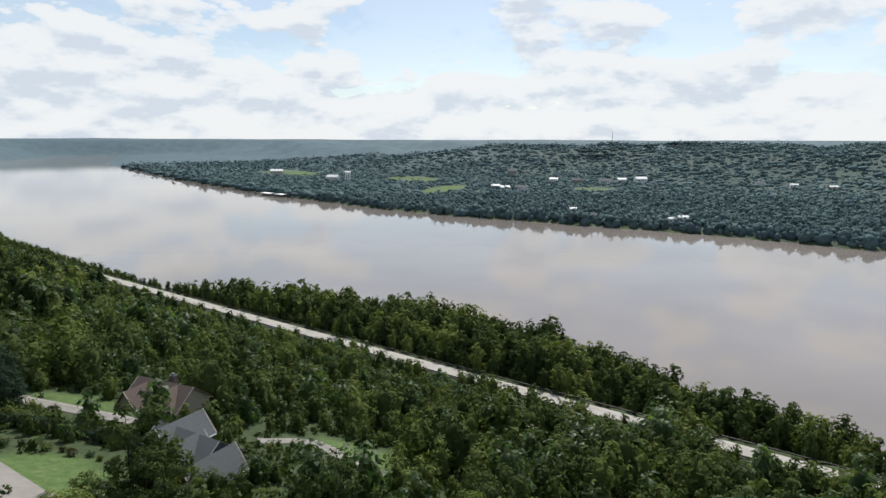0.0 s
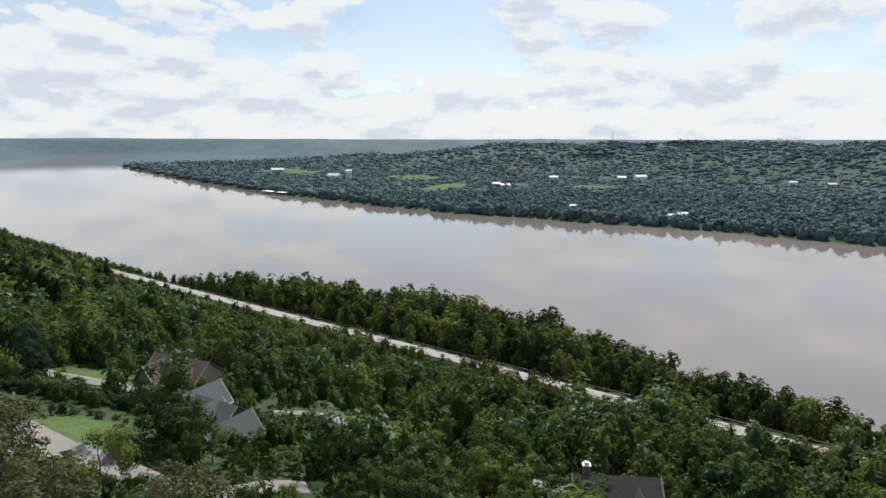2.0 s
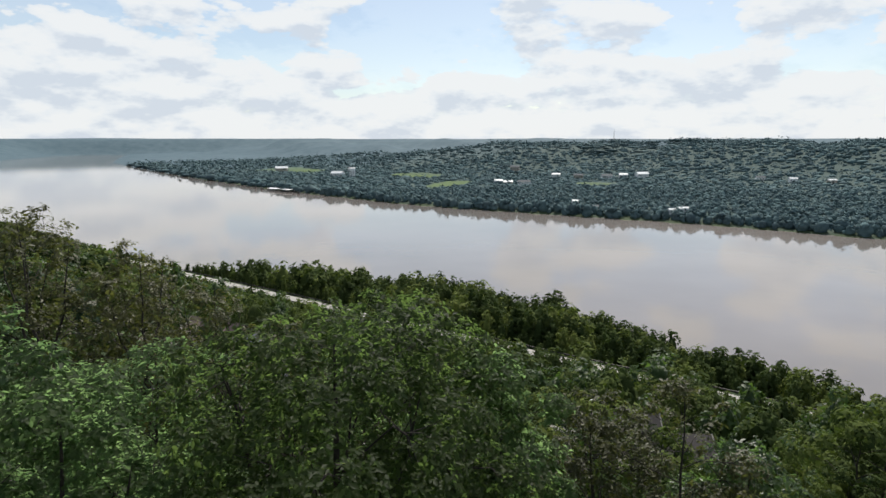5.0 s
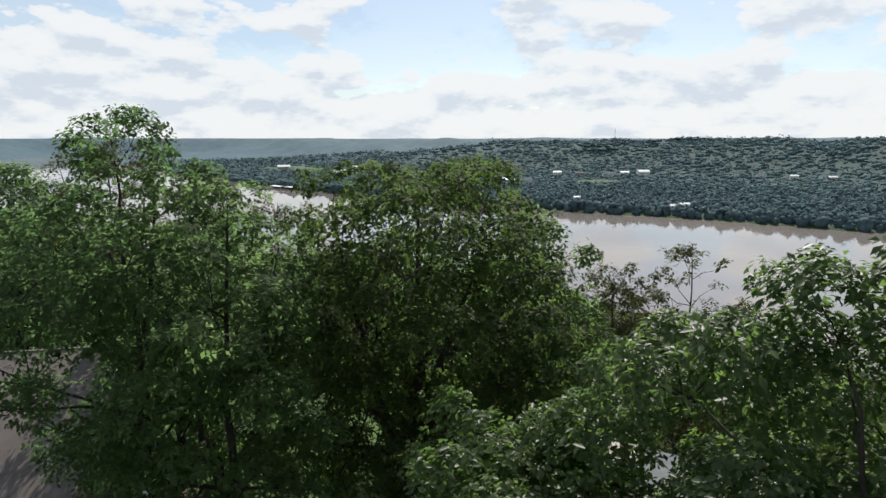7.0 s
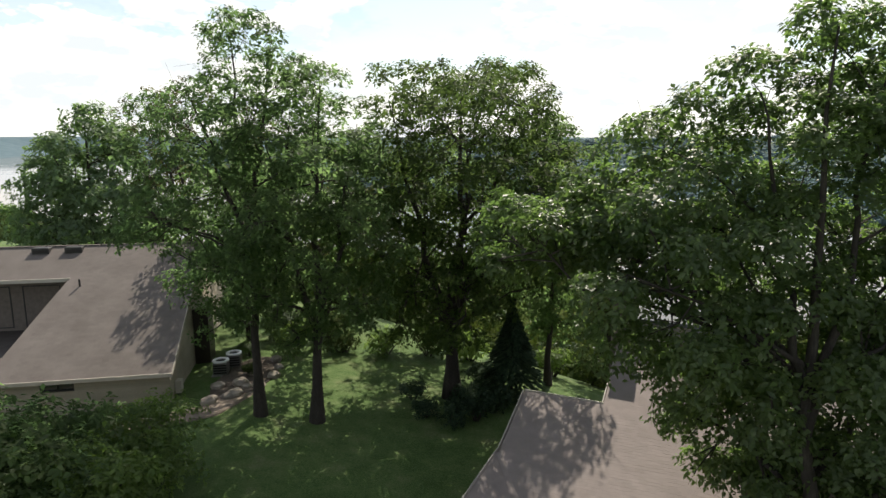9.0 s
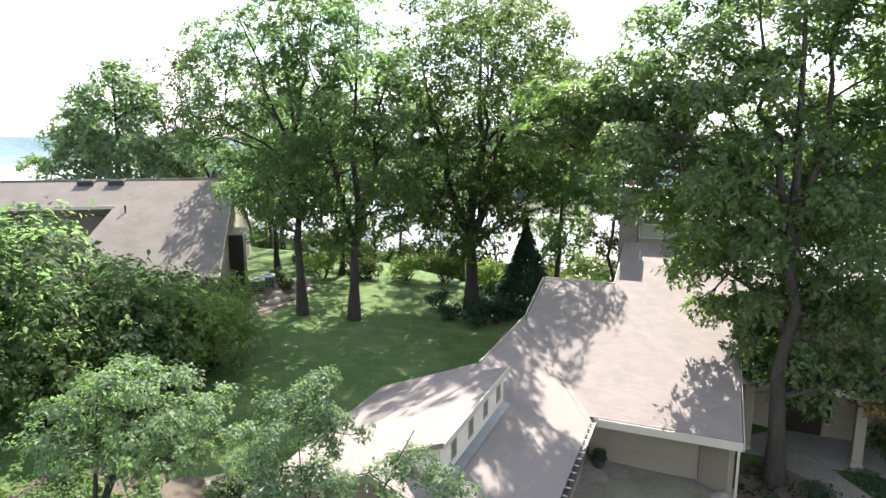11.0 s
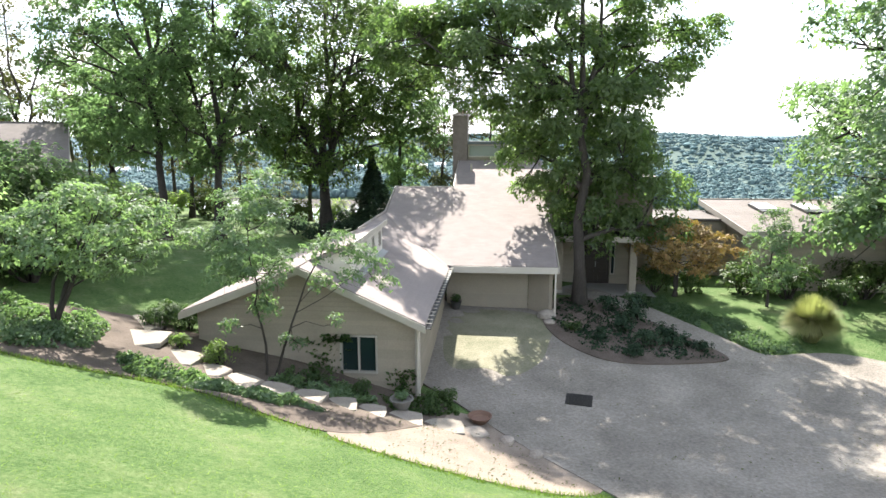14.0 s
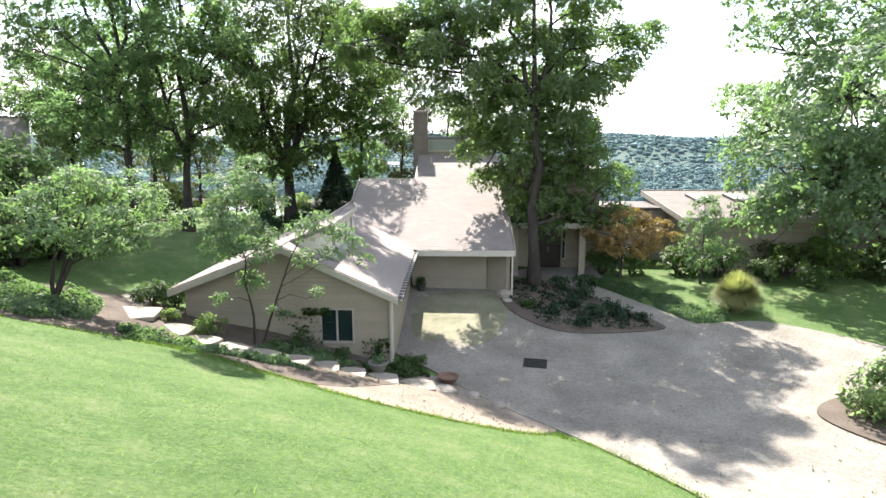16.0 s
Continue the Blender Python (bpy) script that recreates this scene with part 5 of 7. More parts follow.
# rake boards, fascias
for name, pts, push in (
        ("rake_board", [(-12.5, -1.42, wing_west(-12.5) - 0.03), (-8.62, -1.42, wing_west(-8.62) - 0.03), (-8.62, -1.42, wing_west(-8.62) - 0.25), (-12.5, -1.42, wing_west(-12.5) - 0.25)], (0, -0.035, 0)),
        ("rake_board", [(-8.62, -1.42, wing_east(-8.62) - 0.03), (-4.78, -1.42, wing_east(-4.78) - 0.03), (-4.78, -1.42, wing_east(-4.78) - 0.25), (-8.62, -1.42, wing_east(-8.62) - 0.25)], (0, -0.035, 0)),
        ("fascia", [(-4.72, 7.13, main_z(7.15) - 0.02), (-0.1, 7.13, main_z(7.15) - 0.02), (-0.1, 7.13, main_z(7.15) - 0.3), (-4.72, 7.13, main_z(7.15) - 0.3)], (0, -0.04, 0)),
        ("fascia", [(-0.08, 7.1, main_z(7.1) - 0.02), (-0.08, 19.95, main_z(19.95) - 0.02), (-0.08, 19.95, main_z(19.95) - 0.26), (-0.08, 7.1, main_z(7.1) - 0.26)], (0.03, 0, 0)),
        ("ridge_cap", [(-8.56, 15.74, main_z(15.72) + 0.05), (-5.25, 15.74, main_z(15.72) + 0.05), (-5.25, 15.74, main_z(15.72) - 0.2), (-8.56, 15.74, main_z(15.72) - 0.2)], (0, 0.05, 0)),
        ("rake_board", [(-8.6, 6.4, wing_west(-8.6) + 0.03), (-8.6, 12.3, wing_west(-8.6) + 0.06), (-8.6, 12.3, wing_west(-8.6) - 0.18), (-8.6, 6.4, wing_west(-8.6) - 0.18)], (-0.05, 0, 0)),
        ("rake_board", [(-8.6, 12.3, main_z(12.3) + 0.03), (-8.6, 15.75, main_z(15.75) + 0.03), (-8.6, 15.75, main_z(15.75) - 0.2), (-8.6, 12.3, main_z(12.3) - 0.2)], (-0.05, 0, 0)),
        ("rake_board", [(-5.28, 15.8, main_z(15.8) + 0.02), (-5.28, 19.95, main_z(19.95) + 0.02), (-5.28, 19.95, main_z(19.95) - 0.2), (-5.28, 15.8, main_z(15.8) - 0.2)], (-0.04, 0, 0))):
    part(name, slab(pts, push), M["trim"] if name != "rake_board" else M["trim_taupe"], house)

# gutter with hangers along the wing's eave
gz = wing_east(-4.8)
gut = part("gutter", slab([(-4.79, -1.4, gz - 0.02), (-4.79, 7.0, gz - 0.02), (-4.79, 7.0, gz - 0.14), (-4.79, -1.4, gz - 0.14)], (0.02, 0, 0)), M["gutter"], house, "dark gutter along the eave")
part("trough", box(-4.77, -4.62, -1.4, 7.0, gz - 0.14, gz - 0.12), M["gutter"], gut)
part("lip", box(-4.63, -4.61, -1.4, 7.0, gz - 0.12, gz - 0.01), M["gutter"], gut)
k = -1.2
while k < 7.0:
    part("hanger", box(-4.78, -4.62, k, k + 0.05, gz - 0.018, gz - 0.002), M["trim"], gut)
    k += 0.42
part("downspout", box(-5.10, -4.99, GV - 0.16, GV - 0.05, -0.25, gz - 0.15, 0.015), M["trim"], house, "cream downspout at the corner")
part("corner_board", box(-5.16, -5.07, GV - 0.035, GV + 0.05, -0.4, 2.35), M["trim_taupe"], house)
part("downspout", box(-0.24, -0.16, 7.12, 7.20, 0.0, main_z(7.15) - 0.3, 0.012), M["trim"], house, "cream downspout at the garage corner")

# clerestory with four small windows
cw = [(0.35, 0.75), (1.62, 2.02), (2.88, 3.28), (4.12, 4.52)]
cl = siding_wall(house, (-7.3, -0.35), (-7.3, 4.85), wing_east(-7.3) - 0.05, wing_west(-7.3), lambda a: wing_west(-7.3) - T + 0.02,
                 [(a + 0.35, b + 0.35, 3.86, 4.42) for a, b in cw], 0.14, M["trim_light"], (1, 0))
for a, b in cw:
    window(cl, (-7.3, a), (-7.3, b), 3.86, 4.42, (1, 0), 1, M["door"], M["trim_taupe"], 0.05)
siding_wall(house, (-8.6, -0.35), (-7.3, -0.35), 3.5, 4.7, lambda a: wing_west(-8.6 + a) - T, material=M["trim_light"])
siding_wall(house, (-7.3, 4.85), (-8.6, 4.85), 3.5, 4.7, lambda a: wing_west(-7.3 - a) - T, material=M["trim_light"])
part("flashing", slab([(-7.29, -0.4, wing_east(-7.29) + 0.03), (-7.05, -0.4, wing_east(-7.05) + 0.03), (-7.05, 4.9, wing_east(-7.05) + 0.03), (-7.29, 4.9, wing_east(-7.29) + 0.03)], (0, 0, 0.02)), M["metal"], house)
part("fascia", box(-7.13, -7.09, -0.5, 4.97, wing_west(-7.12) - 0.16, wing_west(-7.12) + 0.01), M["trim"], house)

# garage bay: recessed sectional door, splayed pier, soffit
part("wall", slab([(-5.0, 8.2, -0.3), (-4.45, 8.2, -0.3), (-4.45, 8.2, 2.7), (-5.0, 8.2, 2.7)], (0, 0.16, 0)), M["siding"], house)
part("wall", slab([(-4.45, 8.2, 2.15), (-1.3, 8.2, 2.15), (-1.3, 8.2, 2.85), (-4.45, 8.2, 2.85)], (0, 0.16, 0)), M["siding"], house)
part("wall", slab([(-1.31, 8.2, -0.3), (-0.42, 7.42, -0.3), (-0.42, 7.42, 2.45), (-1.31, 8.2, 2.45)], (0.1, 0.13, 0)), M["siding"], house)
part("wall", slab([(-0.42, 7.42, -0.3), (-0.28, 7.42, -0.3), (-0.28, 7.42, 2.45), (-0.42, 7.42, 2.45)], (0, 0.3, 0)), M["siding"], house)
part("soffit", box(-4.95, -0.2, 7.2, 8.3, 2.36, 2.40), M["trim_taupe"], house)
gdoor = part("garage_door", box(-4.45, -1.32, 8.25, 8.31, -0.1, 2.16), M["siding"], house, "plain taupe sectional garage door")
for i in range(2):
    part("panel", box(-4.43, -1.34, 8.215, 8.255, -0.06 + i * 1.112, 1.05 + i * 1.112, 0.004), M["siding"], gdoor)

# chimney and roof lantern
chim = part("chimney", box(-5.66, -4.74, 19.9, 21.0, -1, 9.36), M["brick"], house, "tall brown brick chimney")
part("chimney_cap", box(-5.72, -4.68, 19.84, 21.06, 9.36, 9.5, 0.02), M["trim_taupe"], chim)
part("flue", lathe([(0.16, 9.5), (0.16, 9.72), (0.13, 9.72), (0.13, 9.52)], 12), M["terracotta"], chim).location = (-5.2, 20.45, 0)
lant = part("lantern", box(-4.72, -0.4, 20.1, 24.0, 3.0, 6.85), M["siding"], house)
part("lantern_roof", box(-4.73, -0.2, 19.96, 24.2, 7.62, 7.82, 0.02), M["roof_grey"], lant)
window(lant, (-4.70, 20.1), (-2.6, 20.1), 6.83, 7.62, (0, -1), 1, M["glass_sky_tint"], M["trim"], 0.07)
window(lant, (-2.58, 20.1), (-0.45, 20.1), 6.83, 7.62, (0, -1), 1, M["glass_sky_tint"], M["trim"], 0.07)
part("lantern_back", box(-4.7, -0.45, 20.3, 23.9, 6.85, 7.6), M["siding"], lant)
part("roof_pipe", lathe([(0.05, 5.9), (0.05, 6.5)], 8), M["trim"], house).location = (-4.4, 18.0, 0)

# storey over the entry, porch
siding_wall(house, (-0.3, 13.5), (5.2, 13.5), 0.3, 5.9, None, [(2.1, 3.45, 0.4, 2.6), (3.5, 3.72, 0.9, 2.6), (1.82, 2.04, 0.9, 2.6)])
siding_wall(house, (5.2, 13.5), (5.2, 20.0), -0.3, 5.9)
part("wall", box(-0.3, 5.2, 19.6, 19.95, -0.6, 5.9), M["siding"], house)
part("roof", box(-0.25, 5.45, 13.2, 20.1, 5.9, 6.05, 0.02), M["roof_dark"], house)
part("porch_roof", slab([(-0.25, 11.2, 3.27), (4.35, 11.2, 3.27), (4.35, 13.55, 3.85), (-0.25, 13.55, 3.85)], (0, 0, -0.1)), M["roof_dark"], house, "dark shingled porch roof")
part("porch_fascia", box(-0.3, 4.4, 11.1, 11.19, 3.0, 3.27), M["trim"], house)
part("porch_ceiling", box(-0.3, 4.35, 11.19, 13.5, 3.0, 3.05), M["trim_taupe"], house)
part("porch_floor", box(-0.3, 5.0, 10.9, 13.5, -0.4, 0.40, 0.02), M["concrete"], house)
part("porch_step", box(0.2, 4.4, 10.5, 10.9, -0.4, 0.22, 0.02), M["concrete"], house)
for u0 in (3.72, 0.15):
    post = part("porch_post", box(u0, u0 + 0.34, 11.2, 11.54, 0.4, 3.0, 0.015), M["siding"], house)
    part("plinth", box(u0 - 0.03, u0 + 0.37, 11.17, 11.57, 0.4, 0.55, 0.01), M["trim_taupe"], post)
door = part("entry_door", box(1.82, 3.12, 13.52, 13.6, 0.4, 2.58), M["door"], house, "dark double entry door")
for u0 in (1.84, 2.49):
    for z0 in (0.5, 1.25, 1.95):
        part("door_panel", box(u0 + 0.08, u0 + 0.53, 13.50, 13.53, z0, z0 + 0.55, 0.01), M["door"], door)
part("door_handle", box(2.40, 2.44, 13.44, 13.5, 1.3, 1.6), M["metal"], door)
for u0 in (3.2, 1.52):
    window(house, (u0, 13.5), (u0 + 0.22, 13.5), 0.9, 2.6, (0, -1), 1, M["glass"], M["trim"], 0.03)

# east wing with two skylights
ez = lambda v: 3.4 + 0.106 * (v - 12.77)
ew = part("roof", slab([(9.7, 12.75, ez(12.75)), (24.0, 12.75, ez(12.75)), (24.0, 20.5, ez(20.5)), (9.7, 20.5, ez(20.5))], (0, 0, -0.16)), M["shingle_left"], house)
shingles("shingle_field", ew, (16.8, 12.75, ez(12.75) + 0.003), (1, 0, 0), (0, 1, 0.106), lambda a, b: -7.08 < a < 7.1 and 0 <= b < 7.7, M["shingle_left"], 0.5, 0.28)
part("rake_board", slab([(9.68, 12.7, ez(12.7) + 0.02), (9.68, 20.5, ez(20.5) + 0.02), (9.68, 20.5, ez(20.5) - 0.3), (9.68, 12.7, ez(12.7) - 0.3)], (-0.04, 0, 0)), M["trim_taupe"], house)
part("ridge_cap", box(9.65, 24.1, 20.5, 20.56, ez(20.5) - 0.25, ez(20.5) + 0.08), M["trim"], house)
part("fascia", box(9.65, 24.1, 12.66, 12.72, ez(12.7) - 0.28, ez(12.7) + 0.01), M["trim_taupe"], house)
siding_wall(house, (10.0, 13.1), (23.8, 13.1), -0.9, 3.3)
siding_wall(house, (10.0, 20.2), (10.0, 13.1), -0.9, 4.0, lambda a: ez(20.2 - a) - 0.15)
siding_wall(house, (5.2, 16.5), (10.0, 16.5), -0.9, 3.4)
part("roof", box(5.1, 9.9, 16.3, 20.2, 3.4, 3.55, 0.02), M["roof_dark"], house)
for u0 in (11.9, 14.3):
    z0 = ez(17.6)
    sk = part("skylight", slab([(u0, 16.6, ez(16.6) + 0.02), (u0 + 1.15, 16.6, ez(16.6) + 0.02), (u0 + 1.15, 18.7, ez(18.7) + 0.02), (u0, 18.7, ez(18.7) + 0.02)], (0, 0, 0.14)), M["gutter"], house, "dark-framed skylight")
    part("pane", slab([(u0 + 0.08, 17.2, ez(17.2) + 0.17), (u0 + 1.07, 17.2, ez(17.2) + 0.17), (u0 + 1.07, 18.62, ez(18.62) + 0.17), (u0 + 0.08, 18.62, ez(18.62) + 0.17)], (0, 0, 0.02)), M["white"], sk)


# ---- the neighbouring house with the steep brown roof ----
LM = pose(-20.1, 22.75, 0, 0, 0, 12.5)     # origin under the near eave's east end; x east along the eave, y back
left = thing("house", LM, "tan house with a steep brown shingle roof and recessed terrace", "house")
E0, RZ, RD = 4.04, 9.12, 10.2              # eave height, ridge height, depth to the ridge
ls = (RZ - E0) / RD


def lz(y):
    return E0 + ls * y


part("roof", slab([(-7.6, -0.25, lz(-0.25)), (0.2, -0.25, lz(-0.25)), (0.2, RD, RZ), (-7.6, RD, RZ), (-7.6, 7.2, lz(7.2)), (-7.0, 7.2, lz(7.2)), (-7.6, 4.7, lz(4.7))], (0, 0, -0.18)), M["shingle_left"], left)
lr = part("roof", slab([(-26, 7.2, lz(7.2)), (-7.6, 7.2, lz(7.2)), (-7.6, RD, RZ), (-26, RD, RZ)], (0, 0, -0.18)), M["shingle_left"], left)
part("roof", slab([(-7.6, -0.25, lz(-0.25)), (-7.6, 4.7, lz(4.7)), (-8.4, 1.3, lz(1.3)), (-9.3, 0.35, lz(0.35)), (-11.5, -0.25, lz(-0.25))], (0, 0, -0.18)), M["shingle_left"], left)
part("roof", slab([(-26, RD, RZ), (0.2, RD, RZ), (0.2, 2 * RD, E0), (-26, 2 * RD, E0)], (0, 0, -0.18)), M["shingle_left"], left)
shingles("shingle_field", lr, (-3.7, -0.25, lz(-0.25) + 0.003), (1, 0, 0), (0, 1, ls), lambda a, b: -3.85 < a < 3.85 and 0 <= b < 11.6 and not (a < -3.05 and 4.8 < b < 8.6), M["shingle_left"], 0.34, 0.19)
part("fascia", box(-26, 0.2, -0.3, -0.25, E0 - 0.28, E0 - 0.08), M["trim"], left)
part("ridge_cap", box(-26, 0.2, RD - 0.09, RD + 0.09, RZ - 0.03, RZ + 0.05), M["shingle_left"], left)
lw = siding_wall(left, (-26, 0.15), (0.0, 0.15), 1.6, E0 - 0.2, None, [(19.8, 21.4, 3.2, 3.6)], 0.2, M["siding_left"])
window(lw, (-6.2, 0.15), (-4.6, 0.15), 3.2, 3.6, (0, -1), 2, M["glass"], M["gutter"], 0.05)
siding_wall(left, (0.0, 0.15), (0.0, 2 * RD - 0.2), 1.2, RZ, lambda a: (lz(a + 0.15) if a < RD else RZ - ls * (a + 0.15 - RD)) - 0.17, (), 0.2, M["siding_left"])
part("wall", box(-26, -25.8, 0.2, 2 * RD - 0.2, 1.0, E0 - 0.1), M["siding_left"], left)
part("rake_board", slab([(0.2, -0.3, lz(-0.3) + 0.02), (0.2, RD, RZ + 0.02), (0.2, RD, RZ - 0.25), (0.2, -0.3, lz(-0.3) - 0.25)], (0.04, 0, 0)), M["trim_taupe"], left)
# terrace cut into the roof
# dark brick here: the recess's shade is put into the wall colour
part("terrace_wall", box(-26, -6.95, 9.3, 9.45, 3.9, lz(9.3) - 0.2), M["brick"], left)
part("terrace_floor", box(-26, -6.9, 0.3, 9.4, 3.8, 3.92), M["roof_dark"], left)
part("terrace_fascia", box(-26, -6.95, 7.08, 7.15, lz(7.2) - 0.2, lz(7.2) + 0.02), M["trim"], left)
part("wall", box(-6.95, -6.85, 7.2, 9.4, 3.9, lz(7.2) - 0.2), M["siding_left"], left)
part("terrace_cheek", slab([(-8.38, 1.35, 3.9), (-6.95, 7.2, 3.9), (-6.95, 7.2, lz(7.2) - 0.2), (-8.38, 1.35, lz(1.35) - 0.2)], (0.08, 0, 0)), M["siding_left"], left)
for x0 in (-24, -20.5, -17, -13.5, -10.6):
    window(left, (x0, 9.3), (x0 + 2.2, 9.3), 4.1, 6.8, (0, -1), 1, M["glass"], M["gutter"], 0.06)
for x0 in (-9.9, -8.0):
    rv = part("roof_vent", box(x0, x0 + 1.0, RD - 0.75, RD - 0.15, RZ - 0.38, RZ + 0.02, 0.03), M["gutter"], left, "dark box roof vent")
    part("louvre", box(x0 + 0.08, x0 + 0.92, RD - 0.78, RD - 0.74, RZ - 0.3, RZ - 0.1), M["iron"], rv)
part("vent_pipe", lathe([(0.06, 0), (0.06, 0.5)], 8), M["gutter"], left).location = (-6.2, 6.45, lz(6.45) - 0.05)
part("chimney", box(-19.2, -17.7, RD - 0.6, RD + 0.5, RZ - 1, RZ + 1.6), M["siding_left"], left)
part("meter_box", box(0.03, 0.35, 1.0, 1.5, 2.3, 3.0, 0.02), M["trim"], left)
# lean-to chimney breast on the gable
lb = part("chimney_breast", box(0.05, 0.95, 6.2, 7.9, 1.4, 5.6), M["door"], left)
part("cap", slab([(0.0, 6.1, 5.6), (1.05, 6.1, 5.6), (1.05, 8.0, 5.75), (0.0, 8.0, 5.75)], (0, 0, 0.12)), M["trim"], lb)


def condenser(x, y):
    z = ground_z(x, y) - 0.02
    ac = thing("air_conditioner", pose(x, y, z, 0, 0, 12), "grey air-conditioning condenser unit on a slab beside the house", "air conditioner", "condensers beside the house")
    part("slab", box(-0.5, 0.5, -0.5, 0.5, 0, 0.08, 0.01), M["concrete"], ac)
    part("casing", box(-0.42, 0.42, -0.42, 0.42, 0.08, 0.82, 0.04), M["metal"], ac)
    top = part("top_rim", lathe([(0.47, 0.82), (0.47, 0.90), (0.30, 0.90), (0.30, 0.83)], 24), M["white"], ac, "white fan rim")
    part("fan_grille", lathe([(0.30, 0.84), (0.05, 0.87), (0.0, 0.87)], 24), M["iron"], top)
    for k in range(4):
        part("louvre", box(-0.36, 0.36, -0.435, -0.42, 0.18 + k * 0.15, 0.26 + k * 0.15), M["iron"], ac)


condenser(-19.0, 26.9)
condenser(-18.7, 28.2)


# ---- shrubs and beds of the garden ----
big_shrub = [shrub_mesh(40 + i, 2.7, 4.8, 6800, 0.175, 40, 8) for i in range(2)]
mid_shrub = [shrub_mesh(50 + i, 1.3, 2.0, 2200, 0.14, 20, 6) for i in range(3)]
low_shrub = [shrub_mesh(60 + i, 0.6, 0.75, 900, 0.085, 12, 5) for i in range(3)]
for x, y, sc, tn, mm in ((-21.8, 9.4, 1.6, 0, "leaf_garden"), (-19.2, 12.0, 1.15, 70, "leaf_garden"), (-17.0, 13.9, 0.95, 130, "leaf_light"), (-20.0, 5.4, 1.2, 200, "leaf_garden"),
                         (-22.5, 2.5, 1.1, 300, "leaf_dark"), (-18.4, 8.8, 1.2, 20, "leaf_garden"), (-24.8, 7.0, 1.45, 110, "leaf_light"), (-18.2, 4.8, 0.85, 250, "leaf_garden"), (-16.5, 9.6, 1.0, 40, "leaf_light"), (-16.4, 12.3, 0.8, 90, "leaf_light"), (-17.2, 7.2, 0.95, 150, "leaf_dark")):
    plant_shrub("large_shrub", x, y, big_shrub[tn % 2], M[mm], "tall dense mixed green shrub at the lawn's edge", "shrub", tn, sc, "shrubs beside the lawn")
for i, (x, y, sc, mm) in enumerate(((-15.5, 30.5, 1.2, "leaf_light"), (-12.5, 31.0, 1.1, "leaf_ash"), (-9.8, 31.5, 1.2, "leaf_light"), (-7.0, 32.0, 1.1, "leaf_ash"), (-4.2, 32.0, 1.2, "leaf_light"),
                                    (-1.5, 32.5, 1.1, "leaf_ash"), (1.5, 33.0, 1.2, "leaf_light"), (4.5, 33.0, 1.3, "leaf_ash"), (-17.0, 33.5, 1.3, "leaf_dark"), (-13.8, 33.5, 1.3, "leaf_ash"))):
    plant_shrub("hedge_shrub", x, y, mid_shrub[i % 3], M[mm], "rounded shrub in a loose hedge at the back lawn's edge", "shrub", i * 50, sc, "shrubs at the back lawn's edge")
plant_shrub("boxwood", -12.7, 3.9, mid_shrub[0], M["leaf_dark"], "clipped dark boxwood at the house corner", "shrub", 10, 0.55)
plant_shrub("boxwood", -12.0, 4.6, mid_shrub[1], M["leaf_dark"], "clipped dark boxwood at the house corner", "shrub", 80, 0.6)
for i, (x, y, sc, mm) in enumerate(((-12.0, 2.4, 0.75, "leaf_light"), (-10.9, 1.4, 1.0, "leaf_light"), (-8.2, 0.6, 0.9, "leaf_dark"), (-7.0, 0.1, 0.8, "leaf_dark"), (-5.0, -0.2, 0.85, "leaf_dark"), (-4.4, 0.5, 0.8, "leaf_dark"),
                                    (4.6, 3.0, 1.1, "needle"), (5.6, 5.4, 1.5, "needle"), (5.6, 2.6, 1.0, "needle"), (6.2, 1.9, 0.8, "needle"), (3.2, 4.0, 0.8, "needle"), (5.9, 3.6, 0.9, "needle"), (3.6, 2.4, 0.8, "needle"), (4.4, 4.6, 1.2, "needle"), (2.5, 5.2, 0.8, "leaf_dark"), (5.2, 6.9, 1.1, "needle"))):
    plant_shrub("bed_plant", x, y, low_shrub[i % 3], M[mm], "low leafy plant in a garden bed", "plant", i * 40, sc, "plants in the beds")
for i, (x, y, sc, mm) in enumerate(((14.6, 6.2, 1.1, "leaf_dark"), (16.2, 4.6, 0.9, "leaf_dark"), (13.2, 7.6, 1.0, "leaf_dark"), (18.2, 5.2, 1.2, "leaf_ash"), (20.5, 4.2, 1.3, "leaf_light"), (22.5, 2.2, 1.4, "leaf_ash"), (24.5, -0.5, 1.5, "leaf_ash"),
                                    (7.0, -7.5, 0.95, "leaf_garden"), (8.6, -7.7, 1.25, "leaf_garden"), (7.6, -9.0, 0.8, "leaf_garden"), (3.2, 9.6, 0.7, "leaf_dark"), (10.8, 8.6, 0.9, "leaf_dark"), (9.3, 9.2, 0.8, "leaf_dark"), (17.2, 2.6, 0.8, "leaf_dark"), (21.5, 7.0, 1.6, "leaf_light"), (26, 4.0, 1.8, "leaf_ash"))):
    plant_shrub("garden_shrub", x, y, mid_shrub[i % 3], M[mm], "rounded green garden shrub near the drive", "shrub", i * 77, sc, "shrubs round the drive")
for i, (x, y, sc, mm) in enumerate(((-23.5, 18.4, 0.6, "leaf_light"), (-21.0, 18.0, 0.7, "leaf_grey"), (-19.6, 20.4, 0.55, "leaf_grey"), (-26.0, 17.0, 0.75, "leaf_light"), (-28.5, 16.0, 0.8, "leaf_light"), (-18.4, 30.0, 0.6, "leaf_dark"), (-17.0, 26.4, 0.5, "leaf_ash"))):
    plant_shrub("foundation_shrub", x, y, mid_shrub[i % 3], M[mm], "bushy shrub beside the neighbouring house", "shrub", i * 61, sc, "shrubs beside the neighbouring house")

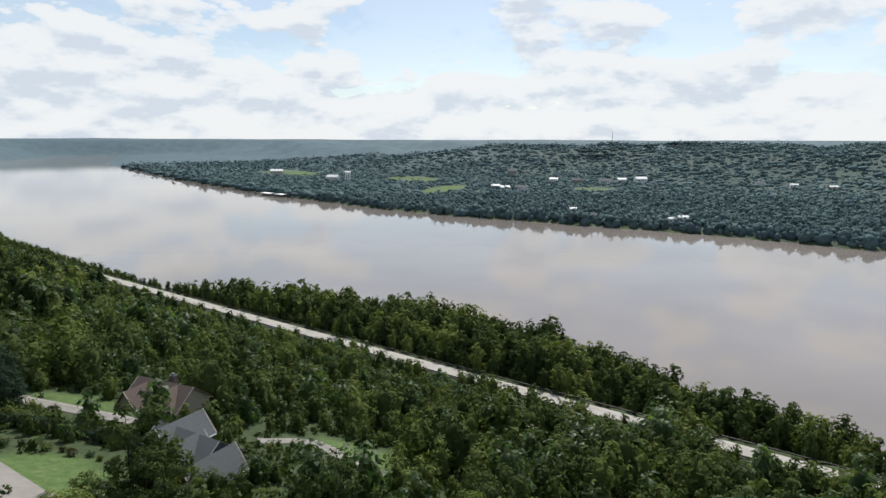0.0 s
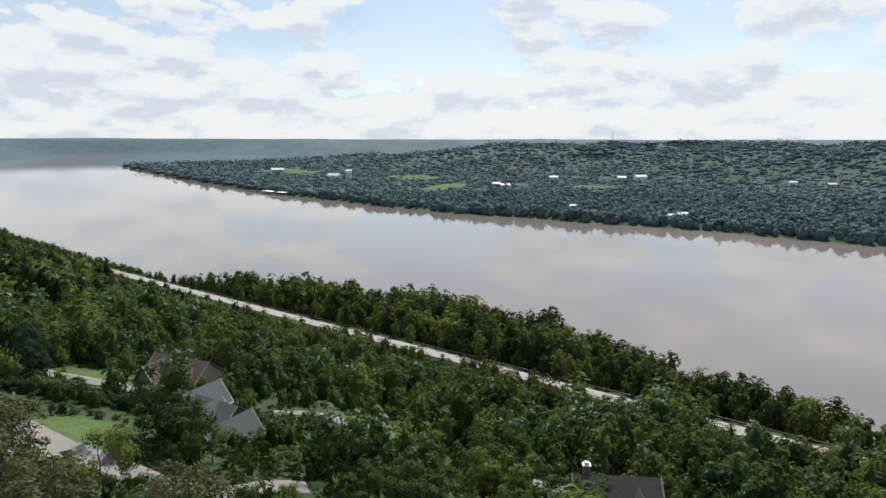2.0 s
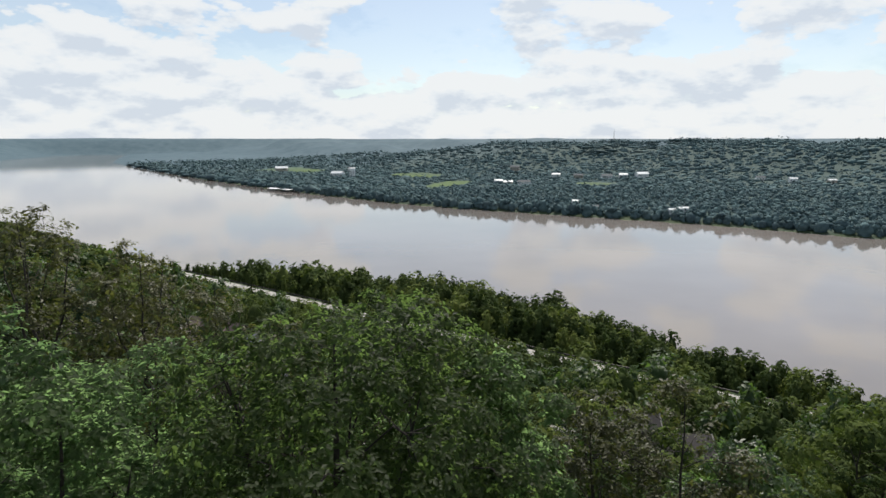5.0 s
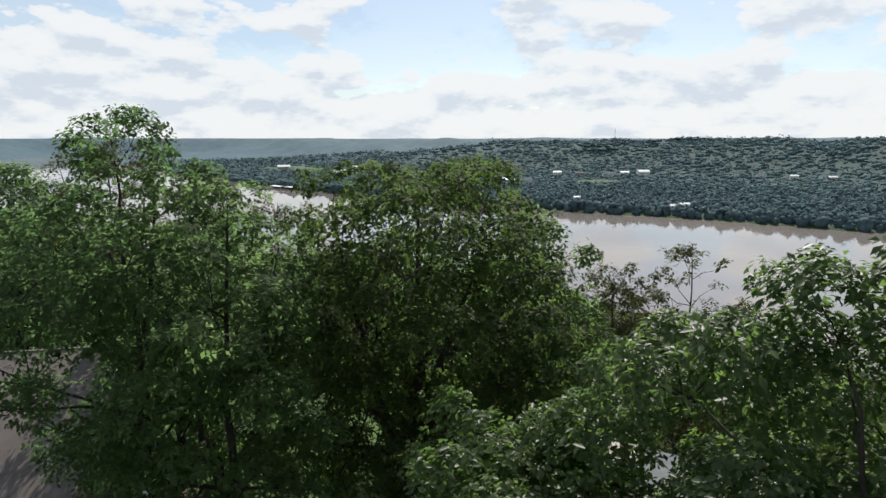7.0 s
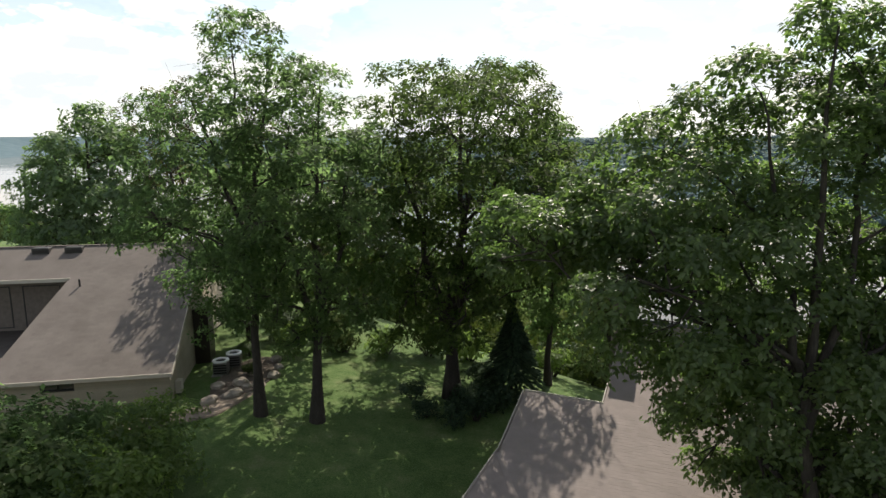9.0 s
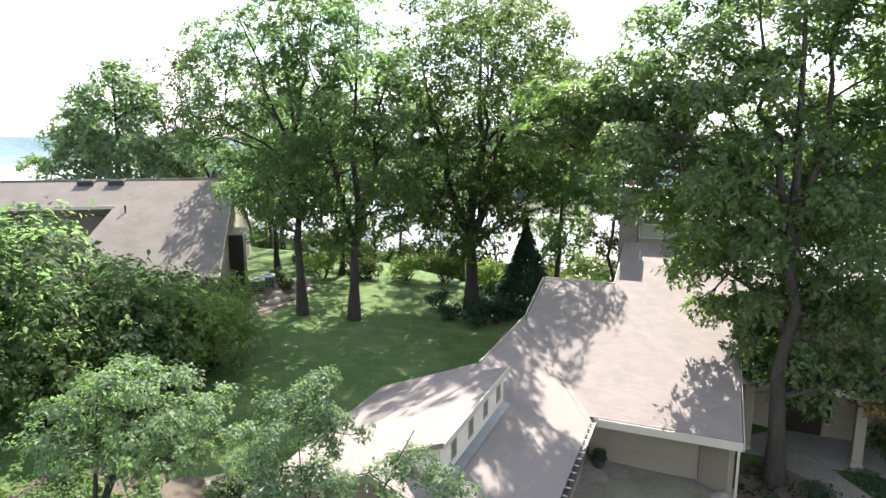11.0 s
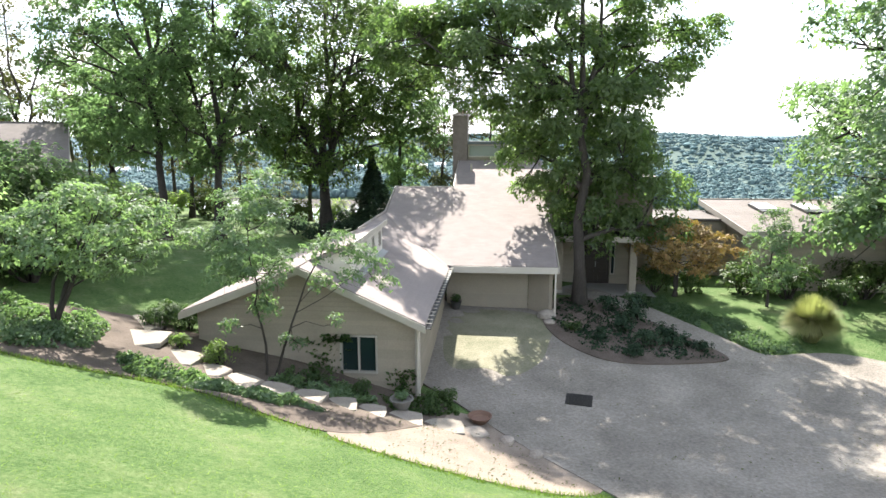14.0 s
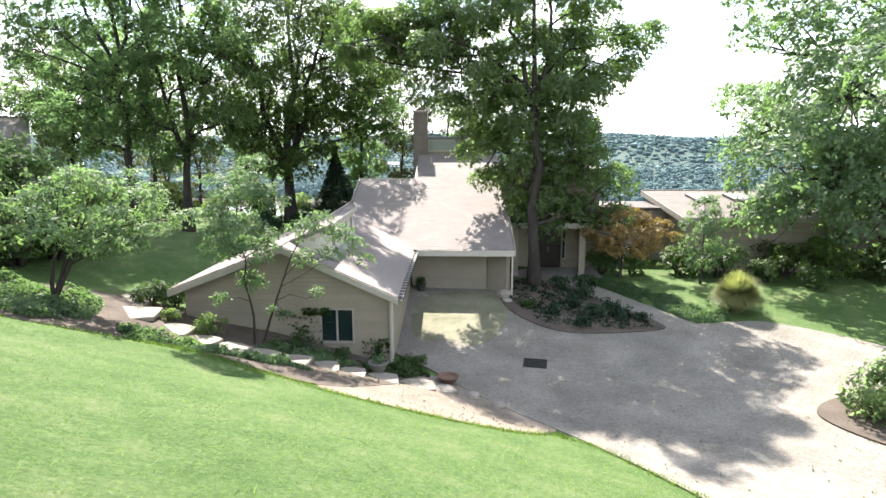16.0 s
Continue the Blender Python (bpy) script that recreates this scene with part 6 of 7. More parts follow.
for i, (x, y, sc) in enumerate(((-7.4, 24.6, 0.85), (-6.6, 22.6, 0.8), (-5.2, 22.0, 0.95), (-4.0, 22.8, 1.0), (-3.0, 24.2, 1.1), (-4.6, 24.4, 0.9), (-3.4, 26.6, 1.2))):
    plant_shrub("juniper", x, y, mid_shrub[i % 3], M["needle"], "spreading dark juniper beside the back lawn", "shrub", i * 83, sc * 0.85, "junipers beside the back lawn")

maple = thing("japanese_maple", pose(9.7, 8.1, ground_z(9.7, 8.1)), "low weeping amber and russet maple before the wall", "tree")
mt = grown_tree(23, [(1.3, 1.5), (2.3, 2.7), (3.1, 2.9), (3.6, 2.0), (3.9, 0.8)], 0.25, 0.5, 12000, 0.12, 0.09, (0, 0), 12, (), ((0.3, 0.2), (-0.4, 0.1)), most=60, flat=0.5)
mesh_ob("trunk", mt[0], M["bark"], maple)
mesh_ob("crown", mt[1], M["leaf_amber"], maple)
plant_tree("young_tree", 12.5, 5.3, grown_tree(24, [(0.8, 0.8), (2.0, 1.6), (3.4, 1.3), (4.6, 0.3)], 0.15, 0.4, 5400, 0.11, 0.06, (0, 0), 12, most=45), M["leaf_grey"], "young feathery light green tree by the east wing")


def grass_tuft(seed, r, h, n):
    """A dome of arching blades."""
    rs = np.random.RandomState(seed)
    a, th = rs.rand(n) * 6.28, 1.5 * rs.rand(n) ** 0.7
    out = np.stack([np.cos(a), np.sin(a), 0 * a], 1)
    base = out * (0.18 * r * rs.rand(n))[:, None]
    side = np.stack([-np.sin(a), np.cos(a), 0 * a], 1) * 0.014
    L = 0.82 + 0.25 * rs.rand(n)
    tip = out * (r * np.sin(th) * L)[:, None] + np.stack([0 * a, 0 * a, h * L * (0.12 + 0.88 * np.cos(th))], 1)
    mid = base * 0.5 + tip * 0.5 + np.stack([0 * a, 0 * a, 0.3 * h * np.sin(th)], 1)
    v = np.stack([base - side, base + side, mid + side * 0.8, mid - side * 0.8, tip], 1).reshape(-1, 3)
    k = np.arange(n)[:, None] * 5
    return np_mesh("blades", v, np.concatenate([k + (0, 1, 2), k + (0, 2, 3), k + (3, 2, 4)], 1).reshape(-1, 3))


blade_mat = leaf_mat("grass_blades", (0.20, 0.22, 0.10), (0.33, 0.30, 0.17), 0.5, 0.15)
for x, y, sc in ((11.0, 1.5, 1.2),):
    gt = thing("ornamental_grass", pose(x, y, ground_z(x, y)) @ Matrix.Scale(sc, 4), "dense fountain of ornamental grass with tan tips", "grass")
    mesh_ob("blades", grass_tuft(7, 1.05, 1.6, 5200), blade_mat, gt)


def inside_poly(x, y, poly):
    n, c = len(poly), np.zeros(len(x), bool)
    for i in range(n):
        (x1, y1), (x2, y2) = poly[i], poly[(i + 1) % n]
        hit = ((y1 > y) != (y2 > y)) & (x < (x2 - x1) * (y - y1) / (y2 - y1 + 1e-12) + x1)
        c ^= hit
    return c


def ground_cover(name, poly, n, size, tall, material, label, seed):
    rs = np.random.RandomState(seed)
    lo, hi = np.min(poly, 0), np.max(poly, 0)
    p = lo + rs.rand(n * 3, 2) * (hi - lo)
    edge = waves(p[:, 0], p[:, 1], 2.2, seed) > -0.75
    p = p[inside_poly(p[:, 0], p[:, 1], poly) & edge][:n]
    lump = 0.6 + 0.4 * waves(p[:, 0], p[:, 1], 1.1, seed + 1)
    z = height(p[:, 0], p[:, 1]) + tall * lump * rs.rand(len(p))
    v, f = leaves(rs, np.column_stack([p, z]), np.full(len(p), 0.05), len(p) * 2, size)
    return tagged(mesh_ob(name, np_mesh(name, v, f), material), label, "ground cover", kind="stuff")


ground_cover("ground_cover", [(-17.0, 0.9), (-16.6, 3.2), (-14.6, 3.9), (-13.9, 2.8), (-14.0, 0.7), (-15.4, -0.2)], 5200, 0.10, 0.42, M["leaf_grey"], "grey-green ground cover under a small tree", 1)
ground_cover("ground_cover", [(-13.4, 0.9), (-13.0, -0.5), (-11.0, -1.6), (-9.0, -2.5), (-8.2, -2.1), (-9.0, -1.2), (-11.4, 0.2)], 5200, 0.10, 0.32, M["leaf_grey"], "grey-green ground cover along the stone steps", 2)
ground_cover("ground_cover", [(-9.6, 0.3), (-8.0, -0.5), (-6.6, -0.6), (-6.8, 0.4), (-8.8, 1.2)], 1500, 0.10, 0.35, M["leaf_grey"], "pale flowering ground cover below the gable", 3)
ground_cover("ground_cover", [(6.95, 8.6), (7.5, 5.5), (8.05, 2.4), (8.25, 0.95), (10.1, 0.75), (10.2, 2.2), (9.2, 4.8), (8.2, 8.6)], 6500, 0.09, 0.26, M["leaf_grey"], "light green ground cover beside the front walk", 4)
ground_cover("ground_cover", [(2.2, 6.8), (2.2, 3.2), (4.8, 1.5), (6.6, 1.1), (6.1, 4.8), (5.3, 8.4), (4.0, 9.0)], 4600, 0.11, 0.24, M["needle"], "sparse dark ground cover under the oak", 5)
ground_cover("ground_cover", [(-6.4, 0.6), (-6.2, -0.7), (-4.2, -0.6), (-4.4, 0.9)], 1200, 0.10, 0.25, M["leaf_dark"], "dark ivy at the house corner", 6)

# ivy on the gable wall round the window
rs = np.random.RandomState(8)
n = 900
ang = rs.rand(n)
iu = np.where(ang < 0.55, -8.0 + 0.35 * rs.normal(size=n), -5.55 + 0.22 * rs.normal(size=n))
iz = np.where(ang < 0.55, 0.25 + 1.6 * rs.rand(n) ** 1.6, 0.0 + 0.9 * rs.rand(n))
arch = rs.rand(n) < 0.22
iu, iz = np.where(arch, -8.1 + 1.0 * rs.rand(n), iu), np.where(arch, 1.75 + 0.25 * rs.rand(n), iz)
iw = np.array([HM @ Vector((a, -1.06, b)) for a, b in zip(iu, iz)])
v, f = leaves(rs, iw, np.full(n, 0.04), n, 0.12)
tagged(mesh_ob("ivy", np_mesh("ivy", v, f), M["leaf_dark"]), "dark ivy climbing the gable wall round the window", "ivy", kind="stuff")

# lawn blades where the camera comes low
rs = np.random.RandomState(9)
n = 50000
p = np.stack([-22 + 21 * rs.rand(n), -13 + 17 * rs.rand(n)], 1)
lawn_edge = np.interp(p[:, 0], [-24, -17.6, -16.9, -15.6, -14.2, -12.6, -11.0, -9.6, -7.5, -5.4, -3.6, -2.3, -1.4], [3.0, 2.5, 0.4, -0.8, -1.6, -1.75, -2.35, -3.1, -4.3, -5.25, -5.5, -5.2, -7.2])
keep = (p[:, 1] < lawn_edge + 0.1 * rs.normal(size=n)) & (p[:, 0] < -1.6)
p = p[keep]
z = height(p[:, 0], p[:, 1])
a = rs.rand(len(p)) * 6.28
d = np.stack([np.cos(a), np.sin(a), 0 * a], 1) * 0.012
b0 = np.column_stack([p, z - 0.005])
tip = b0 + np.stack([0.05 * rs.normal(size=len(p)), 0.05 * rs.normal(size=len(p)), 0.010 + 0.016 * rs.rand(len(p)) ** 2], 1)
v = np.stack([b0 - d, b0 + d, tip], 1).reshape(-1, 3)
lawn_leaf = leaf_mat("lawn_blades", (0.105, 0.165, 0.040), (0.150, 0.205, 0.062), 0.4, 0.25, 0.0, scale=0.8, rough=0.9, spec=0.0)
tagged(mesh_ob("lawn_grass", np_mesh("lawn_grass", v, np.arange(len(v)).reshape(-1, 3)), lawn_leaf), "short bright green lawn grass", "grass", kind="stuff")

# leaf litter on the drive
rs = np.random.RandomState(29)
q = np.stack([-3.0 + 14.0 * rs.rand(2600), -14.0 + 22.0 * rs.rand(2600)], 1)
q = q[waves(q[:, 0], q[:, 1], 2.5, 51) > 0.15 - 0.5 * rs.rand(len(q))]
q = q[inside_poly(q[:, 0], q[:, 1], [(-4.6, 7.0), (-3.2, -1.5), (-1.3, -7.0), (-1.6, -14.0), (11.0, -14.0), (11.6, -3.0), (8.2, 2.0), (7.6, 1.4), (4.6, 1.4), (2.0, 2.6), (1.4, 5.0), (1.6, 7.0)])]
more = np.stack([-12.0 + 10.0 * rs.rand(1800), -5.6 + 5.0 * rs.rand(1800)], 1)
more = more[inside_poly(more[:, 0], more[:, 1], [(-11.0, -0.9), (-9.0, -2.1), (-7.2, -3.7), (-5.0, -5.1), (-2.6, -5.0), (-3.4, -2.0), (-4.5, -1.2), (-6.0, -1.3), (-8.0, -1.2), (-9.8, -0.5)])]
q = np.vstack([q, more])
v, f = leaves(rs, np.column_stack([q, height(q[:, 0], q[:, 1]) + 0.075]), np.full(len(q), 0.004), len(q), 0.06, 0.2, 0, 3.0)
tagged(mesh_ob("leaf_litter", np_mesh("leaf_litter", v, f), M["leaf_brown"]), "scattered dry leaves lying on the driveway and bare soil", "leaves", kind="stuff")

# longer grass along the beds and the drive
rs = np.random.RandomState(19)
V = []
for line in ([(-17.2, 1.8), (-16.9, 0.5), (-15.6, -0.7), (-14.2, -1.6), (-12.6, -1.75), (-11.0, -2.35), (-9.6, -3.1), (-8.4, -3.6), (-7.5, -4.25), (-5.4, -5.2), (-3.6, -5.5), (-2.4, -5.2), (-1.75, -6.2), (-1.5, -7.0), (-1.5, -9.0), (-1.9, -12.0), (-2.5, -16.0)],):
    for (x1, y1), (x2, y2) in zip(line, line[1:]):
        k = int(170 * math.hypot(x2 - x1, y2 - y1))
        q = rs.rand(k)
        ex, ey = x1 + (x2 - x1) * q + 0.10 * rs.normal(size=k), y1 + (y2 - y1) * q + 0.10 * rs.normal(size=k)
        ez_ = height(ex, ey)
        az = rs.rand(k) * 6.28
        side = np.stack([np.cos(az), np.sin(az), 0 * az], 1) * 0.012
        root = np.column_stack([ex, ey, ez_])
        tip = root + np.stack([0.05 * rs.normal(size=k), 0.05 * rs.normal(size=k), 0.07 + 0.07 * rs.rand(k)], 1)
        V.append(np.stack([root - side, root + side, tip], 1).reshape(-1, 3))
V = np.vstack(V)
tagged(mesh_ob("edge_grass", np_mesh("edge_grass", V, np.arange(len(V)).reshape(-1, 3)), lawn_leaf), "longer ragged grass along the lawn's edge", "grass", kind="stuff")

# ---- stones, pots and fittings ----
def flagstone(x, y, z, sx, sy, turn, seed):
    rs2 = random.Random(seed)
    k = 9
    pts = []
    for i in range(k):
        a = 2 * math.pi * i / k
        q = 1 / max(abs(math.cos(a)), abs(math.sin(a))) ** 0.75
        pts.append((math.cos(a) * sx * q * rs2.uniform(0.88, 1.06), math.sin(a) * sy * q * rs2.uniform(0.88, 1.06), 0.0))
    bm = slab(pts, (0, 0, -0.14))
    bmesh.ops.bevel(bm, geom=[e for e in bm.edges if abs(e.verts[0].co.z) < 0.01 and abs(e.verts[1].co.z) < 0.01], offset=0.025, segments=1, affect="EDGES")
    ob = part("flagstone", bm, M["stone"])
    ob.matrix_world = pose(x, y, z, rs2.uniform(-2, 2), rs2.uniform(2, 6), turn)
    return tagged(ob, "irregular pale flagstone step set into the slope", "stone", "flagstones of the garden steps")


for i, (x, y, sx, sy, tn) in enumerate(((-13.3, 4.1, 0.62, 0.85, -25), (-13.2, 2.45, 0.88, 0.58, -10), (-11.95, 1.45, 0.62, 0.45, -25), (-11.1, 0.75, 0.5, 0.35, -35), (-10.3, 0.15, 0.5, 0.38, -40), (-9.5, -0.35, 0.5, 0.36, -30),
                                        (-8.6, -0.75, 0.48, 0.4, -20), (-7.75, -0.95, 0.42, 0.4, -10), (-6.95, -1.1, 0.4, 0.45, -15), (-6.05, -1.2, 0.52, 0.42, -18), (-5.0, -1.5, 0.55, 0.42, -20), (-4.2, -1.75, 0.35, 0.3, 5))):
    flagstone(x, y, ground_z(x, y) + 0.065, sx * 1.12, sy * 1.15, tn, 30 + i)
for i, (x, y, sc) in enumerate(((2.2, 6.9, 0.42), (2.55, 7.35, 0.3), (2.0, 6.2, 0.25), (-3.4, -2.2, 0.22), (-2.9, -3.0, 0.2), (-18.0, 22.5, 0.4), (-17.2, 23.2, 0.35), (-16.6, 24.5, 0.3))):
    bm = bmesh.new()
    bmesh.ops.create_icosphere(bm, subdivisions=2, radius=sc)
    for vt in bm.verts:
        vt.co *= 1 + 0.22 * noise.noise(vt.co * 2.2 / sc + Vector((i * 7.1, 0, 0)))
        vt.co.z *= 0.7
    ob = part("boulder", bm, M["stone"])
    ob.location = (x, y, ground_z(x, y) + sc * 0.25)
    tagged(ob, "weathered garden boulder at the edge of a bed", "stone", "garden boulders")

rockery = tagged(patch("rock_bed", [(-19.0, 24.6), (-17.6, 22.6), (-15.9, 24.0), (-15.4, 27.0), (-16.6, 29.6), (-18.4, 29.4)], M["soil"], 0.06, 0.6, 0.15), "brown rock-edged bed beside the neighbouring house", "flower bed", kind="structure")
for i, (x, y, sc) in enumerate(((-17.9, 22.9, 0.34), (-16.9, 23.5, 0.42), (-16.0, 24.6, 0.36), (-15.6, 26.0, 0.40), (-15.7, 27.4, 0.30), (-16.3, 28.8, 0.38), (-17.2, 25.0, 0.45), (-17.0, 26.6, 0.36), (-18.3, 24.6, 0.40))):
    bm = bmesh.new()
    bmesh.ops.create_icosphere(bm, subdivisions=2, radius=sc)
    for vt in bm.verts:
        vt.co *= 1 + 0.28 * noise.noise(vt.co * 2.0 / sc + Vector((i * 5.3, 2, 0)))
        vt.co.z *= 0.65
    ob = part("boulder", bm, M["stone"])
    ob.location = (x, y, ground_z(x, y) + sc * 0.28)
    tagged(ob, "pale boulder edging the rock bed", "stone", "boulders of the rock bed")

pot = thing("planter", pose(-5.95, -0.55, ground_z(-5.95, -0.55) + 0.03) @ Matrix.Scale(0.8, 4), "grey stoneware planter with a clipped green plant", "planter")
part("urn", lathe([(0.20, 0), (0.24, 0.04), (0.20, 0.10), (0.30, 0.30), (0.36, 0.46), (0.43, 0.50), (0.43, 0.55), (0.36, 0.55), (0.33, 0.48)], 22), M["pot"], pot)
pv, pf = leaves(np.random.RandomState(4), [(0, 0, 0.62), (0.12, 0.05, 0.7), (-0.1, 0.08, 0.68), (0, -0.12, 0.66)], [0.2, 0.16, 0.16, 0.16], 500, 0.08)
mesh_ob("plant", np_mesh("plant", pv, pf), M["leaf_grey"], pot)
bowl = thing("bowl", pose(-3.75, -1.0, ground_z(-3.75, -1.0) + 0.05), "shallow terracotta bowl on the drive's edge", "bowl")
part("basin", lathe([(0.18, 0), (0.30, 0.14), (0.36, 0.22), (0.33, 0.22), (0.26, 0.13)], 22), M["terracotta"], bowl)
gp_ = UV(-4.55, 7.75)
pot2 = thing("planter", pose(gp_.x, gp_.y, ground_z(gp_.x, gp_.y) + 0.05), "small dark planter beside the garage door", "planter")
part("urn", lathe([(0.16, 0), (0.24, 0.30), (0.27, 0.36), (0.22, 0.36)], 18), M["gutter"], pot2)
pv, pf = leaves(np.random.RandomState(5), [(0, 0, 0.5)], [0.25], 260, 0.09)
mesh_ob("plant", np_mesh("plant", pv, pf), M["leaf_dark"], pot2)

drain = thing("drain_grate", pose(-0.05, -0.1, ground_z(-0.05, -0.1) + 0.075, 4, 0, -32), "rusty square cast-iron drain grate in the driveway", "drain")
part("rim", box(-0.42, 0.42, -0.42, 0.42, -0.09, 0.006), M["iron"], drain)
for k in range(9):
    part("bar", box(-0.36 + k * 0.085, -0.32 + k * 0.085, -0.37, 0.37, 0.012, 0.035), M["iron"], drain)


# ---- houses on the slope ----
def hill_house(x, y, turn, w, d, h, rh, roof, wall, label, wings=(), chimney=None, z=None, drop=3.0, cap=None):
    """A gabled house; wings are (x, y, w, d, extra height) cross gables facing the front."""
    z = ground_z(x, y) if z is None else z
    hs = thing("hillside_house", pose(x, y, z, 0, 0, turn), label, "house")

    def block(cx, cy, bw, bd, bh, brh, along):
        part("wall", box(cx - bw / 2, cx + bw / 2, cy - bd / 2, cy + bd / 2, -drop, bh), wall, hs)
        o = 0.5
        if along == "x":
            gab = [[(cx + s * bw / 2, cy - bd / 2, bh), (cx + s * bw / 2, cy + bd / 2, bh), (cx + s * bw / 2, cy, bh + brh)] for s in (-1, 1)]
            sl = [[(cx - bw / 2 - o, cy + s * (bd / 2 + o), bh - brh * o / (bd / 2)), (cx + bw / 2 + o, cy + s * (bd / 2 + o), bh - brh * o / (bd / 2)), (cx + bw / 2 + o, cy, bh + brh), (cx - bw / 2 - o, cy, bh + brh)] for s in (-1, 1)]
            push = (0.12, 0, 0)
        else:
            gab = [[(cx - bw / 2, cy + s * bd / 2, bh), (cx + bw / 2, cy + s * bd / 2, bh), (cx, cy + s * bd / 2, bh + brh)] for s in (-1, 1)]
            sl = [[(cx + s * (bw / 2 + o), cy - bd / 2 - o, bh - brh * o / (bw / 2)), (cx + s * (bw / 2 + o), cy + bd / 2 + o, bh - brh * o / (bw / 2)), (cx, cy + bd / 2 + o, bh + brh), (cx, cy - bd / 2 - o, bh + brh)] for s in (-1, 1)]
            push = (0, 0.12, 0)
        for i, g in enumerate(gab):
            part("gable", slab(g, Vector(push) * (1 if i == 0 else -1)), wall, hs)
        for q in sl:
            rf = part("roof", slab([Vector(p) + Vector((0, 0, 0.03)) for p in q], (0, 0, 0.2)), roof, hs)
            e0, e1 = Vector(q[0]), Vector(q[1])
            part("eave_trim", slab([e0 + Vector((0, 0, 0.0)), e1 + Vector((0, 0, 0.0)), e1 + Vector((0, 0, 0.25)), e0 + Vector((0, 0, 0.25))], (Vector(q[0]) - Vector(q[3])).normalized() * 0.08), M["white"], rf)
            for a_, b_ in ((q[0], q[3]), (q[1], q[2])):
                a_, b_ = Vector(a_) + Vector((0, 0, 0.2)), Vector(b_) + Vector((0, 0, 0.2))
                sd = Vector(push).normalized() * 0.12
                part("rake_trim", slab([a_ - sd, b_ - sd, b_ + sd, a_ + sd], (0, 0, 0.09)), M["trim_taupe"], rf)

    block(0, 0, w, d, h, rh, "x")
    for wx, wy, ww, wd, dh in wings:
        block(wx, wy, ww, wd, h + dh, rh * 0.85, "y")
    nwin = max(2, int(w / 3))
    for i in range(nwin):
        u0 = -w / 2 + (i + 0.5) * w / nwin - 0.6
        for s in (-1, 1):
            window(hs, (u0, s * d / 2 + s * 0.02), (u0 + 1.2, s * d / 2 + s * 0.02), h - 2.2, h - 0.9, (0, s), 2, M["glass"], M["white"], 0.09)
    if chimney:
        cx, cy, ch = chimney
        c = part("chimney", box(cx - 0.6, cx + 0.6, cy - 0.5, cy + 0.5, h - 1, h + ch), M["brick"], hs)
        part("cap", box(cx - 0.7, cx + 0.7, cy - 0.6, cy + 0.6, h + ch, h + ch + 0.14), cap or M["white"], c)
        part("flue", box(cx - 0.35, cx + 0.35, cy - 0.3, cy + 0.3, h + ch + 0.14, h + ch + 0.55), cap or M["white"], c)
    return hs


hill_house(-43.0, 121.5, -28, 14.5, 10.0, 3.2, 3.9, M["roof_grey"], M["siding_grey"], "grey-roofed gabled house among trees on the slope", [(2.6, -3.4, 5.6, 8.0, 0.9), (-3.6, 1.2, 5.6, 8.6, 1.3), (8.2, -2.6, 5.2, 9.5, -0.6)], None, -22.6)
hill_house(-60.0, 148.5, -22, 15, 9.0, 3.0, 3.6, M["roof_brown"], M["siding_left"], "brown-roofed gabled house with a chimney among trees", [(-4.5, -3.4, 5.0, 6.0, 0.0), (3.8, -3.2, 5.5, 6.0, 0.5)], (0.6, 1.6, 4.6), -24.6, cap=M["metal"])
hill_house(-122.0, 186.5, -30, 15, 9.0, 3.4, 2.8, M["roof_grey"], M["siding_grey"], "slate-grey gabled house beside a dark tree", [], None, -27.5)
hill_house(27.5, 109.5, -3, 13, 11.0, 5.0, 4.4, M["roof_dark"], M["siding_grey"], "dark-roofed two-storey house with a white-capped chimney", [(3.2, -3.8, 4.6, 5.0, -0.2)], (-4.6, 0.8, 5.8), -32.0, 5.0)
hill_house(38.6, 107.5, -3, 8, 10, 3.6, 3.4, M["roof_dark"], M["siding_grey"], "dark-roofed garage wing of a hillside house", [], None, -32.5, 5.0)

plant_tree("small_tree", -42.8, 93.4, grown_tree(61, [(0.8, 0.9), (2.2, 1.9), (4.0, 1.9), (5.6, 0.7)], 0.15, 0.55, 3600, 0.22, 0.08, (0.2, 0), 12, most=40), M["leaf_young"], "small yellow-green tree beside the pale lane")
for x, y, k in ((-87.0, 138.0, 1.5), (-82.5, 132.5, 1.15), (-55.5, 133.5, 1.0), (-96.0, 150.0, 1.3)):
    plant_tree("evergreen", x, y, grown_tree(62, [(0.5, 1.8), (2.0, 2.7), (4.5, 2.5), (6.5, 1.5), (7.6, 0.4)], 0.1, 0.7, 4200, 0.30, 0.14, (0, 0), 12, most=60), M["needle"], "dark rounded evergreen beside a hillside driveway", turn=x * 7, scale=k, group="evergreens on the slope")

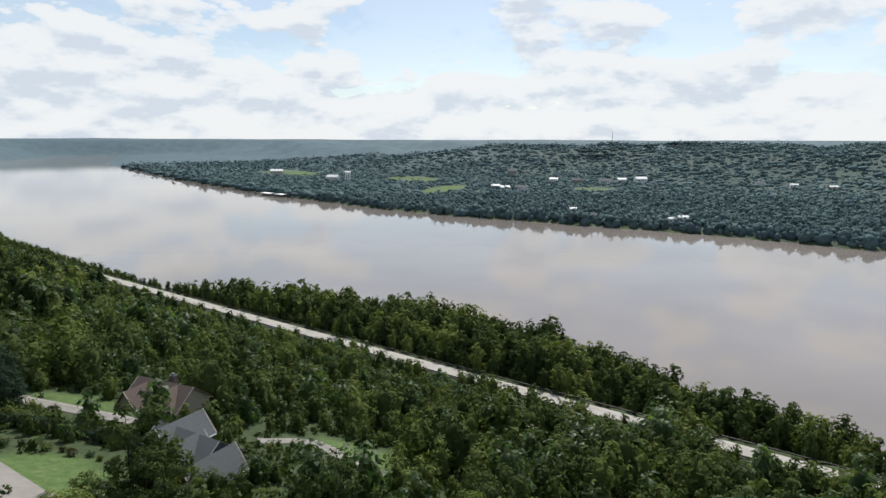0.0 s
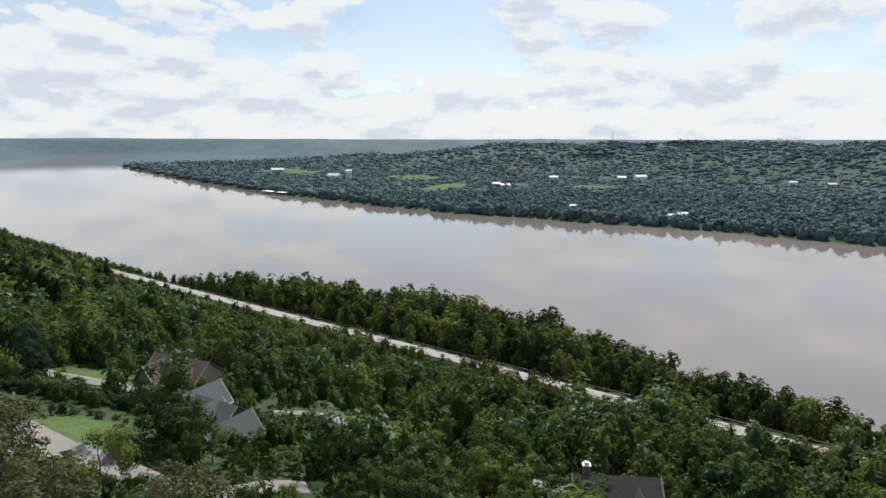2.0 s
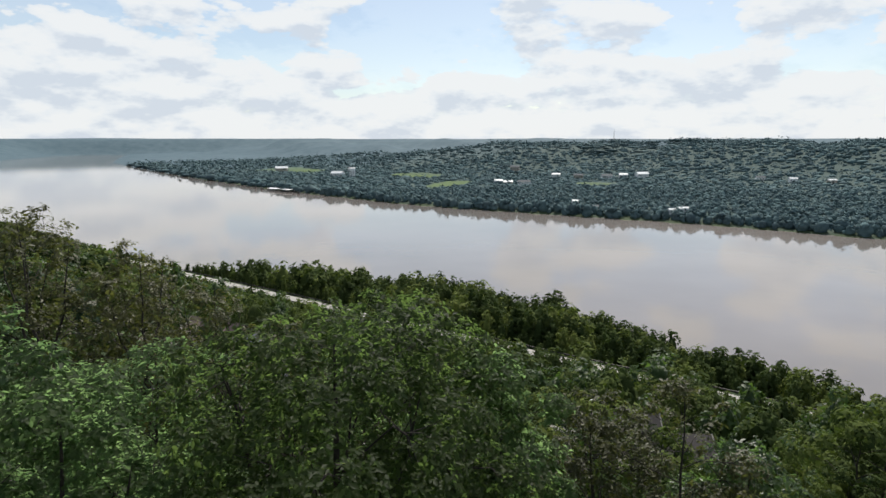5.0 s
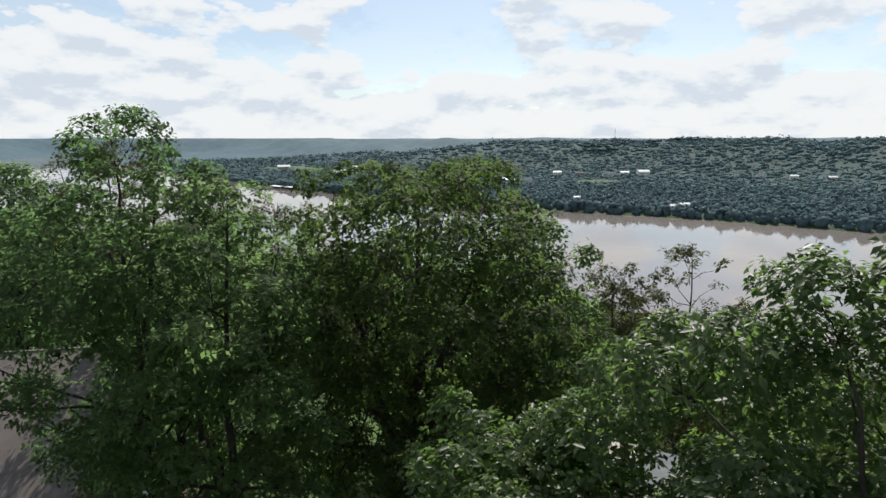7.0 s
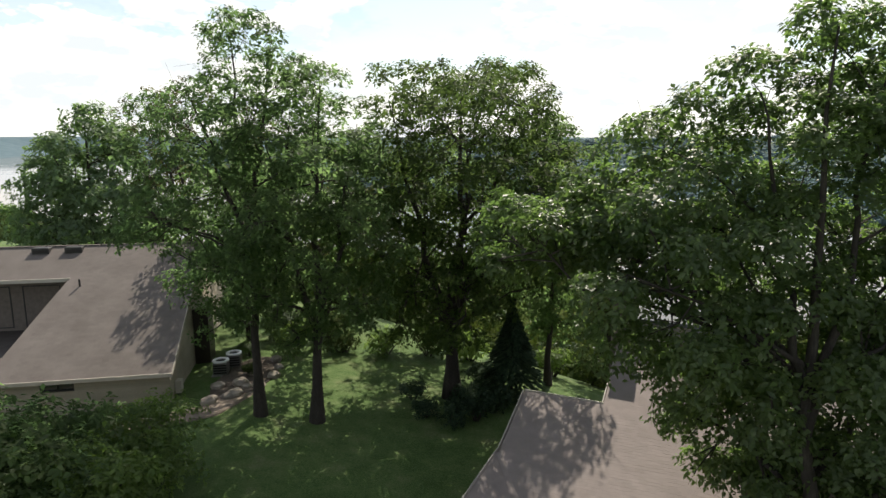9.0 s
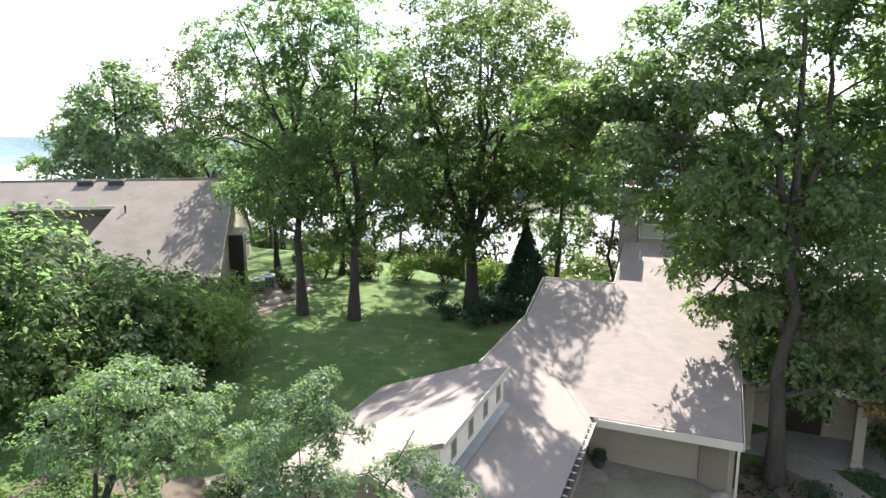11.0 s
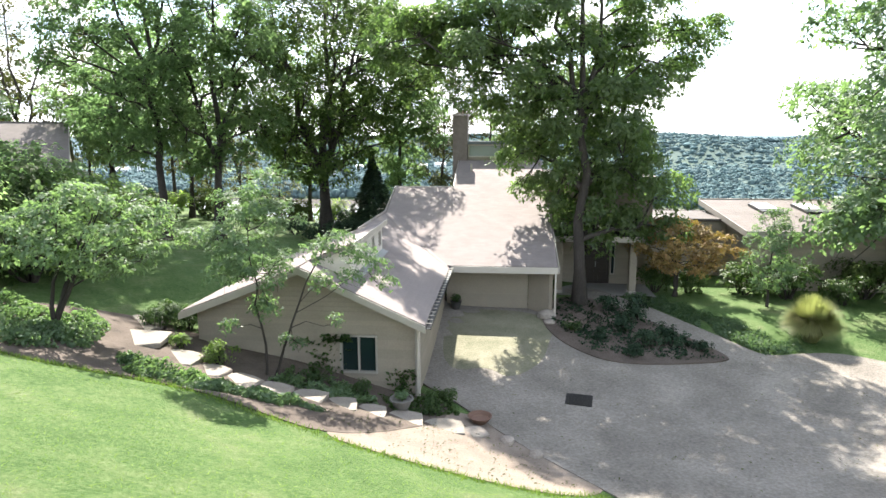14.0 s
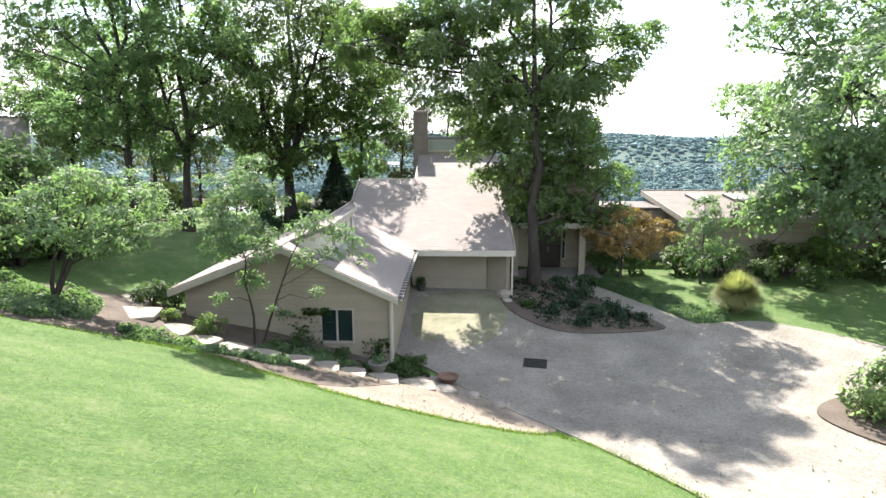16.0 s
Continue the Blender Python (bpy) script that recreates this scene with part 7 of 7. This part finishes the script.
low_hedge = [shrub_mesh(64 + i, 1.9, 2.6, 1500, 0.26) for i in range(3)]
for i in range(15):
    k = i / 14
    plant_shrub("hedge_shrub", -81 + 30 * k, 123.2 - 3.6 * k * k + 0.7 * math.sin(i * 2.1), low_hedge[i % 3], M["needle"] if i % 4 else M["leaf_wood"], "dark green spreading shrub of a hedge on the slope", "shrub", i * 83, 0.95 + 0.3 * ((i * 5) % 7) / 7, group="hedge on the slope")
for i in range(13):
    k = i / 12
    plant_shrub("border_shrub", -75 + 27 * k, 113.8 - 2.0 * k + 0.6 * math.sin(i * 3.7), low_hedge[(i + 1) % 3], M[("leaf_brown", "leaf_young", "leaf_grey")[(i * 2 + i // 4) % 3]], "low mixed shrub of a border behind a small lawn", "shrub", i * 57, 0.42 + 0.22 * ((i * 3) % 5) / 5, group="border shrubs behind the lawn")

# ---- the far bank ----
def far_house(x, y, w, d, h, turn, wall, roof, label):
    hs = thing("far_house", pose(x, y, ground_z(x, y), 0, 0, turn), label, "house", "houses on the far bank")
    part("wall", box(-w / 2, w / 2, -d / 2, d / 2, -1, h), wall, hs)
    for s in (-1, 1):
        part("roof", slab([(-w / 2 - 0.6, s * (d / 2 + 0.8), h - 0.2), (w / 2 + 0.6, s * (d / 2 + 0.8), h - 0.2), (w / 2 + 0.6, 0, h + d * 0.3), (-w / 2 - 0.6, 0, h + d * 0.3)], (0, 0, 0.3)), roof, hs)
    for s in (-1, 1):
        part("gable", slab([(s * w / 2, -d / 2, h), (s * w / 2, d / 2, h), (s * w / 2, 0, h + d * 0.28)], (-s * 0.3, 0, 0)), wall, hs)
    for k in range(max(2, int(w / 5))):
        u0 = -w / 2 + 1.5 + k * 5
        part("window", box(u0, u0 + 1.6, -d / 2 - 0.12, -d / 2 - 0.02, h * 0.35, h * 0.75), M["glass"], hs)


for i, (x, y, w, h) in enumerate(((134, 1546, 22, 10), (391, 1356, 26, 8), (268, 792, 10, 5), (122, 1211, 24, 6), (92, 1225, 18, 5), (75, 1249, 16, 6), (315, 1353, 22, 7), (354, 1366, 18, 7), (653, 1111, 14, 7), (585, 1230, 16, 7),
                                  (619, 1174, 14, 7), (213, 1401, 18, 7), (258, 1373, 20, 7), (-298, 1489, 30, 9), (-256, 1451, 12, 22), (-298, 1676, 20, 9), (-512, 1754, 34, 8), (160, 872, 9, 7), (180, 832, 8, 6), (285, 800, 12, 5))):
    far_house(x, y, w, w * 0.5, h, -20 + (i * 37) % 40, M["white"] if i % 4 else M["trim"], M["white"] if i % 3 else M["roof_grey"], "small pale house among trees across the river")


def boat_dock(x, y, w, turn):
    dk = thing("boat_dock", pose(x, y, WATER, 0, 0, turn), "low floating dock with a white roof on the far shore", "dock", "docks on the far shore")
    part("float", box(-w / 2, w / 2, -4, 4, -0.3, 0.8), M["gutter"], dk)
    part("roof", slab([(-w / 2, -5, 4.2), (w / 2, -5, 4.2), (w / 2, 5, 5.0), (-w / 2, 5, 5.0)], (0, 0, 0.4)), M["white"], dk)
    for k in range(7):
        u0 = -w / 2 + 1 + k * (w - 2) / 6
        part("post", box(u0 - 0.25, u0 + 0.25, -4.2, -3.8, 0.8, 4.3), M["gutter"], dk)
        part("post", box(u0 - 0.25, u0 + 0.25, 3.8, 4.2, 0.8, 4.7), M["gutter"], dk)


boat_dock(-366, 1196, 34, -42)
boat_dock(-334, 1172, 26, -38)
for x, y in ((-398, 1222), (-420, 1250), (-300, 1128), (-312, 1146)):
    bu = thing("mooring_pile", pose(x, y, WATER), "dark mooring pile cluster standing in the river", "pile", "mooring piles")
    part("pile", lathe([(1.6, -1), (1.6, 4.2), (1.1, 4.6)], 8), M["gutter"], bu)
ramp = tagged(mesh_ob("shore_bar", strip([(-190, 1068), (-160, 1038), (-120, 1008), (-98, 990)], 5, 0.4, 8), M["sand"]), "pale gravel bar on the far shore", "shore", kind="structure")
tower = thing("radio_mast", pose(820, 3380, ground_z(820, 3380)), "thin far-off radio mast on the ridge", "mast")
tv, tf = tube([(0, 0, 0), (0, 0, 62)], [1.6, 0.9], 5)
mesh_ob("mast", np_mesh("mast", tv, tf), M["metal"], tower)

# ---- woods ----
def wood_proto(seed, H, r, cards, size):
    return tree_mesh("wood", seed, H, r, 0.12, cards, size, H * 0.016, (0, 0), 9, 0, 1.5, ("round", "tall", "round", "vase")[seed % 4])


def crown_only(seed, r, h, cards, size, n=10, core=0.5):
    """The leafy crown of a tree whose trunk is hidden: lumps stacked in an uneven upright dome."""
    rs_ = np.random.RandomState(seed)
    a = np.arange(n) * 2.4 + rs_.rand(n)
    q = np.linspace(0.08, 0.9, n)
    reach = np.sqrt(np.clip(1 - (1.25 * (q - 0.3)) ** 2, 0.05, 1)) * (0.35 + 0.35 * rs_.rand(n)) * (q < 0.85)
    cen = np.stack([np.cos(a) * r * reach, np.sin(a) * r * reach, h * q * 0.92], 1)
    rad = r * (0.38 + 0.16 * rs_.rand(n)) * np.where(q > 0.7, 0.8, 1.0)
    v, f = tufts(rs_, cen, rad, cards, size, 0.95, 0.2, (0, 0, h * 0.35), 0.14, 0.14)
    # solid inner dome, added to block light and darken gaps between tufts
    cv, cf = dome(seed + 500, r * core, h * (0.55 + 0.5 * core), ((0.0, 0.7), (0.35, 1.0), (0.75, 0.7)), 5)
    return np.vstack([v, cv]), np.vstack([f, cf + len(v)])


def dome(seed, r, h, rings=((0.0, 1.0), (0.5, 0.9), (0.88, 0.5)), k=6):
    """A far-off crown: an uneven lumpy dome of 15 to 30 triangles."""
    rs_ = np.random.RandomState(seed)
    ph = rs_.rand(len(rings)) * 6.28
    v = []
    for (z, q), p in zip(rings, ph):
        for i in range(k):
            ang = 2 * math.pi * i / k + 0.3 * p
            rr = r * q * (1 + 0.22 * rs_.normal())
            v.append((math.cos(ang) * rr, math.sin(ang) * rr, h * (z + 0.06 * rs_.normal()) if z else -1.0))
    v.append((0.2 * r * rs_.normal(), 0.2 * r * rs_.normal(), h))
    f = []
    for j in range(len(rings) - 1):
        for i in range(k):
            m0, m1, u0, u1 = j * k + i, j * k + (i + 1) % k, (j + 1) * k + i, (j + 1) * k + (i + 1) % k
            f += [(m0, m1, u1), (m0, u1, u0)]
    top = len(v) - 1
    f += [((len(rings) - 1) * k + i, (len(rings) - 1) * k + (i + 1) % k, top) for i in range(k)]
    return np.array(v), np.array(f)


def scatter(name, protos, pts, scales, label, material, seed, smooth=False):
    """Many crowns joined into one object."""
    rs_ = np.random.RandomState(seed)
    which, turn = rs_.randint(len(protos), size=len(pts)), rs_.rand(len(pts)) * 6.28
    V, F, k = [], [], 0
    for i, (v, f) in enumerate(protos):
        sel = which == i
        c, s_ = np.cos(turn[sel])[:, None], np.sin(turn[sel])[:, None]
        sc = scales[sel][:, None]
        x = (v[None, :, 0] * c - v[None, :, 1] * s_) * sc + pts[sel][:, 0:1]
        y = (v[None, :, 0] * s_ + v[None, :, 1] * c) * sc + pts[sel][:, 1:2]
        z = v[None, :, 2] * sc + pts[sel][:, 2:3]
        V.append(np.stack([x, y, z], -1).reshape(-1, 3))
        m_ = int(sel.sum())
        F.append((f[None] + (np.arange(m_) * len(v))[:, None, None]).reshape(-1, 3) + k)
        k += m_ * len(v)
    return tagged(mesh_ob(name, np_mesh(name, np.vstack(V), np.vstack(F)), material, smooth=smooth), label, "woodland", kind="stuff")


rs = np.random.RandomState(21)
HOUSES = [(-43, 121.5, 11.5), (-60, 148.5, 10.5), (-122, 186.5, 10), (27, 110, 10), (38.5, 108.5, 8), (30, 100, 8), (38, 99, 7)]
LANES = [[(-80, 117), (-59, 114.4), (-48, 113)], [(-98, 143.5), (-77, 138.3), (-60, 134.6)], [(-37, 139), (-31.8, 143), (-27, 144), (-19, 135.7), (-16, 131.5)], [(16, 122), (44, 114)], [(-50, 92.3), (-36, 87.3), (-28, 86), (-13, 78)], [(-30, 88.2), (-24, 97.5), (-19.5, 99.5)]]


def lane_dist(x, y):
    d = np.full(x.shape, 1e9)
    for ln in LANES:
        for (x1, y1), (x2, y2) in zip(ln, ln[1:]):
            t = np.clip(((x - x1) * (x2 - x1) + (y - y1) * (y2 - y1)) / ((x2 - x1) ** 2 + (y2 - y1) ** 2), 0, 1)
            d = np.minimum(d, np.hypot(x - x1 - t * (x2 - x1), y - y1 - t * (y2 - y1)))
    return d


def jitter_grid(r0, r1, s0, s1, cell, rs_):
    R, S = np.meshgrid(np.arange(r0, r1, cell), np.arange(s0, s1, cell))
    R, S = R.ravel() + cell * 0.9 * rs_.rand(R.size), S.ravel() + cell * 0.9 * rs_.rand(R.size)
    k = SX * SX + SY * SY
    return (SX * S + SY * R) / k, (SY * S - SX * R) / k, R, S


x, y, R, S = jitter_grid(-620, 190, 33, 206, 4.9, rs)
yaw = np.degrees(np.arctan2(-(x - 1), y - 8))
glade = waves(x, y, 26, 37) + 0.5 * waves(x, y, 11, 38)
ok = (yaw > -42) & (yaw < 42) & (clearing(x, y) < 0.3) & (lane_dist(x, y) > 3.4) & ((glade > -0.85) | (rs.rand(len(x)) < 0.25))
for hx, hy, hr in HOUSES:
    ok &= np.hypot(x - hx, y - hy) > hr
x, y, S, R = x[ok], y[ok], S[ok], R[ok]
z = height(x, y)
dist = np.hypot(x - 3, y - 25)
dice = rs.rand(len(x))
tall = np.where(dice < 0.30, 3.0 + 2.4 * rs.rand(len(x)), np.where(dice < 0.80, 5.5 + 3.4 * rs.rand(len(x)), 9.0 + 4.5 * rs.rand(len(x))))
tall *= 1 + 0.35 * np.clip(waves(x, y, 45, 31), -1, 1)
tall *= 1 + 0.35 * sstep(120, 190, S) * sstep(-120, -20, R)
tall = np.where((S > 190) & (R < -60), np.minimum(tall, 5.0 + 4.5 * (dice > 0.6)), tall)
tall = np.where((S > 190) & (R < -400), 8 + 4 * dice, tall)
tall = np.minimum(tall, np.maximum(3.0, 2.0 - 0.09 * (S - 30) - z))
tall = np.where((lane_dist(x, y) < 8), np.minimum(tall, 4.5), tall)
sightly = lane_dist(x + 5.5 * (x - 3) / dist, y + 5.5 * (y - 25) / dist) < 5.0
tall = np.where(sightly, np.minimum(tall, 2.0 + 0.8 * dice), tall)
tall = np.where((S > 165) & (R < -230) & (R > -420), np.minimum(tall, 3.5 + 3.5 * dice), tall)
order = np.argsort(dist)
near_idx, rest = order[:220], order[220:]
protos_a = [wood_proto(70 + i, 8.0, (3.3, 2.6, 3.8, 2.2, 3.0, 2.8)[i], 1250, 0.33) for i in range(6)]
wood_me = [(a[0], [a[1]] + [a[1].copy() for _ in range(3)]) for a in protos_a]
WOOD = ("leaf_wood", "leaf_ash", "leaf_dark", "leaf_young")
patchy = waves(x, y, 30, 41) + 1.1 * rs.normal(size=len(x)) * 0.6
tone = np.where(patchy < -0.55, 2, np.where(patchy < 0.1, 0, np.where(patchy < 0.6, 1, 3)))
for i, j in enumerate(near_idx):
    pr = wood_me[(i * 7 + i // 5) % 6]
    t_ = thing("woodland_tree", pose(x[j], y[j], z[j] - 0.2, 0, 0, (i * 73) % 360) @ Matrix.Scale(tall[j] / 8.0, 4), "green deciduous tree of the wooded slope", "tree", "trees on the wooded slope")
    mesh_ob("trunk", pr[0], M["bark"], t_)
    mesh_ob("crown", pr[1][tone[j]], M[WOOD[tone[j]]], t_)
P_b = [crown_only(90 + i, (3.4, 2.5, 3.0, 3.9, 2.1, 2.8)[i], 8.0, 290, 0.62) for i in range(6)]
P_c = [crown_only(100 + i, (3.6, 2.8, 3.3)[i % 3], 8.0, 80, 1.08) for i in range(6)]
for k, look_ in enumerate(("deep green", "mid-green", "dark", "yellow-green")):
    mid, far_ = rest[(dist[rest] < 250) & (tone[rest] == k)], rest[(dist[rest] >= 250) & (tone[rest] == k)]
    scatter("slope_wood", P_b, np.column_stack([x, y, z - 0.2])[mid], tall[mid] / 8.0, look_ + " trees of the dense woodland on the river slope", M[WOOD[k]], 1 + k)
    scatter("slope_wood", P_c, np.column_stack([x, y, z - 0.2])[far_], tall[far_] / 8.0, look_ + " trees farther along the wooded river slope", M[WOOD[k]], 6 + k)
# undergrowth
xs, ys, Rs_, Ss = jitter_grid(-330, 180, 29, 206, 3.7, rs)
yw = np.degrees(np.arctan2(-(xs - 1), ys - 8))
ok = (yw > -55) & (yw < 44) & (clearing(xs, ys) < 0.5) & (lane_dist(xs, ys) > 3.0)
for hx, hy, hr in HOUSES[:5]:
    ok &= np.hypot(xs - hx, ys - hy) > hr * 0.75
xs, ys = xs[ok], ys[ok]
P_u = [tufts(np.random.RandomState(110 + i), [(0, 0, 0.7), (0.7, 0.3, 0.6), (-0.5, 0.6, 0.9), (-0.2, -0.7, 0.6)], [0.9, 0.8, 0.8, 0.8], 20, 0.9) for i in range(6)]
scatter("undergrowth", P_u, np.column_stack([xs, ys, height(xs, ys) - 0.1]), 0.7 + 0.8 * rs.rand(len(xs)), "tangled green undergrowth between the trees", M["leaf_wood"], 3)

# brown, thin trees on the brow
thin = [grown_tree(120 + i, [(3.0, 1.2), (6.0, 2.8), (9.5, 3.4), (12.0, 2.8), (14.0, 0.9)], 0.22, 0.72, 5200, 0.21, 0.17, (0.5, 0.2), 20, most=60, gap=0.62, forks=((-1.6, 0.6, 0.35), (1.5, -0.5, 0.42))) for i in range(3)]
for i, (bx, by, bh) in enumerate(((-17, 44, 16), (-22.5, 46, 18), (-11.5, 46.5, 13.5), (-28.5, 45, 17.5), (-25.5, 52, 16), (-14.5, 52, 14.5), (-33.5, 50, 17), (-7.5, 50, 10), (12.5, 40, 9.5))):
    plant_tree("brow_tree", bx, by, thin[i % 3], M["leaf_brown"], "thin brownish tree with bare twigs on the brow", "tree", i * 67, bh * (1.12 if i in (3, 6) else 0.96) / 14.0, group="thin trees on the brow")

# trees of the near shore, beyond the highway
x, y, R, S = jitter_grid(-800, 330, 224, 306, 5.4, rs)
shore = np.interp(R, *NEAR_SHORE)
ok = (S < shore - 1) & (S > 224)
x, y, S, shore = x[ok], y[ok], S[ok], shore[ok]
hgt_ = (8.5 + 8.0 * rs.rand(len(x)) ** 1.3 + 2.5 * np.clip(waves(x, y, 40, 33), -1, 1)) * np.where(S < 233, 0.55, 1.0) * np.interp(SY * x - SX * y, [-420, -330, -200, -110, -60], [1.0, 1.25, 1.35, 1.35, 1.05])
hgt_ = np.where(np.interp(SY * x - SX * y, [-430, -330], [0, 1]) < 0.5, hgt_ * 0.62, hgt_)
P_s = [crown_only(130 + i, (2.6, 2.1, 2.9, 2.3, 1.8, 2.6, 2.2)[i], 8.0, 240, 0.63) for i in range(7)]
P_t = [crown_only(137 + i, (2.6, 2.1, 2.9, 2.3, 1.8, 2.6, 2.2)[i], 8.0, 90, 1.0) for i in range(7)]
tone = (rs.rand(len(x)) < 0.28 + 0.2 * waves(x, y, 35, 43)).astype(int)
for k, (mm, look_) in enumerate((("leaf_ash", "green"), ("leaf_young", "light green"))):
    s_ = (tone == k) & (SY * x - SX * y < -230)
    scatter("shore_wood", P_t, np.column_stack([x, y, height(x, y) - 0.3])[s_], hgt_[s_] / 8.0, look_ + " leafy trees far along the river bank", M[mm], 24 + k)
    s_ = (tone == k) & (SY * x - SX * y >= -230)
    scatter("shore_wood", P_s, np.column_stack([x, y, height(x, y) - 0.3])[s_], hgt_[s_] / 8.0, look_ + " leafy trees between highway and river", M[mm], 14 + k)

# the far bank's woods
def far_wood(d0, d1, cell, tree_h, material, seed, tag, wide=0.7, cards=9, w0=-60):
    rs_ = np.random.RandomState(seed)
    gx_, gy_ = np.meshgrid(np.arange(-d1, d1, cell), np.arange(300, d1, cell))
    X, Y = gx_.ravel() + cell * rs_.rand(gx_.size), gy_.ravel() + cell * rs_.rand(gx_.size)
    D, W = np.hypot(X, Y), np.degrees(np.arctan2(-X, Y))
    s_, r_ = SX * X + SY * Y, SY * X - SX * Y
    land = (D > 4480) | (s_ > np.interp(r_, *FAR_SHORE) + 3) | ((s_ < np.interp(r_, *NEAR_SHORE) - 10) & (r_ < -1200))
    ok_ = (D > d0) & (D < d1) & (W > w0) & (W < 42) & land & (fields(X, Y) < 0.4)
    X, Y = X[ok_], Y[ok_]
    P = [crown_only(seed + 1 + i, cell * (wide + 0.08 * (i % 4)), tree_h * (0.85 + 0.1 * (i % 3)), cards, cell * 0.27, 6, 0.68) for i in range(9)]
    back = sstep(8, 45, s_[ok_] - np.interp(r_[ok_], *FAR_SHORE))           # behind the shore the crowns close up, and only their tops stand out
    scatter("far_wood", P, np.column_stack([X, Y, height(X, Y) - 0.5 - 0.3 * tree_h * back]), (0.6 + 0.6 * rs_.rand(len(X)) ** 1.5) * (1 + 0.55 * (1 - back) * rs_.rand(len(X))), tag, material, seed, True)


# these crowns carry the haze tint in their leaf colour
far_wood(600, 1150, 9.6, 10.5, M["leaf_far_haze"], 140, "dense wood along the far shore", 0.76, 20)
far_wood(1150, 1750, 14.0, 9.0, M["leaf_far_haze"], 150, "wooded hills across the river", 0.8)
far_wood(1750, 2700, 24.0, 6.0, M["leaf_far_haze"], 160, "distant wooded ridges", 0.85)
